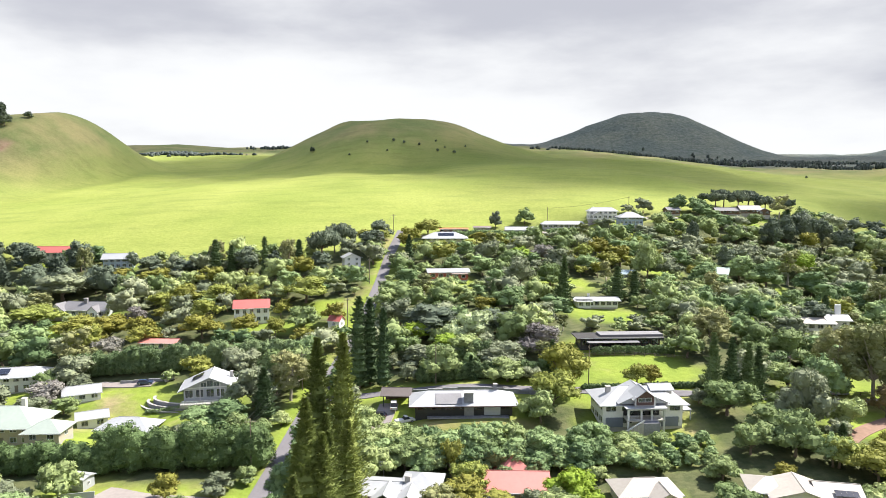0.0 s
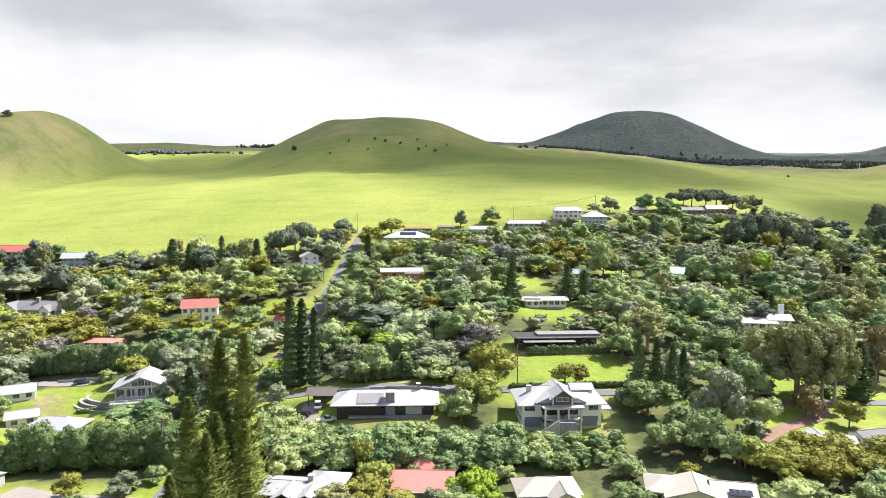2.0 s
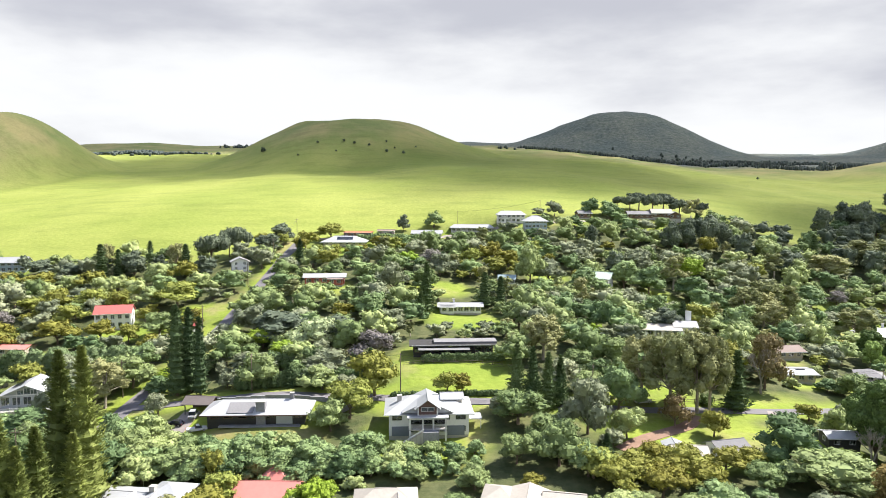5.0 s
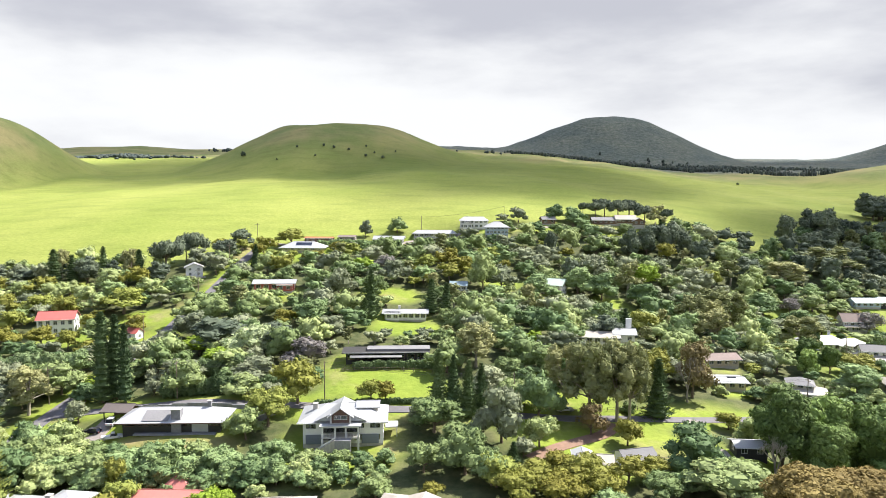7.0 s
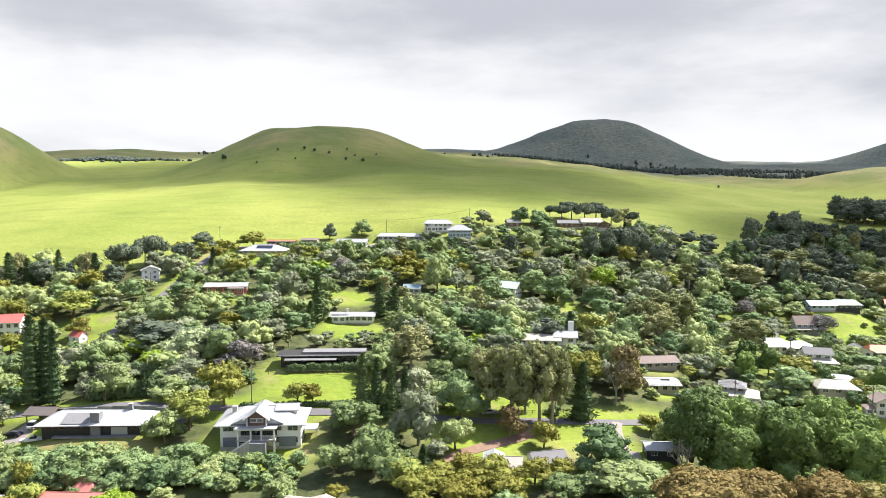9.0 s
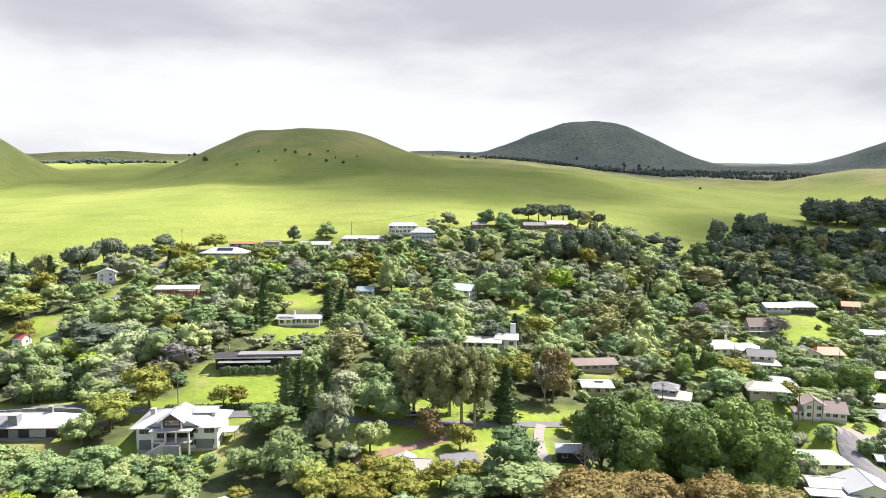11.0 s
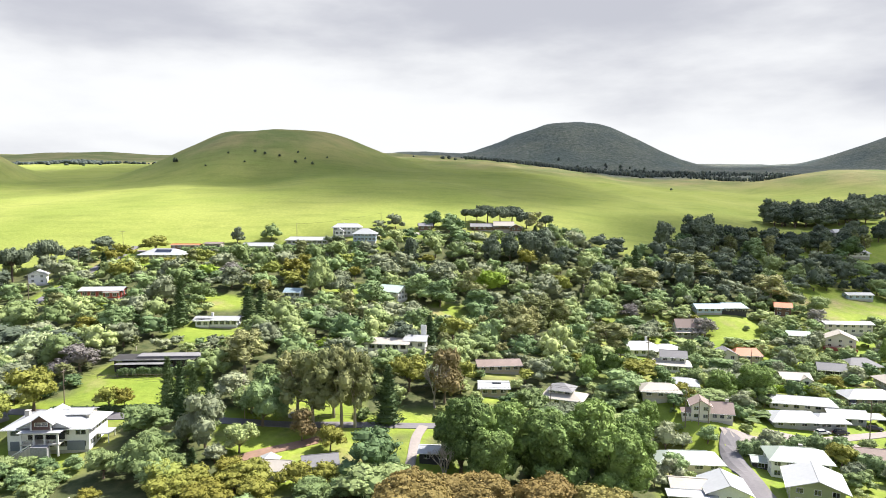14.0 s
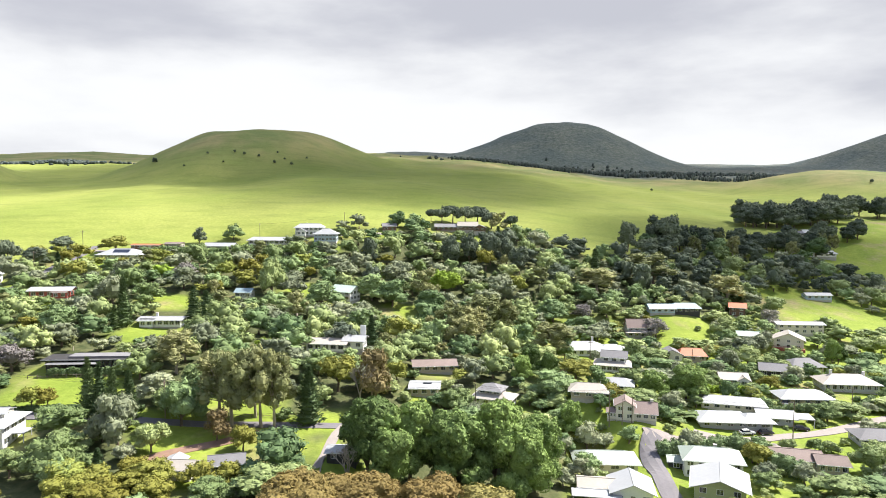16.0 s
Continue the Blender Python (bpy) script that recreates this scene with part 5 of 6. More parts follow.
block(h, 0, 0, 24, 7.5, 0, 1, WALL_GREY, ROOF_WHITE, hip=0.5, rise=1.4, over=0.9, high=2.8, windows=(8, 2), size=(1.9, 1.3))
h = house("r24", "large white house of several gables on the slope", 0)
block(h, 0, 2, 16, 8, 0, 2, WALL_WHITE, ROOF_WHITE, hip=0.6, rise=1.8, over=0.8, high=2.4, windows=(6, 2))
block(h, -4, -3, 5, 5, 0, 1, WALL_WHITE, ROOF_WHITE, hip=0, ridge="y", rise=1.5, over=0.6, windows=(2, 1))
h = house("r25", "pale blue house with hipped grey-white roof", 0)
block(h, 0, 0, 12.5, 9, 0, 2, WALL_BLUE, ROOF_WHITE, hip=1, rise=2.4, over=1.0, high=2.3, windows=(6, 3), size=(1.3, 1.3))
h = house("r26", "small brown cottage on the ridge", 8)
block(h, 0, 0, 8, 6, 0, 1, WALL_BROWN, ROOF_GREY, hip=0, rise=1.4, over=0.6, windows=(2, 1))
h = house("ridge", "long brown ridge house with stepped pale roofs", -4)
block(h, -6, 0, 16, 7, 0, 1, WALL_BROWN, ROOF_GREY, hip=0, rise=1.4, over=1.0, high=2.5, windows=(5, 2))
block(h, 6, 0, 11, 8, 0.6, 1, WALL_BROWN, ROOF_CREAM, hip=0, rise=1.9, over=1.1, high=2.7, windows=(4, 2))
block(h, 13.5, -2.5, 7, 6, -0.3, 1, WALL_BROWN, ROOF_WHITE, hip=0, ridge="y", rise=1.7, over=0.8, high=2.3, windows=(2, 2))
h = house("cot", "white two-storey cottage with sage gabled roof", -28)
block(h, 0, 0, 10.5, 8.5, 0, 2, WALL_WHITE, ROOF_GREEN, hip=0, rise=2.1, over=1.0, high=2.3, windows=(3, 3), size=(1.6, 1.4))
slab(h, "balcony", -5.4, -5.9, 2.35, 5.4, -4.2, 2.5, WOOD)
rail(h, -5.3, 5.3, -5.8, 2.5)
h = house("wflat", "low white house with flat pale roof", 0)
block(h, 0, 0, 16, 7, 0, 1, WALL_WHITE, ROOF_WHITE, hip=0, rise=0.7, over=1.0, high=2.7, windows=(7, 2), size=(1.7, 1.7))
block(h, -5, -2.5, 5, 4, 0, 1, WALL_WHITE, ROOF_WHITE, hip=0, rise=0.4, over=0.6, high=2.5, windows=(2, 1))
chimney(h, -2.5, 0.6, 3, 5, WALL_WHITE, 0.8)
h = house("modern", "long low dark modern house with flat roof", 3)
block(h, 1, 0, 25, 6.5, 0, 1, WALL_DARK, ROOF_DARK, rise=0.1, over=1.3, high=2.9, windows=(8, 2), size=(2.4, 1.9), trim=TRIM_DARK)
slab(h, "roof_edge", -12, -5.5, 3.5, 13, -5.32, 3.72, ROOF_WHITE)
slab(h, "clerestory", -5, -2, 3.4, 15, 3, 4.0, ROOF_GREY)
slab(h, "canopy", -10, -7.2, 2.5, 6, -4.3, 2.66, ROOF_GREY)
h = house("tower", "white house with low roofs and square chimney tower", -8)
block(h, -3, 0, 14, 8, 0, 1, WALL_WHITE, ROOF_CREAM, hip=0, rise=1.0, over=1.0, high=2.8, windows=(5, 2), size=(1.8, 1.5))
block(h, 6.5, 1.5, 7, 6.5, 0.6, 1, WALL_WHITE, ROOF_WHITE, hip=0, rise=1.2, over=0.8, high=3.0, windows=(2, 2))
slab(h, "tower_wall", 7.6, 4.5, 2.0, 9.6, 5.1, 8.2, WALL_WHITE)
h = house("n11", "small teal-roofed cottage in the trees", -6)
block(h, 0, 0, 7, 5.5, 0, 1, WALL_GREY, ROOF_BLUE, hip=0, rise=1.3, over=0.6, windows=(3, 1))
h = house("h2", "small house with bright white flat roof", -3)
block(h, 0, 0, 8.5, 8, 0, 1, WALL_TAN, ROOF_WHITE, hip=0, rise=0.6, over=0.9, high=2.5, windows=(3, 2))
slab(h, "skylight", -0.5, -1.2, 3.35, 2.2, -0.2, 3.55, SOLAR)
h = house("bro", "low brown-roofed house behind trees", 6)
block(h, 0, 0, 14, 7, 0, 1, WALL_TAN, ROOF_BROWN, hip=0, rise=1.1, over=0.9, high=2.5, windows=(5, 2))
h = house("n4", "white two-storey house with stepped grey roofs", -24)
block(h, 0, 0, 12, 8, 0, 1, WALL_WHITE, ROOF_CREAM, hip=1, rise=1.4, over=0.9, high=2.7, windows=(4, 3))
block(h, -1, 1, 7, 6, 2.8, 1, WALL_CREAM, ROOF_GREY, hip=1, rise=1.3, over=0.7, high=2.0, windows=(3, 2), skirt=0.4)
h = house("n7", "white-roofed open shelter with dark sides", -5)
block(h, 0, 0, 8.5, 6, 0, 1, WALL_DARK, ROOF_WHITE, hip=0, rise=0.8, over=0.6, high=2.6, windows=(2, 1))
h.scale = (0.82, 0.82, 0.85)

# the east side
h = house("k8", "cream two-storey house with brown shingle gables", -14)
block(h, 3, 1.5, 10, 8, 0, 1, WALL_CREAM, ROOF_BROWN, hip=0, rise=2.6, over=0.7, high=2.8, windows=(4, 2))
block(h, -3.2, 0, 6.5, 7.5, 0, 2, WALL_CREAM, ROOF_BROWN, hip=0, ridge="y", rise=1.7, over=0.7, high=2.6, windows=(2, 2))
block(h, -7.5, -0.5, 4, 5, 0, 1, WALL_CREAM, ROOF_BROWN, hip=1, rise=1.0, over=0.5, high=2.4, windows=(2, 2))
chimney(h, 6.5, 2, 3, 6.6, WALL_CREAM, 1.0)
h.scale = (0.8, 0.8, 0.85)
h = house("p11", "tan cottage with cream hipped roof", -12)
block(h, 0, 0, 10.5, 7, 0, 1, WALL_TAN, ROOF_CREAM, hip=0.7, rise=1.4, over=1.0, high=2.5, windows=(3, 2))
h = house("n6", "white house with white hipped roof", -20)
block(h, 0, 0, 10, 8, 0, 1, WALL_WHITE, ROOF_WHITE, hip=0.8, rise=1.4, over=0.8, high=2.5, windows=(4, 2))
h = house("k9", "white two-storey house with stacked grey roofs", -16)
block(h, 0, -0.5, 12.5, 9, 0, 1, WALL_WHITE, ROOF_CREAM, hip=1, rise=1.5, over=0.8, high=2.7, windows=(6, 3), size=(1.5, 1.3))
block(h, 0.5, 0.8, 9, 6.5, 2.9, 1, WALL_WHITE, ROOF_GREY, hip=0, rise=1.6, over=0.6, high=2.4, windows=(3, 2), skirt=0.5)
h = house("h1", "broad white house with many hipped white roofs", 0)
block(h, -3, 1, 18, 9, 0, 1, WALL_WHITE, ROOF_WHITE, hip=1, rise=2.2, over=0.9, high=2.9, windows=(6, 2))
block(h, 8, -1, 12, 8, 0, 1, WALL_WHITE, ROOF_WHITE, hip=1, rise=1.7, over=0.9, high=2.6, windows=(5, 2))
chimney(h, 1, 2, 4, 7, WALL_WHITE, 0.8)
h = house("n8", "grey house with steep brown roof and verandah", -4)
block(h, 1.0, 1, 11, 7, 0, 2, WALL_GREY, ROOF_BROWN, hip=0, rise=3.0, over=0.5, high=2.4, windows=(4, 2))
slab(h, "verandah_roof", -5.8, -5.2, 2.7, 7.2, -2.2, 2.9, ROOF_CREAM)
posts(h, (-5.4, -2.2, 1.0, 4.2, 6.8), -5.0, -0.5, 2.7)
h = house("k6", "long low house with dull blue roof above a lawn", 0)
block(h, -6, 0, 12, 7, 0, 1, WALL_BLUE, ROOF_BLUE, hip=0, rise=1.5, over=0.8, high=2.4, windows=(4, 2))
block(h, 6, 1, 13, 7, 0, 1, WALL_DARK, ROOF_BLUE, hip=0.5, rise=1.7, over=0.8, high=2.5, windows=(5, 2))
h = house("orange", "house with bright orange gabled roof and grey wing", -8)
block(h, 3.0, 0, 10, 7.5, 0, 1, WALL_TAN, ROOF_ORANGE, hip=0.4, rise=2.0, over=0.7, high=2.6, windows=(3, 2))
block(h, -5.5, -1, 8, 7, 0, 1, WALL_CREAM, ROOF_GREY, hip=0, ridge="y", rise=1.8, over=0.6, high=2.8, windows=(2, 2))
h = house("cabin", "tall brown cabin with orange-brown roof", -22)
block(h, 0, 0, 7, 6, 0, 2, WALL_BROWN, ROOF_ORANGE, hip=0, rise=1.6, over=0.8, high=2.4, windows=(2, 2))
h = house("p10", "low white cottage with sage-grey gabled roof", -18)
block(h, 0, 0, 9, 6, 0, 1, WALL_WHITE, ROOF_GREEN, hip=0, rise=1.4, over=0.6, high=2.4, windows=(3, 2))
h = house("p9", "long two-level house with pale flat roof", -5)
block(h, 0, 0, 21, 7, 0, 2, WALL_CREAM, ROOF_WHITE, hip=0, rise=0.7, over=0.8, high=2.3, windows=(6, 2))
h = house("rw", "cream house with steep gables and red porch", -26)
block(h, 0, 0, 12, 9, 0, 2, WALL_CREAM, ROOF_CREAM, hip=0, ridge="y", rise=2.6, over=0.8, high=2.1, windows=(3, 3), size=(1.1, 1.1))
slab(h, "porch", -6.6, -6.8, -0.5, 6.6, -4.5, 0.7, WALL_RED)
rail(h, -6.5, 6.5, -6.7, 0.7, WALL_RED)
h = house("hipg", "house with broad grey shingle hipped roof", 4)
block(h, 0, 0, 13, 9, 0, 1, WALL_TAN, ROOF_GREY, hip=0.8, rise=2.2, over=0.8, high=2.4, windows=(4, 2))
h = house("blk", "dark gabled house with grey roof", -20)
block(h, 0, 0, 9.5, 6.5, 0, 1, WALL_DARK, ROOF_GREY, hip=0, rise=1.9, over=0.6, high=2.7, windows=(3, 2))
h = house("bgrey", "large grey house with pale shingle hipped roof", -6)
block(h, 0, 0, 19, 9.5, 0, 1, WALL_GREY, ROOF_CREAM, hip=1, rise=2.2, over=0.9, high=3.0, windows=(8, 3), size=(1.3, 1.6))
chimney(h, -5, 1, 4, 6.6, WALL_WHITE, 0.8)
chimney(h, 6.5, 1, 4, 6.2, WALL_WHITE, 0.8)
h = house("rw51", "low house with white gables and red front", -10)
block(h, 0, 0, 9.5, 7, 0, 1, WALL_RED, ROOF_CREAM, hip=0, rise=1.5, over=0.7, high=2.5, windows=(3, 2))
block(h, 3, -3, 4, 3, 0, 1, WALL_WHITE, ROOF_CREAM, hip=0, ridge="y", rise=1.2, over=0.4, high=2.3, windows=(1, 1))
h = house("w52", "tan house with white hipped roof behind a hedge", -4)
block(h, 0, 0, 16.5, 8.5, 0, 1, WALL_TAN, ROOF_WHITE, hip=0.9, rise=1.7, over=1.0, high=2.5, windows=(5, 2))
h = house("w53", "long house with low white roof", -16)
block(h, 0, 0, 19, 8, 0, 1, WALL_CREAM, ROOF_WHITE, hip=0.5, rise=1.2, over=1.0, high=2.4, windows=(6, 2))
h = house("w54", "long mauve-grey house with white roof and garage", -5)
block(h, -3.5, 0, 14, 9, 0, 1, WALL_GREY, ROOF_WHITE, hip=0.8, rise=1.5, over=1.2, high=2.5, windows=(4, 2))
block(h, 6.5, -0.8, 8, 8, 0, 1, WALL_GREY, ROOF_WHITE, hip=0.6, rise=1.3, over=1.0, high=2.4, windows=(2, 2), size=(2.6, 1.4))
h = house("w55", "low house with white gabled roof and carport", -12)
block(h, -2, 0, 10, 7, 0, 1, WALL_GREY, ROOF_WHITE, hip=0, rise=1.2, over=1.0, high=2.4, windows=(3, 2))
slab(h, "carport_roof", 3.2, -4.2, 2.4, 9.0, 2.5, 2.6, ROOF_WHITE)
posts(h, (8.7,), -4.0, -0.5, 2.4)
posts(h, (8.7,), 2.2, -0.5, 2.4)
h = house("p1", "cream single-storey house with pale green hipped roof", -4)
block(h, 0, 0, 16, 8, 0.6, 1, WALL_CREAM, ROOF_PALE, hip=0.8, rise=1.7, over=0.9, high=2.6, windows=(4, 2), size=(2.0, 1.2))
h = house("p3", "white house with gabled roof and long lean-to", -10)
block(h, 3.5, 0, 9, 9, 0, 1, WALL_WHITE, ROOF_WHITE, hip=0, ridge="y", rise=1.9, over=0.8, high=3.0, windows=(3, 2), door=True)
block(h, -4.5, 1.5, 8, 6, 0, 1, WALL_WHITE, ROOF_CREAM, hip=0, rise=0.9, over=0.7, high=2.5, windows=(3, 2))
slab(h, "lean_to_roof", -10.5, -6.6, 2.3, 1.0, -2.2, 2.5, ROOF_WHITE)
posts(h, (-10.2, -6.5, -2.8, 0.7), -6.4, -0.6, 2.3)
h = house("p2", "white two-storey house with pale mint roof", -14)
block(h, 0, 0, 14, 9, 0, 2, WALL_WHITE, ROOF_PALE, hip=0.7, rise=1.9, over=0.8, high=2.5, windows=(5, 3), size=(1.4, 1.2))
chimney(h, 1, 1, 5, 7.6, CONCRETE, 0.8)
block(h, -8.5, 2, 4, 4.5, 0, 1, WALL_DARK, ROOF_PALE, hip=0, rise=0.6, over=0.5, high=2.4, windows=(1, 1))
h = house("green", "olive house with broad white gabled roof", -22)
block(h, 0, 0, 11, 11, 0, 2, WALL_GREEN, ROOF_WHITE, hip=0, ridge="y", rise=1.9, over=1.1, high=2.4, windows=(3, 3), size=(1.4, 1.2))
h = house("brown", "low brown house with stepped shingle roofs", -14)
block(h, -3, 1, 12, 8, 0, 1, WALL_TAN, ROOF_BROWN, hip=0, rise=1.2, over=0.8, high=2.5, windows=(5, 2), size=(1.2, 1.4))
block(h, 5, -1.5, 7, 7, 0, 1, WALL_TAN, ROOF_BROWN, hip=0, rise=1.1, over=0.7, high=2.6, windows=(4, 2), size=(1.0, 1.6))
h = house("redge", "grey house with low dark roof", -8)
block(h, 0, 0, 12, 8, 0, 1, WALL_GREY, ROOF_GREY, hip=0.8, rise=1.6, over=0.8, high=2.5, windows=(4, 2))
h = house("f62", "house with white roof by the dark grove", -4)
block(h, 3, 0, 13, 8, 0, 1, WALL_WHITE, ROOF_WHITE, hip=0, rise=2.0, over=0.7, high=2.6, windows=(4, 2))
block(h, -8, -1, 9, 6, 0, 1, WALL_CREAM, ROOF_GREY, hip=0, rise=1.4, over=0.7, high=2.4, windows=(3, 2))
h = house("f63", "pale house with cream roof below the grove", 6)
block(h, 0, 0, 15, 7, 0, 1, WALL_CREAM, ROOF_CREAM, hip=0.7, rise=1.6, over=0.8, high=2.4, windows=(4, 2))
h = house("f64", "white-roofed house among far trees", -6)
block(h, 0, 0, 20, 8, 0, 1, WALL_WHITE, ROOF_WHITE, hip=0.5, rise=1.8, over=0.8, high=2.6, windows=(5, 2))
h = house("f66", "low pale blue shed on the far lawn", -2, "shed")
block(h, 0, 0, 14, 6, 0, 1, WALL_BLUE, ROOF_WHITE, hip=0, rise=1.0, over=0.5, high=2.4, windows=(4, 1))


# ---- special trees ----
stand("cook", (-19.4, 130, 34, 11.0), (-24.6, 131, 33, 11.5), (-22.4, 108, 29, 10.0), (-20.4, 115, 24, 9.5), (-19.8, 108.5, 23, 9.0), (-23, 101, 19, 8.0), (-17.5, 122, 20, 9.0), (-26, 118, 17, 8.0))
stand("pine", (-23.5, 188, 26, 8.2), (-20.6, 190, 24.5, 7.0), (-16.6, 187, 22.5, 5.6))
stand("fir", (46, 257, 19, 8.0), (44, 253, 9, 6.0), (71.5, 177, 16.5, 6.6), (75.5, 175, 16, 6.6), (79.5, 174, 15, 6.4), (83, 176, 13.5, 6.0), (131.2, 178.3, 16, 9.0))
for x, y, k, w in ((111.5, 173, 22, 1.15), (119, 174, 22.5, 1.0), (122.5, 174.5, 21, 1.0), (106, 180, 19, 1.2), (116, 180, 20, 1.0)):
    tree("gum", x, y, k, w)
stand("gum", (173, 266, 18, 14), (187, 280, 20, 18), (196, 281, 18.5, 14), (182, 270, 17, 13), (178, 256, 15, 15), (214, 259, 15, 17), (286, 365, 18, 26), (320, 345, 16, 20), (252, 347, 13, 22))
stand("bare", (144, 191, 15, 13))
stand("brown", (147, 195, 16, 14))
tree("bare", 146, 143, 13)
for x, y, k in ((118, 160, 6.5), (33, 181, 12), (53, 182.5, 6.5), (57, 183, 5.5), (-40, 246, 8)):
    tree("gold", x, y, k)
stand("gold", (-146, 308, 7, 14), (-128, 303, 8, 16), (-112, 271, 8, 14), (-104, 272, 11, 13), (-90, 275, 9, 15), (-78, 270, 9, 11), (-55, 271, 11, 20), (-86, 240, 9, 15), (-70, 239, 8, 10), (-59, 236, 7, 8), (-160, 263, 9, 20), (-134, 247, 9, 18), (-121, 244, 9, 17), (-105, 235, 8, 13))
stand("gold", (-55, 130, 6, 7), (-8, 370, 9, 17), (77, 315, 8, 12), (1.7, 141, 8, 6.5), (11, 127.5, 3.4, 9))
stand("gold", (104, 141, 6.5, 10), (113, 141.5, 6, 9), (119.5, 143.5, 5, 7), (98, 143, 6, 9))
stand("cream", (10.7, 220, 9.5, 17))
stand("lime", (-8, 222, 6.5, 12), (1, 212, 5.5, 9), (26, 130, 8, 11), (172, 328, 12, 18))
stand("grey", (-165, 293, 11, 27), (-51.5, 181, 11, 13.5), (-46, 134, 4, 8), (-4.6, 200, 6.5, 18), (17, 197, 7.5, 17), (32, 278, 13, 14), (51, 307, 10, 15), (87, 160, 14, 12), (149, 332, 13, 17), (101, 308, 12, 15))
stand("round", (-50, 241, 9, 13), (-77, 132, 8, 9), (92, 305, 18, 14), (45, 284, 10, 12.5), (104, 303, 6, 6.7), (133, 134, 9, 19), (77.4, 155, 7, 12), (96, 158, 8, 9))
stand("deep", (-62, 169, 6.2, 12), (-55, 168.5, 7, 12), (25, 249, 11, 14), (65, 308, 9, 13), (137, 313, 13, 17), (147, 308, 13, 15), (165, 303, 12, 16), (222, 308, 11, 16), (98, 173, 14, 13), (130, 147, 12, 15), (83, 140.6, 8, 9), (144, 419, 11, 12.5), (204, 207, 10, 16), (115, 299, 12, 17), (137, 267, 11, 13))
stand("dark", (-174, 326, 16, 14), (-198, 327, 14, 18), (-139, 322, 8, 14), (-120, 316, 8, 13), (-90, 312, 14, 13), (-78, 310, 12, 10), (-56, 309, 11, 12), (-34, 364, 10, 15), (-35, 340, 11, 16), (-4, 230, 11, 21), (18, 224, 10, 17))
stand("dark", (176, 363, 19, 12), (186, 369, 19, 12), (198, 370, 18, 12.5), (207, 371, 17, 12.5), (213, 361, 16, 13), (233, 349, 14, 16), (288, 366, 17, 18), (136, 326, 14, 10), (132, 359, 15, 10), (133, 240, 10, 12))
stand("pine", (-103, 308, 18, 9), (-81, 309, 18, 6), (-66, 312, 15, 7), (-97, 312, 14, 7), (69, 268, 14, 7.5), (75, 265, 13, 6.8), (256, 369, 15, 8))
stand("umbrella", (-57, 321, 17, 16))
stand("purple", (-114, 191, 7.5, 13), (31, 210, 8.5, 15), (47, 322, 8, 13))
tree("brown", 110, 165, 8)
for x, y, k in ((-112, 226, 8), (-119, 261, 6.5), (237, 313, 7), (268, 300, 9), (330, 318, 8)):
    tree("purple", x, y, k, 1.3)
for i, (x, y, k) in enumerate(((172, 431, 12), (179, 436, 14), (187, 433, 13.5), (195, 437, 13), (204, 433, 12), (165, 435, 10), (216, 430, 12))):
    tree("umbrella", x, y, k * tree_rng.uniform(0.85, 1.0), tree_rng.uniform(0.85, 1.05) if i < 5 else 0.7)
tree("umbrella", -54, 338, 14, 0.6)
tree("umbrella", -49, 340, 15, 0.65)
tree("dark", 30, 392, 10.5, 0.75)
for x, y, k in ((150, 148, 20), (160, 150, 21), (170, 146, 21), (180, 150, 22), (190, 152, 19), (186, 143, 18), (156, 141, 17)):
    tree("grand", x, y, k)
for x, y, k in ((140, 118, 19), (152, 121, 18), (165, 119, 18), (176, 118, 17)):
    tree("russet", x, y, k - 2, 1.5)
for i in range(16):
    tree("dark", 330 + 10.5 * i + tree_rng.uniform(-3, 3), 442 + 4.0 * i + tree_rng.uniform(-7, 7), tree_rng.uniform(13, 18))
for i in range(14):
    tree("dark", 420 + 7 * i, 548 + 2 * i + tree_rng.uniform(-8, 8), tree_rng.uniform(17, 22))
for i in range(26):
    far_kind = tree_rng.choice(("dark", "dark", "deep", "gum"))
    tree(far_kind, 300 + 6.2 * i + tree_rng.uniform(-3, 3), 418 + 2.6 * i + tree_rng.uniform(-12, 12), tree_rng.uniform(11, 17), 1.15)
for i in range(16):
    tree("dark", 418 + 6 * i + tree_rng.uniform(-2, 2), 538 + 1.6 * i + tree_rng.uniform(-6, 6), tree_rng.uniform(16, 21), 1.2)
for x, y, k in ((318, 428, 26), (312, 434, 24), (289, 420, 20)):
    tree("dark", x, y, k, 0.8)
for i in range(7):
    tree("dark", 520 + 9 * i, 590 + tree_rng.uniform(-8, 8), 20)

for x, y, k, w in ((250.9, 216.9, 12.5, 1.35), (238.5, 214.4, 10.5, 1.2), (205, 184, 11, 0.9), (209, 180, 8, 1.0), (200, 230, 12, 1.0), (206, 226, 10, 1.0), (196, 222, 10, 1.0), (306, 282, 9, 1.0), (312, 287, 8, 1.0), (331, 268, 12, 0.8), (336, 272, 10, 0.9), (222, 222, 8, 1.0), (246, 262, 9, 0.8), (283, 258, 8, 1.0), (218, 259, 9, 1.0), (190, 176, 9, 1.0), (300, 300, 9, 1.0)):
    tree("grand" if k >= 10 else tree_rng.choice(("deep", "round", "grey")), x, y, k, w)
for x, y, k in ((84, 140, 7), (92, 138, 6.5), (100, 139, 6), (88, 133, 7), (96, 131, 7), (106, 134, 6)):
    tree("gold", x, y, k, 1.3)
# dark belt behind the western houses, and trees that close the near street
for x, y, k, w in ((-109, 322, 11, 0.8), (-206, 312, 14, 0.9), (-214, 322, 15, 0.9), (-198, 304, 11, 0.9), (-180, 318, 13, 0.8), (-150, 328, 9, 0.9)):
    tree("dark", x, y, k, w)
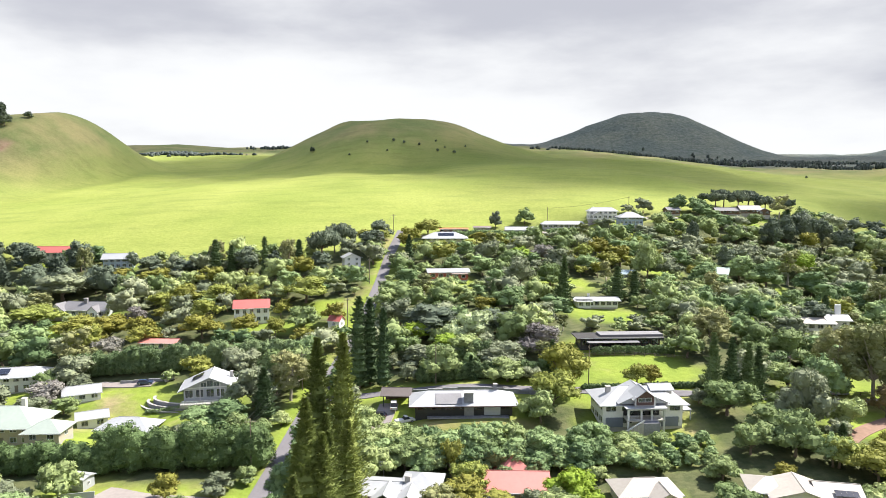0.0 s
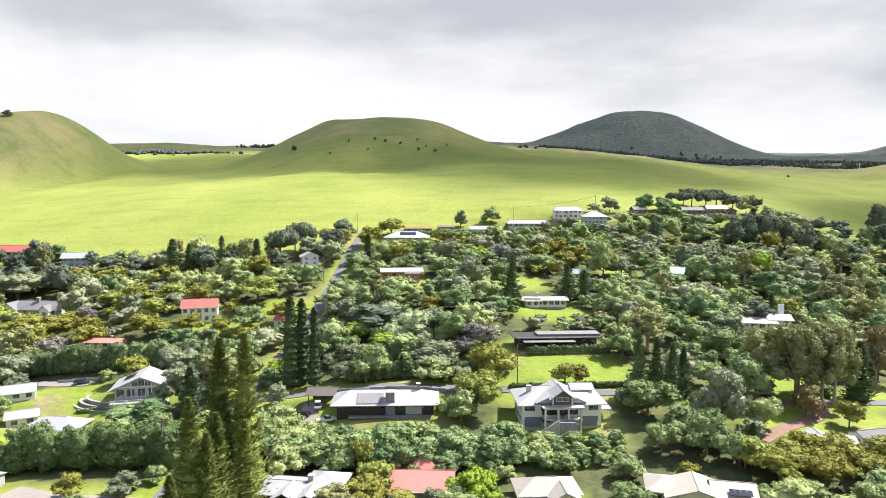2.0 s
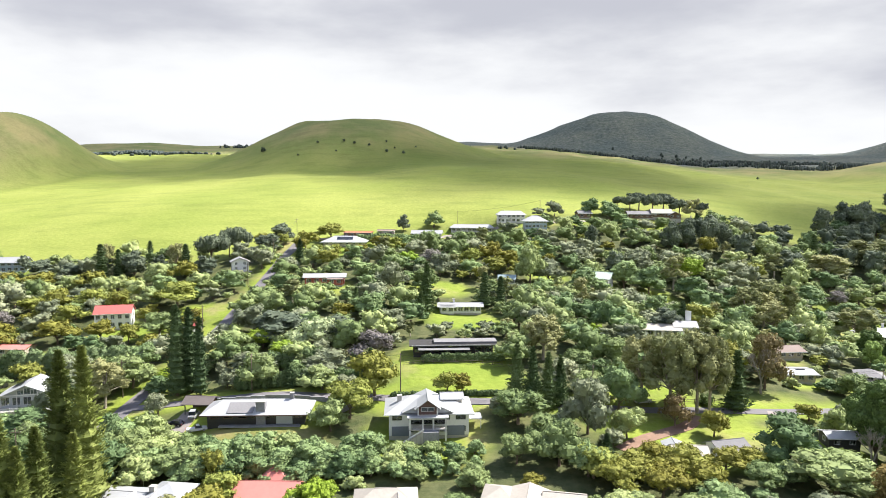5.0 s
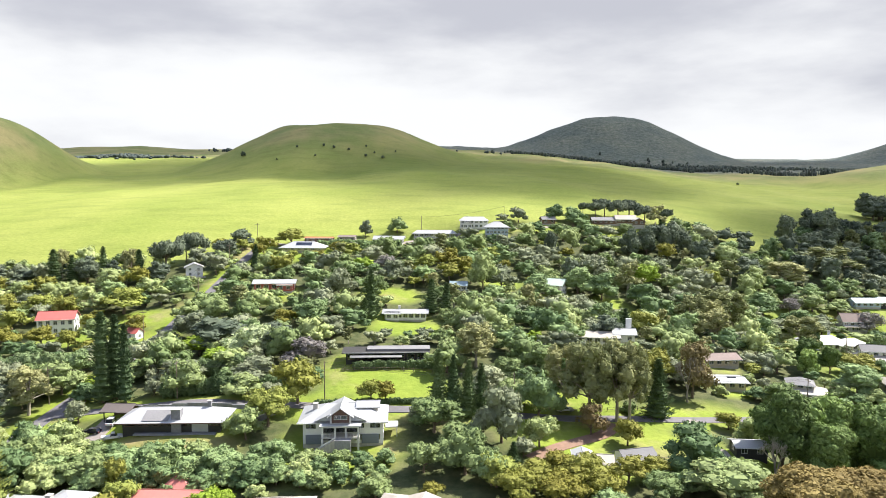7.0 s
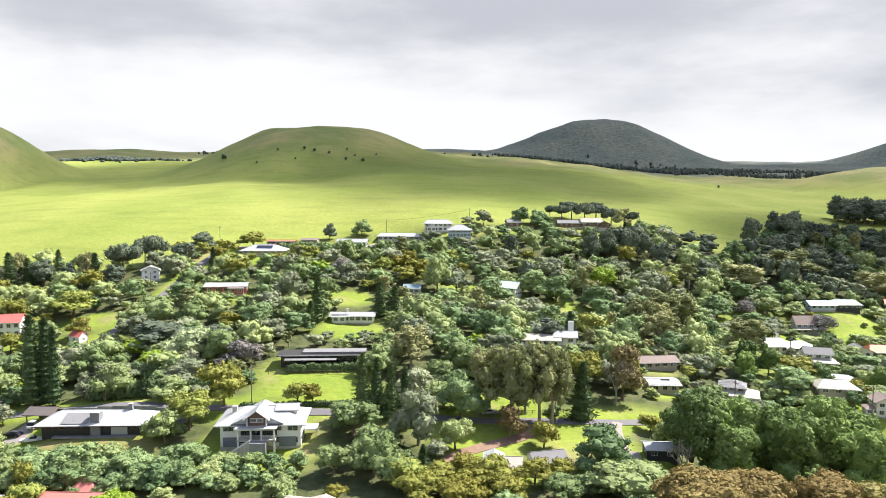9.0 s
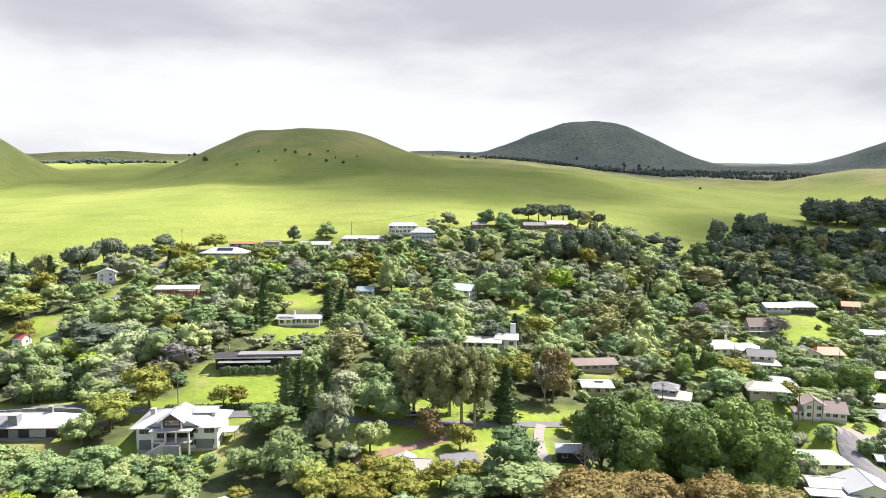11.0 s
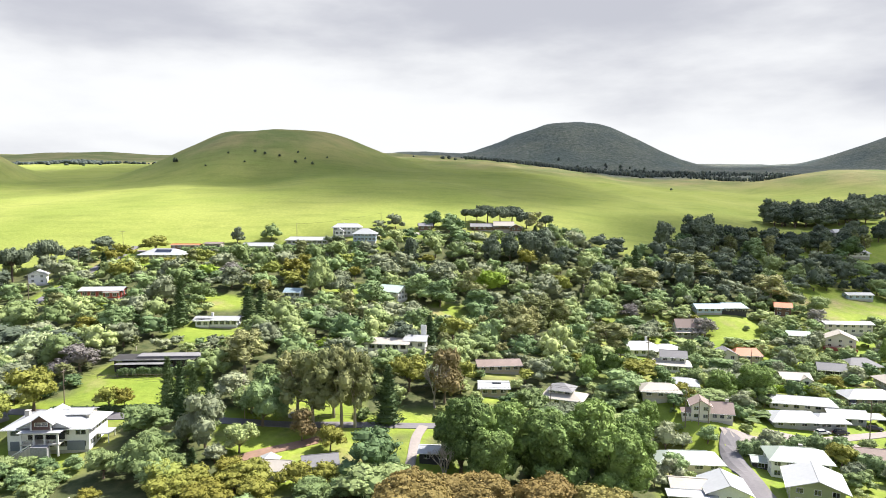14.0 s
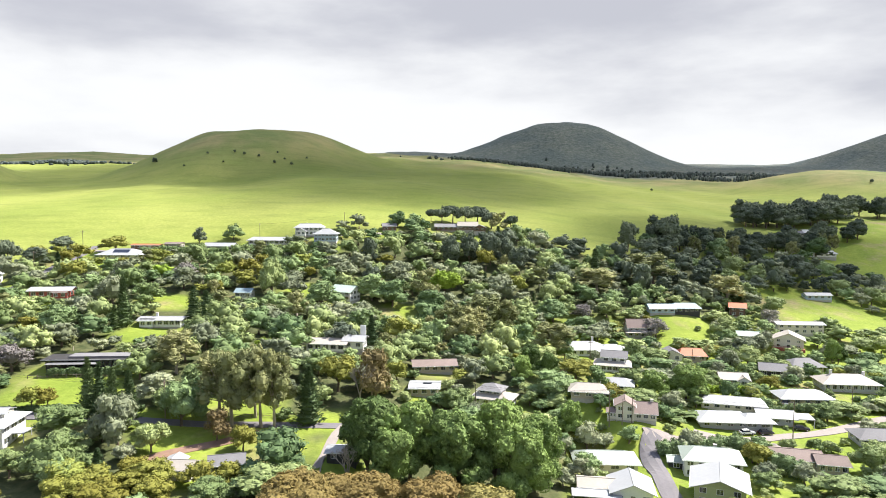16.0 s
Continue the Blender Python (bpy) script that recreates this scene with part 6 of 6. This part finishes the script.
for x, y, k in ((-168, 318, 15), (-72, 316, 15), (-107, 322, 14)):
    tree("gum", x, y, k, 1.0)
for x, y, k in ((-27, 150, 8), (-24, 156, 9), (-20, 152, 8), (-23, 144, 9), (-28, 140, 8), (-17, 147, 7), (-19, 160, 7.5)):
    tree("deep" if k > 8.5 else "round", x, y, k, 1.1)

# ---- hedges ----
hedge(-6, 188, 28, 190, 4.6, 3.0, HEDGE_GREEN, 11, "long clipped green hedge beside the lane")
hedge(-5, 203, 14, 205, 5.5, 3.6, HEDGE_GREEN, 12, "clipped green hedge in the garden")
hedge(46, 204, 70, 206, 2.6, 2.0, HEDGE_GREEN, 13, "low clipped hedge before the dark house")
hedge(38, 180.5, 84, 182, 1.6, 1.4, HEDGE_GREEN, 14, "low trimmed hedge along the lawn")
hedge(-118, 212.5, -84, 212.5, 8.2, 4.6, HEDGE_GREEN, 31, "tall clipped row of garden trees behind the lawn", "tree_row")
hedge(-84, 212.5, -48, 212, 8.0, 4.6, HEDGE_GREEN, 32, "tall clipped row of garden trees behind the house", "tree_row")
hedge(-108, 145.5, -74, 145, 6.4, 6.0, LEAF_ROW_SHADED, 33, "high dense tree hedge with shaded front", "tree_row")
hedge(-74, 145, -41, 145.5, 9.4, 6.5, LEAF_ROW_SHADED, 34, "very high dense tree hedge with shaded front", "tree_row")
stand("deep", (-31, 128, 9, 8), (-30, 140, 9, 8), (-30.5, 118, 8, 7), (-31, 150, 9, 8), (-29, 160, 8, 7))
for row in range(3):
    for i in range(35):
        x = -104 + 4.8 * i + tree_rng.uniform(-1.2, 1.2)
        top = float(np.interp(x, [-12, 10, 30, 42, 62], [7.0, 7.0, 6.6, 4.8, 3.8]))
        if x > -14:
            tree(tree_rng.choice(("deep", "round", "deep", "deep")), x, 142.5 + 3.8 * row + tree_rng.uniform(-1.5, 1.5), (top - 0.8 + 0.4 * row) * tree_rng.uniform(0.85, 1.1), 1.3)
hedge(272, 209, 300, 213, 2.6, 2.4, HEDGE_GREEN, 19, "thick clipped hedge before the tan house")
hedge(303, 210, 318, 222, 2.6, 2.4, HEDGE_GREEN, 20, "thick clipped hedge at the lane corner")
hedge(229, 174, 250, 178, 4.0, 5.0, HEDGE_GREEN, 21, "dense hedge around the mint-roofed house")
hedge(250, 178, 258, 160, 4.2, 4.5, HEDGE_GREEN, 22, "dense hedge down the garden side")
hedge(8, 366, 50, 378, 4.0, 3.0, LEAF_DEEP, 23, "dark clipped hedge below the upper houses")
hedge(262, 226, 300, 228, 2.4, 2.2, LEAF_LIME, 24, "bright green hedge between gardens")

# ---- the leafy neighbourhood ----
fill = random.Random(2024)
OPEN = [(cx, cy, rx, ry, ground_z(cx, cy)) for cx, cy, rx, ry in CLEAR]
SITE_Z = {(sx, sy): sz for sx, sy, sz, sr in SITES.values()}
tries = 15000
tx = np.array([fill.uniform(-250, 440) for _ in range(tries)])
ty = np.array([fill.uniform(84, 440) for _ in range(tries)])
reach = np.array([2.5 + 5.0 * fill.random() ** 1.5 for _ in range(tries)])
lim = 0.62 * ty + 34
okay = (-lim < tx) & (tx < 165 + lim) & (ty < pasture_edge(tx) - 3) & (road_distance(tx, ty) > 0.38 * reach + 0.9)
order = sorted(np.nonzero(okay)[0], key=lambda i: -reach[i])
tz = heights(tx, ty)
grain = 0.9 * waves(tx, ty, 46, 21) + 0.6 * waves(tx, ty, 120, 22)
taken = np.zeros((len(STAND) + tries, 3))
taken[:len(STAND)] = STAND
full = len(STAND)
chosen = []
for i in order:
    x, y, here, r = float(tx[i]), float(ty[i]), float(tz[i]), float(reach[i])
    open_town = x > 195 and y < 330 and x + 0.4 * (330 - y) > 235
    dice, tint, size = fill.random(), fill.random(), fill.random()
    if open_town and dice > 0.62:
        continue
    if any(((x - cx) / (rx + 0.7 * r)) ** 2 + ((y - cy) / (ry + 0.7 * r)) ** 2 < 1 for cx, cy, rx, ry in CLEAR):
        continue
    if (139 < y < 159 and -106 < x < 66) or (96 < y < 134 and -36 < x < -8) or (205 < y < 220 and -114 < x < -50):
        continue
    low, hit = 99.0, False
    for hx, hy, hr in FOOT:
        ddx, ddy = (x - hx) / (hr * 0.85 + 0.55 * r), y - hy
        if abs(ddx) < 1.0 and -0.65 * hr - 0.6 * r < ddy < 0.65 * hr + 0.7 * r:
            hit = True
            break
        if abs(ddx) < 1.0 and -42 < ddy < 0:
            base_z = SITE_Z[hx, hy] + 0.6
            low = min(low, base_z + (66 - base_z) * -ddy / (hy + 4) - here)
    if hit:
        continue
    for cx, cy, rx, ry, cz in OPEN:
        if abs(x - cx) < rx + 0.4 * r and -38 < y - cy < -ry:
            low = min(low, cz + (66 - cz) * (cy - y) / (cy + 4) - here)
    if low < 1.4:
        continue
    tall = r * (1.15 + 0.6 * size)
    if open_town:
        tall = min(tall, 2.6 + 6 * size)
    if y < 144:
        low = min(low, 6.5 if y < 135 else 5.0)
    if tall > low:
        tall = low
        r = min(r, 0.7 * low + 0.5)
    near = taken[:full]
    if np.any(np.hypot(near[:, 0] - x, near[:, 1] - y) < 0.68 * (near[:, 2] + r)):
        continue
    taken[full] = x, y, r
    full += 1
    chosen.append((y, x, r, tall, dice, min(max(0.5 + 0.26 * float(grain[i]) + 0.5 * (tint - 0.5), 0.0), 1.0), tint, size, open_town))
chosen.sort()
tally = {}
for y, x, r, k, dice, tint, odd, size, open_town in chosen:
    zone_gold = (-75 < x < 40 and 330 < y < 362) or (-130 < x < -40 and 225 < y < 262) or (60 < x < 120 and 300 < y < 350)
    zone_dark = (x > 255 and y > 340) or (172 < x < 255 and 372 < y < 412) or (x < -140 and y > 292)
    if tint < (0.55 if zone_gold else 0.16):
        kind = "gold"
    elif tint < 0.50:
        kind = "round"
    elif tint < 0.66:
        kind = "grey"
    elif tint < 0.90:
        kind = "deep"
    else:
        kind = "lime" if size < 0.4 else "deep"
    if odd > 0.93 and not open_town:
        kind = "gum" if dice < 0.5 else "fir" if dice < 0.62 else "grey"
        k, r = (k * 1.35, r * 0.95) if kind == "gum" else (k * 1.3, r * 0.6) if kind == "fir" else (k, r)
    if zone_dark and dice < 0.5 and kind != "fir":
        kind, k = "dark", k * 1.2
    if k < 3.2:
        kind = "shrub"
    tally[kind] = tally.get(kind, 0) + 1
    wide = 2 * r * HIGH[kind] / (k * ACROSS.get(kind, 9.5))
    if y < 215 and tally[kind] <= 150 or kind == "shrub" or (open_town and tally[kind] <= 260):
        tree(kind, x, y, k, wide)
    else:
        far_tree(kind, x, y, k, wide)
for kind, wood in WOODS.items():
    wood.done("woodland", "far garden trees: " + WORDS[kind][1] + "s")

# ---- hills: scattered bushes and far woods ----
for x, y, k in ((-55, 768, 4), (-43, 763, 4), (-26, 760, 3.5), (-6, 746, 4), (12, 748, 4), (-84, 764, 3), (-147, 775, 7), (-8, 772, 3), (2, 760, 2.5), (-60, 742, 2.5), (-100, 735, 2.5), (25, 770, 3), (430, 812, 3.5), (700, 815, 5), (735, 830, 5), (760, 835, 6)):
    tree("dark", x, y, k)
wild = np.random.RandomState(31)
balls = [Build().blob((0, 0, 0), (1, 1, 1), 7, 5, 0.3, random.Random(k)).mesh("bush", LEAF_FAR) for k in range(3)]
far_wood = Wood()


def copse(cx, cy, rx, ry, count, low, high, slim=0.5):
    """A clump of far trees, thick in the middle and ragged at the ends."""
    for _ in range(count):
        x, y = cx + rx * wild.normal() * 0.45, cy + ry * wild.normal() * 0.45
        r = wild.uniform(low, high)
        far_wood.add(balls[wild.randint(3)], pose(x, y, ground_z(x, y) + r * 0.7) @ Matrix.Diagonal((r * slim, r * slim, r, 1)), wild.random_sample())


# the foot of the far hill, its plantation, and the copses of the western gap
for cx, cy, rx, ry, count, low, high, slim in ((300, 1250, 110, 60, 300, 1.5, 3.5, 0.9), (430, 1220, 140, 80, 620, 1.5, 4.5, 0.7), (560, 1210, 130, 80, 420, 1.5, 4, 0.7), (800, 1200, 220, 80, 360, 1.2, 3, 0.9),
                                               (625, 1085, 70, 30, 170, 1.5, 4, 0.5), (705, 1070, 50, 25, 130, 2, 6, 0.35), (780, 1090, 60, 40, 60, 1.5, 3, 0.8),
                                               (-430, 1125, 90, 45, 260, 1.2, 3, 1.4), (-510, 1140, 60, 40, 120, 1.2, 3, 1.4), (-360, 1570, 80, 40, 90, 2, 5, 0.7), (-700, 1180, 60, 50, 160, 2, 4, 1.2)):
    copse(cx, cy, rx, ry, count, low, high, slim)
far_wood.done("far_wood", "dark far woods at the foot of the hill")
stand("dark", (-428, 668, 22, 18), (-436, 671, 25, 20), (-431, 660, 18, 16), (-446, 668, 22, 20), (-422, 664, 14, 12), (-415, 691, 7, 9))

# ---- planting round the eastern houses ----
for hx, hy, hr in list(FOOT):
    if hx > 190 and hy < 335:
        for i in range(9):
            a = fill.uniform(0, 6.283)
            x, y = hx + hr * fill.uniform(0.95, 1.3) * math.cos(a), hy + hr * fill.uniform(0.8, 1.15) * math.sin(a)
            if float(road_distance(np.array([x]), np.array([y]))[0]) < 1.2 or any(abs(x - ox) < 0.62 * orr and abs(y - oy) < 0.55 * orr for ox, oy, orr in FOOT):
                continue
            if math.sin(a) < 0.1:
                tree("shrub", x, y, fill.uniform(1.2, 2.4), 1.2)
            else:
                tree(fill.choice(("deep", "round", "grey", "deep", "gold")), x, y, fill.uniform(3.5, 6.5), 1.15)


# ---- vehicles ----
def car(x, y, turn, paint, label, name="car", long=4.5, high=1.45, pickup=False):
    root = thing(name, label, "vehicle", pose(x, y, ground_z(x, y) + 0.24, 0, 0, turn), "parked vehicles")
    L, W = long / 2, 0.9
    b = Build()
    outline = [(-L, 0.35), (-L, 0.75), (-L + 0.1, 0.9), (L - 1.3, 0.92), (L - 0.1, 0.78), (L, 0.6), (L, 0.35)]
    k = len(outline)
    for s in (-1, 1):
        b.v += [(px, s * W * (0.97 if pz > 0.7 else 1), pz) for px, pz in outline]
    b.f += [tuple(range(k)), tuple(reversed(range(k, 2 * k)))] + [(i, k + i, k + (i + 1) % k, (i + 1) % k) for i in range(k)]
    part("body", b, paint, root)
    c0, c1 = (-0.4, L - 1.2) if pickup else (-L + 0.35, L - 1.25)
    cab = Build()
    lo, hi = [(c0, -0.86), (c1, -0.86), (c1, 0.86), (c0, 0.86)], [(c0 + 0.35, -0.7), (c1 - 0.65, -0.7), (c1 - 0.65, 0.7), (c0 + 0.35, 0.7)]
    cab.v += [(*p, 0.9) for p in lo] + [(*p, high - 0.05) for p in hi]
    cab.f += [(0, 1, 5, 4), (1, 2, 6, 5), (2, 3, 7, 6), (3, 0, 4, 7), (3, 2, 1, 0), (4, 5, 6, 7)]
    part("cabin", cab, SOLAR, root, "dark tinted windows")
    part("roof", Build().box(c0 + 0.3, -0.72, high - 0.06, c1 - 0.6, 0.72, high), paint, root)
    for sx in (-L + 0.8, L - 0.85):
        for sy in (-0.82, 0.82):
            w = part("wheel", shared(("wheel",), lambda: Build().tube([(0, -0.11, 0), (0, 0.11, 0)], 0.33, 0.33, 14), RUBBER), RUBBER, root, at=pose(sx, sy, 0.33))
            part("rim", shared(("rim",), lambda: Build().tube([(0, -0.13, 0), (0, 0.13, 0)], 0.2, 0.2, 10), METAL), METAL, w)
    for sy in (-0.65, 0.65):
        part("tail_lamp", shared(("tail_lamp",), lambda: Build().box(-0.03, -0.16, -0.07, 0.03, 0.16, 0.07), LAMP_RED), LAMP_RED, root, at=pose(-L - 0.01, sy, 0.7))
        part("headlight", shared(("headlight",), lambda: Build().box(-0.03, -0.18, -0.06, 0.03, 0.18, 0.06), METAL), METAL, root, at=pose(L - 0.02, sy, 0.66))
    return root


car(-16.5, 167.5, 170, CAR_BLACK, "black car parked on the concrete driveway", long=4.6)
car(-12.6, 170.0, 95, CAR_SILVER, "silver van parked before the carport", "van", 4.6, 1.9)
car(-9.4, 163.0, 25, CAR_WHITE, "white pickup truck parked on the lawn edge", "pickup_truck", 5.0, 1.6, True)
car(9.2, 131.0, 88, CAR_WHITE, "white car parked beside the pink-roofed house")
car(259.5, 190.5, 6, CAR_WHITE, "white car parked before the long house")
car(265.3, 190.8, 4, CAR_BLACK, "black car parked before the long house")
car(279.0, 196.0, -20, CAR_BLACK, "black car parked by the white carport")
car(262.5, 200.5, 60, CAR_SILVER, "silver car parked between the houses")
car(200.0, 212.0, 30, CAR_WHITE, "white car parked in the grass")
car(-90.5, 203.0, 10, CAR_BLUE, "dark blue car parked on the terrace drive")
car(284.5, 217.0, 70, CAR_WHITE, "white van parked beside the hipped house", "van", 4.8, 2.0)
car(106.0, 178.5, 8, CAR_SILVER, "silver car parked under the gum trees")

# ---- poles and wires ----
POLES = {}


def utility_pole(key, x, y, high=10.5, turn=0.0):
    z = ground_z(x, y)
    root = thing("utility_pole", "weathered wooden utility pole with crossarm", "pole", pose(x, y, z, 0, 0, turn), "utility poles")
    part("post", Build().tube([(0, 0, -0.6), (0, 0, high)], 0.16, 0.11, 8), WOOD, root)
    part("crossarm", Build().box(-1.2, -0.06, high - 0.9, 1.2, 0.06, high - 0.76), WOOD, root)
    for px in (-1.1, -0.4, 0.4, 1.1):
        part("insulator", Build().tube([(px, 0, high - 0.76), (px, 0, high - 0.56)], 0.05, 0.04, 6), METAL, root)
    POLES[key] = (x, y, z + high - 0.58, turn)


def wires(a, c):
    (ax, ay, az, at), (cx, cy, cz, ct) = POLES[a], POLES[c]
    for off in (-1.1, 0.4, 1.1):
        p = Vector((ax + off * math.cos(radians(at)), ay + off * math.sin(radians(at)), az))
        q = Vector((cx + off * math.cos(radians(ct)), cy + off * math.sin(radians(ct)), cz))
        path = [p.lerp(q, i / 12) - Vector((0, 0, 4 * 0.025 * (q - p).length * (i / 12) * (1 - i / 12))) for i in range(13)]
        tagged(new("cable", Build().tube(path, 0.022, 0.022, 4).mesh("cable", WIRE)), "thin black overhead cable between poles", "cable", "overhead cables")


for key, x, y, high, turn in (("s1", -41.5, 143, 12, 5), ("s2", -40, 190, 11, 5), ("s3", -34, 240, 11, 4), ("s4", -31.5, 290, 11, 2), ("s5", -30, 330, 11, 2), ("s6", -27, 372, 11, 2),
                              ("c1", -2, 186.5, 11, 90), ("c2", 40, 183.5, 11, 90), ("c3", 92, 177.5, 11, 90), ("c4", 132, 180.5, 11, 90), ("c5", 178, 189, 11, 95), ("c6", 217, 187, 11, 90),
                              ("c7", 271, 186.2, 12, 100), ("c8", 300, 205, 11, 120), ("u1", 62, 405, 10, 90), ("u2", 112, 412, 10, 90), ("e1", 226, 250, 10, 30), ("e2", 264, 246, 10, 60)):
    utility_pole(key, x, y, high, turn)
for a, c in (("s1", "s2"), ("s2", "s3"), ("s3", "s4"), ("s4", "s5"), ("s5", "s6"), ("s2", "c1"), ("c1", "c2"), ("c2", "c3"), ("c3", "c4"), ("c4", "c5"), ("c5", "c6"), ("c6", "c7"), ("c7", "c8"), ("u1", "u2")):
    wires(a, c)
for x, y in ((220.5, 186), (223.5, 186.5)):
    root = thing("wooden_post", "bare dark wooden post beside the lane", "post", pose(x, y, ground_z(x, y)))
    part("post", Build().tube([(0, 0, -0.5), (0.1, 0, 7.5)], 0.15, 0.10, 8), WOOD, root)


# ---- garden walls, terraces, fences ----
def wall_run(name, pts, high, thick, mat, label, category="wall", level=None, coping=False):
    root = thing(name, label, category, pose(pts[0][0], pts[0][1], ground_z(*pts[0])))
    z0 = ground_z(*pts[0])
    for (ax, ay), (bx, by) in zip(pts, pts[1:]):
        n = max(1, int(math.hypot(bx - ax, by - ay) / 4))
        for i in range(n):
            px0, py0 = ax + (bx - ax) * i / n, ay + (by - ay) * i / n
            px1, py1 = ax + (bx - ax) * (i + 1) / n, ay + (by - ay) * (i + 1) / n
            ln, an = math.hypot(px1 - px0, py1 - py0), math.degrees(math.atan2(py1 - py0, px1 - px0))
            z = (ground_z((px0 + px1) / 2, (py0 + py1) / 2) if level is None else level) - z0
            part("segment", Build().box(0, -thick / 2, -0.8 if level is None else -2.5, ln + 0.1, thick / 2, high), mat, root, at=pose(px0 - pts[0][0], py0 - pts[0][1], z, 0, 0, an))
            if coping:
                part("coping", Build().box(-0.02, -thick / 2 - 0.12, high, ln + 0.14, thick / 2 + 0.12, high + 0.14), CONCRETE, root, "pale stone coping", pose(px0 - pts[0][0], py0 - pts[0][1], z, 0, 0, an))
    return root


def arc(cx, cy, r, a0, a1, n=9, ry=1.0):
    return [(cx + r * math.cos(radians(a0 + (a1 - a0) * i / n)), cy + ry * r * math.sin(radians(a0 + (a1 - a0) * i / n))) for i in range(n + 1)]


for r, top in ((16.4, 3.9), (18.2, 2.95), (20.0, 2.0)):
    wall_run("terrace_wall", arc(-66, 191, r, 178, 282, 14, 0.46), 0.6, 0.45, STONE, "curved dark stone terrace wall with pale coping", level=top - 0.6, coping=True)
hedge(-82, 184.5, -56, 182, 1.0, 1.2, HEDGE_GREEN, 41, "low clipped hedge on top of the terrace")
wall_run("garden_wall", [(-99, 205), (-86, 205)], 0.9, 0.4, STONE, "low stone wall beside the drive")
wall_run("garden_wall", [(-86, 206), (-84.5, 204), (-83, 206)], 1.8, 0.5, CONCRETE, "curved pale gateway wall")
wall_run("garden_wall", [(-12, 178.5), (28, 177)], 1.1, 0.35, STONE, "low dark stone wall behind the long house")
wall_run("garden_wall", [(24, 170), (29, 176)], 1.3, 0.5, STONE, "low stone wall with pillar by the drive")
wall_run("board_fence", [(200, 238), (216, 236)], 1.3, 0.12, WOOD, "weathered board fence between gardens", "fence")
wall_run("board_fence", [(-76, 130.5), (-70, 132)], 1.6, 0.12, WALL_GREY, "grey board fence beside the shed", "fence")


def rail_fence(pts, label):
    root = thing("rail_fence", label, "fence", pose(pts[0][0], pts[0][1], ground_z(*pts[0])))
    z0 = ground_z(*pts[0])
    for (ax, ay), (bx, by) in zip(pts, pts[1:]):
        n = max(1, int(math.hypot(bx - ax, by - ay) / 3))
        spot = [(ax + (bx - ax) * i / n - pts[0][0], ay + (by - ay) * i / n - pts[0][1], ground_z(ax + (bx - ax) * i / n, ay + (by - ay) * i / n) - z0) for i in range(n + 1)]
        for q in spot:
            part("post", Build().box(q[0] - 0.07, q[1] - 0.07, q[2] - 0.5, q[0] + 0.07, q[1] + 0.07, q[2] + 1.15), WOOD, root)
        for p, q in zip(spot, spot[1:]):
            for up in (0.45, 0.95):
                part("rail", Build().tube([(p[0], p[1], p[2] + up), (q[0], q[1], q[2] + up)], 0.05, 0.05, 4), WOOD, root)


rail_fence([(92, 181), (112, 179), (130, 183)], "brown wooden rail fence along the lane")
rail_fence([(40, 203), (70, 203)], "brown wooden rail fence on the lawn")
rail_fence([(-150, 339), (-100, 339), (-60, 338)], "wire and post fence at the pasture edge")
rail_fence([(120, 152), (130, 153)], "brown wooden rail fence beside the lawn")

# the goal hoop behind the low dark house
hx, hy = -12.5, 139.5
root = thing("basketball_hoop", "basketball hoop with white backboard on a post", "hoop", pose(hx, hy, ground_z(hx, hy)))
part("post", Build().tube([(0, 0, -0.4), (0, 0, 3.2)], 0.07, 0.06, 8), METAL, root)
part("backboard", Build().box(-0.9, -0.35, 2.8, 0.9, -0.30, 3.9), TRIM, root)
part("rim", Build().tube([(0.23 * math.cos(0.52 * i), -0.62 + 0.23 * math.sin(0.52 * i), 3.05) for i in range(13)], 0.02, 0.02, 5), ROOF_ORANGE, root)
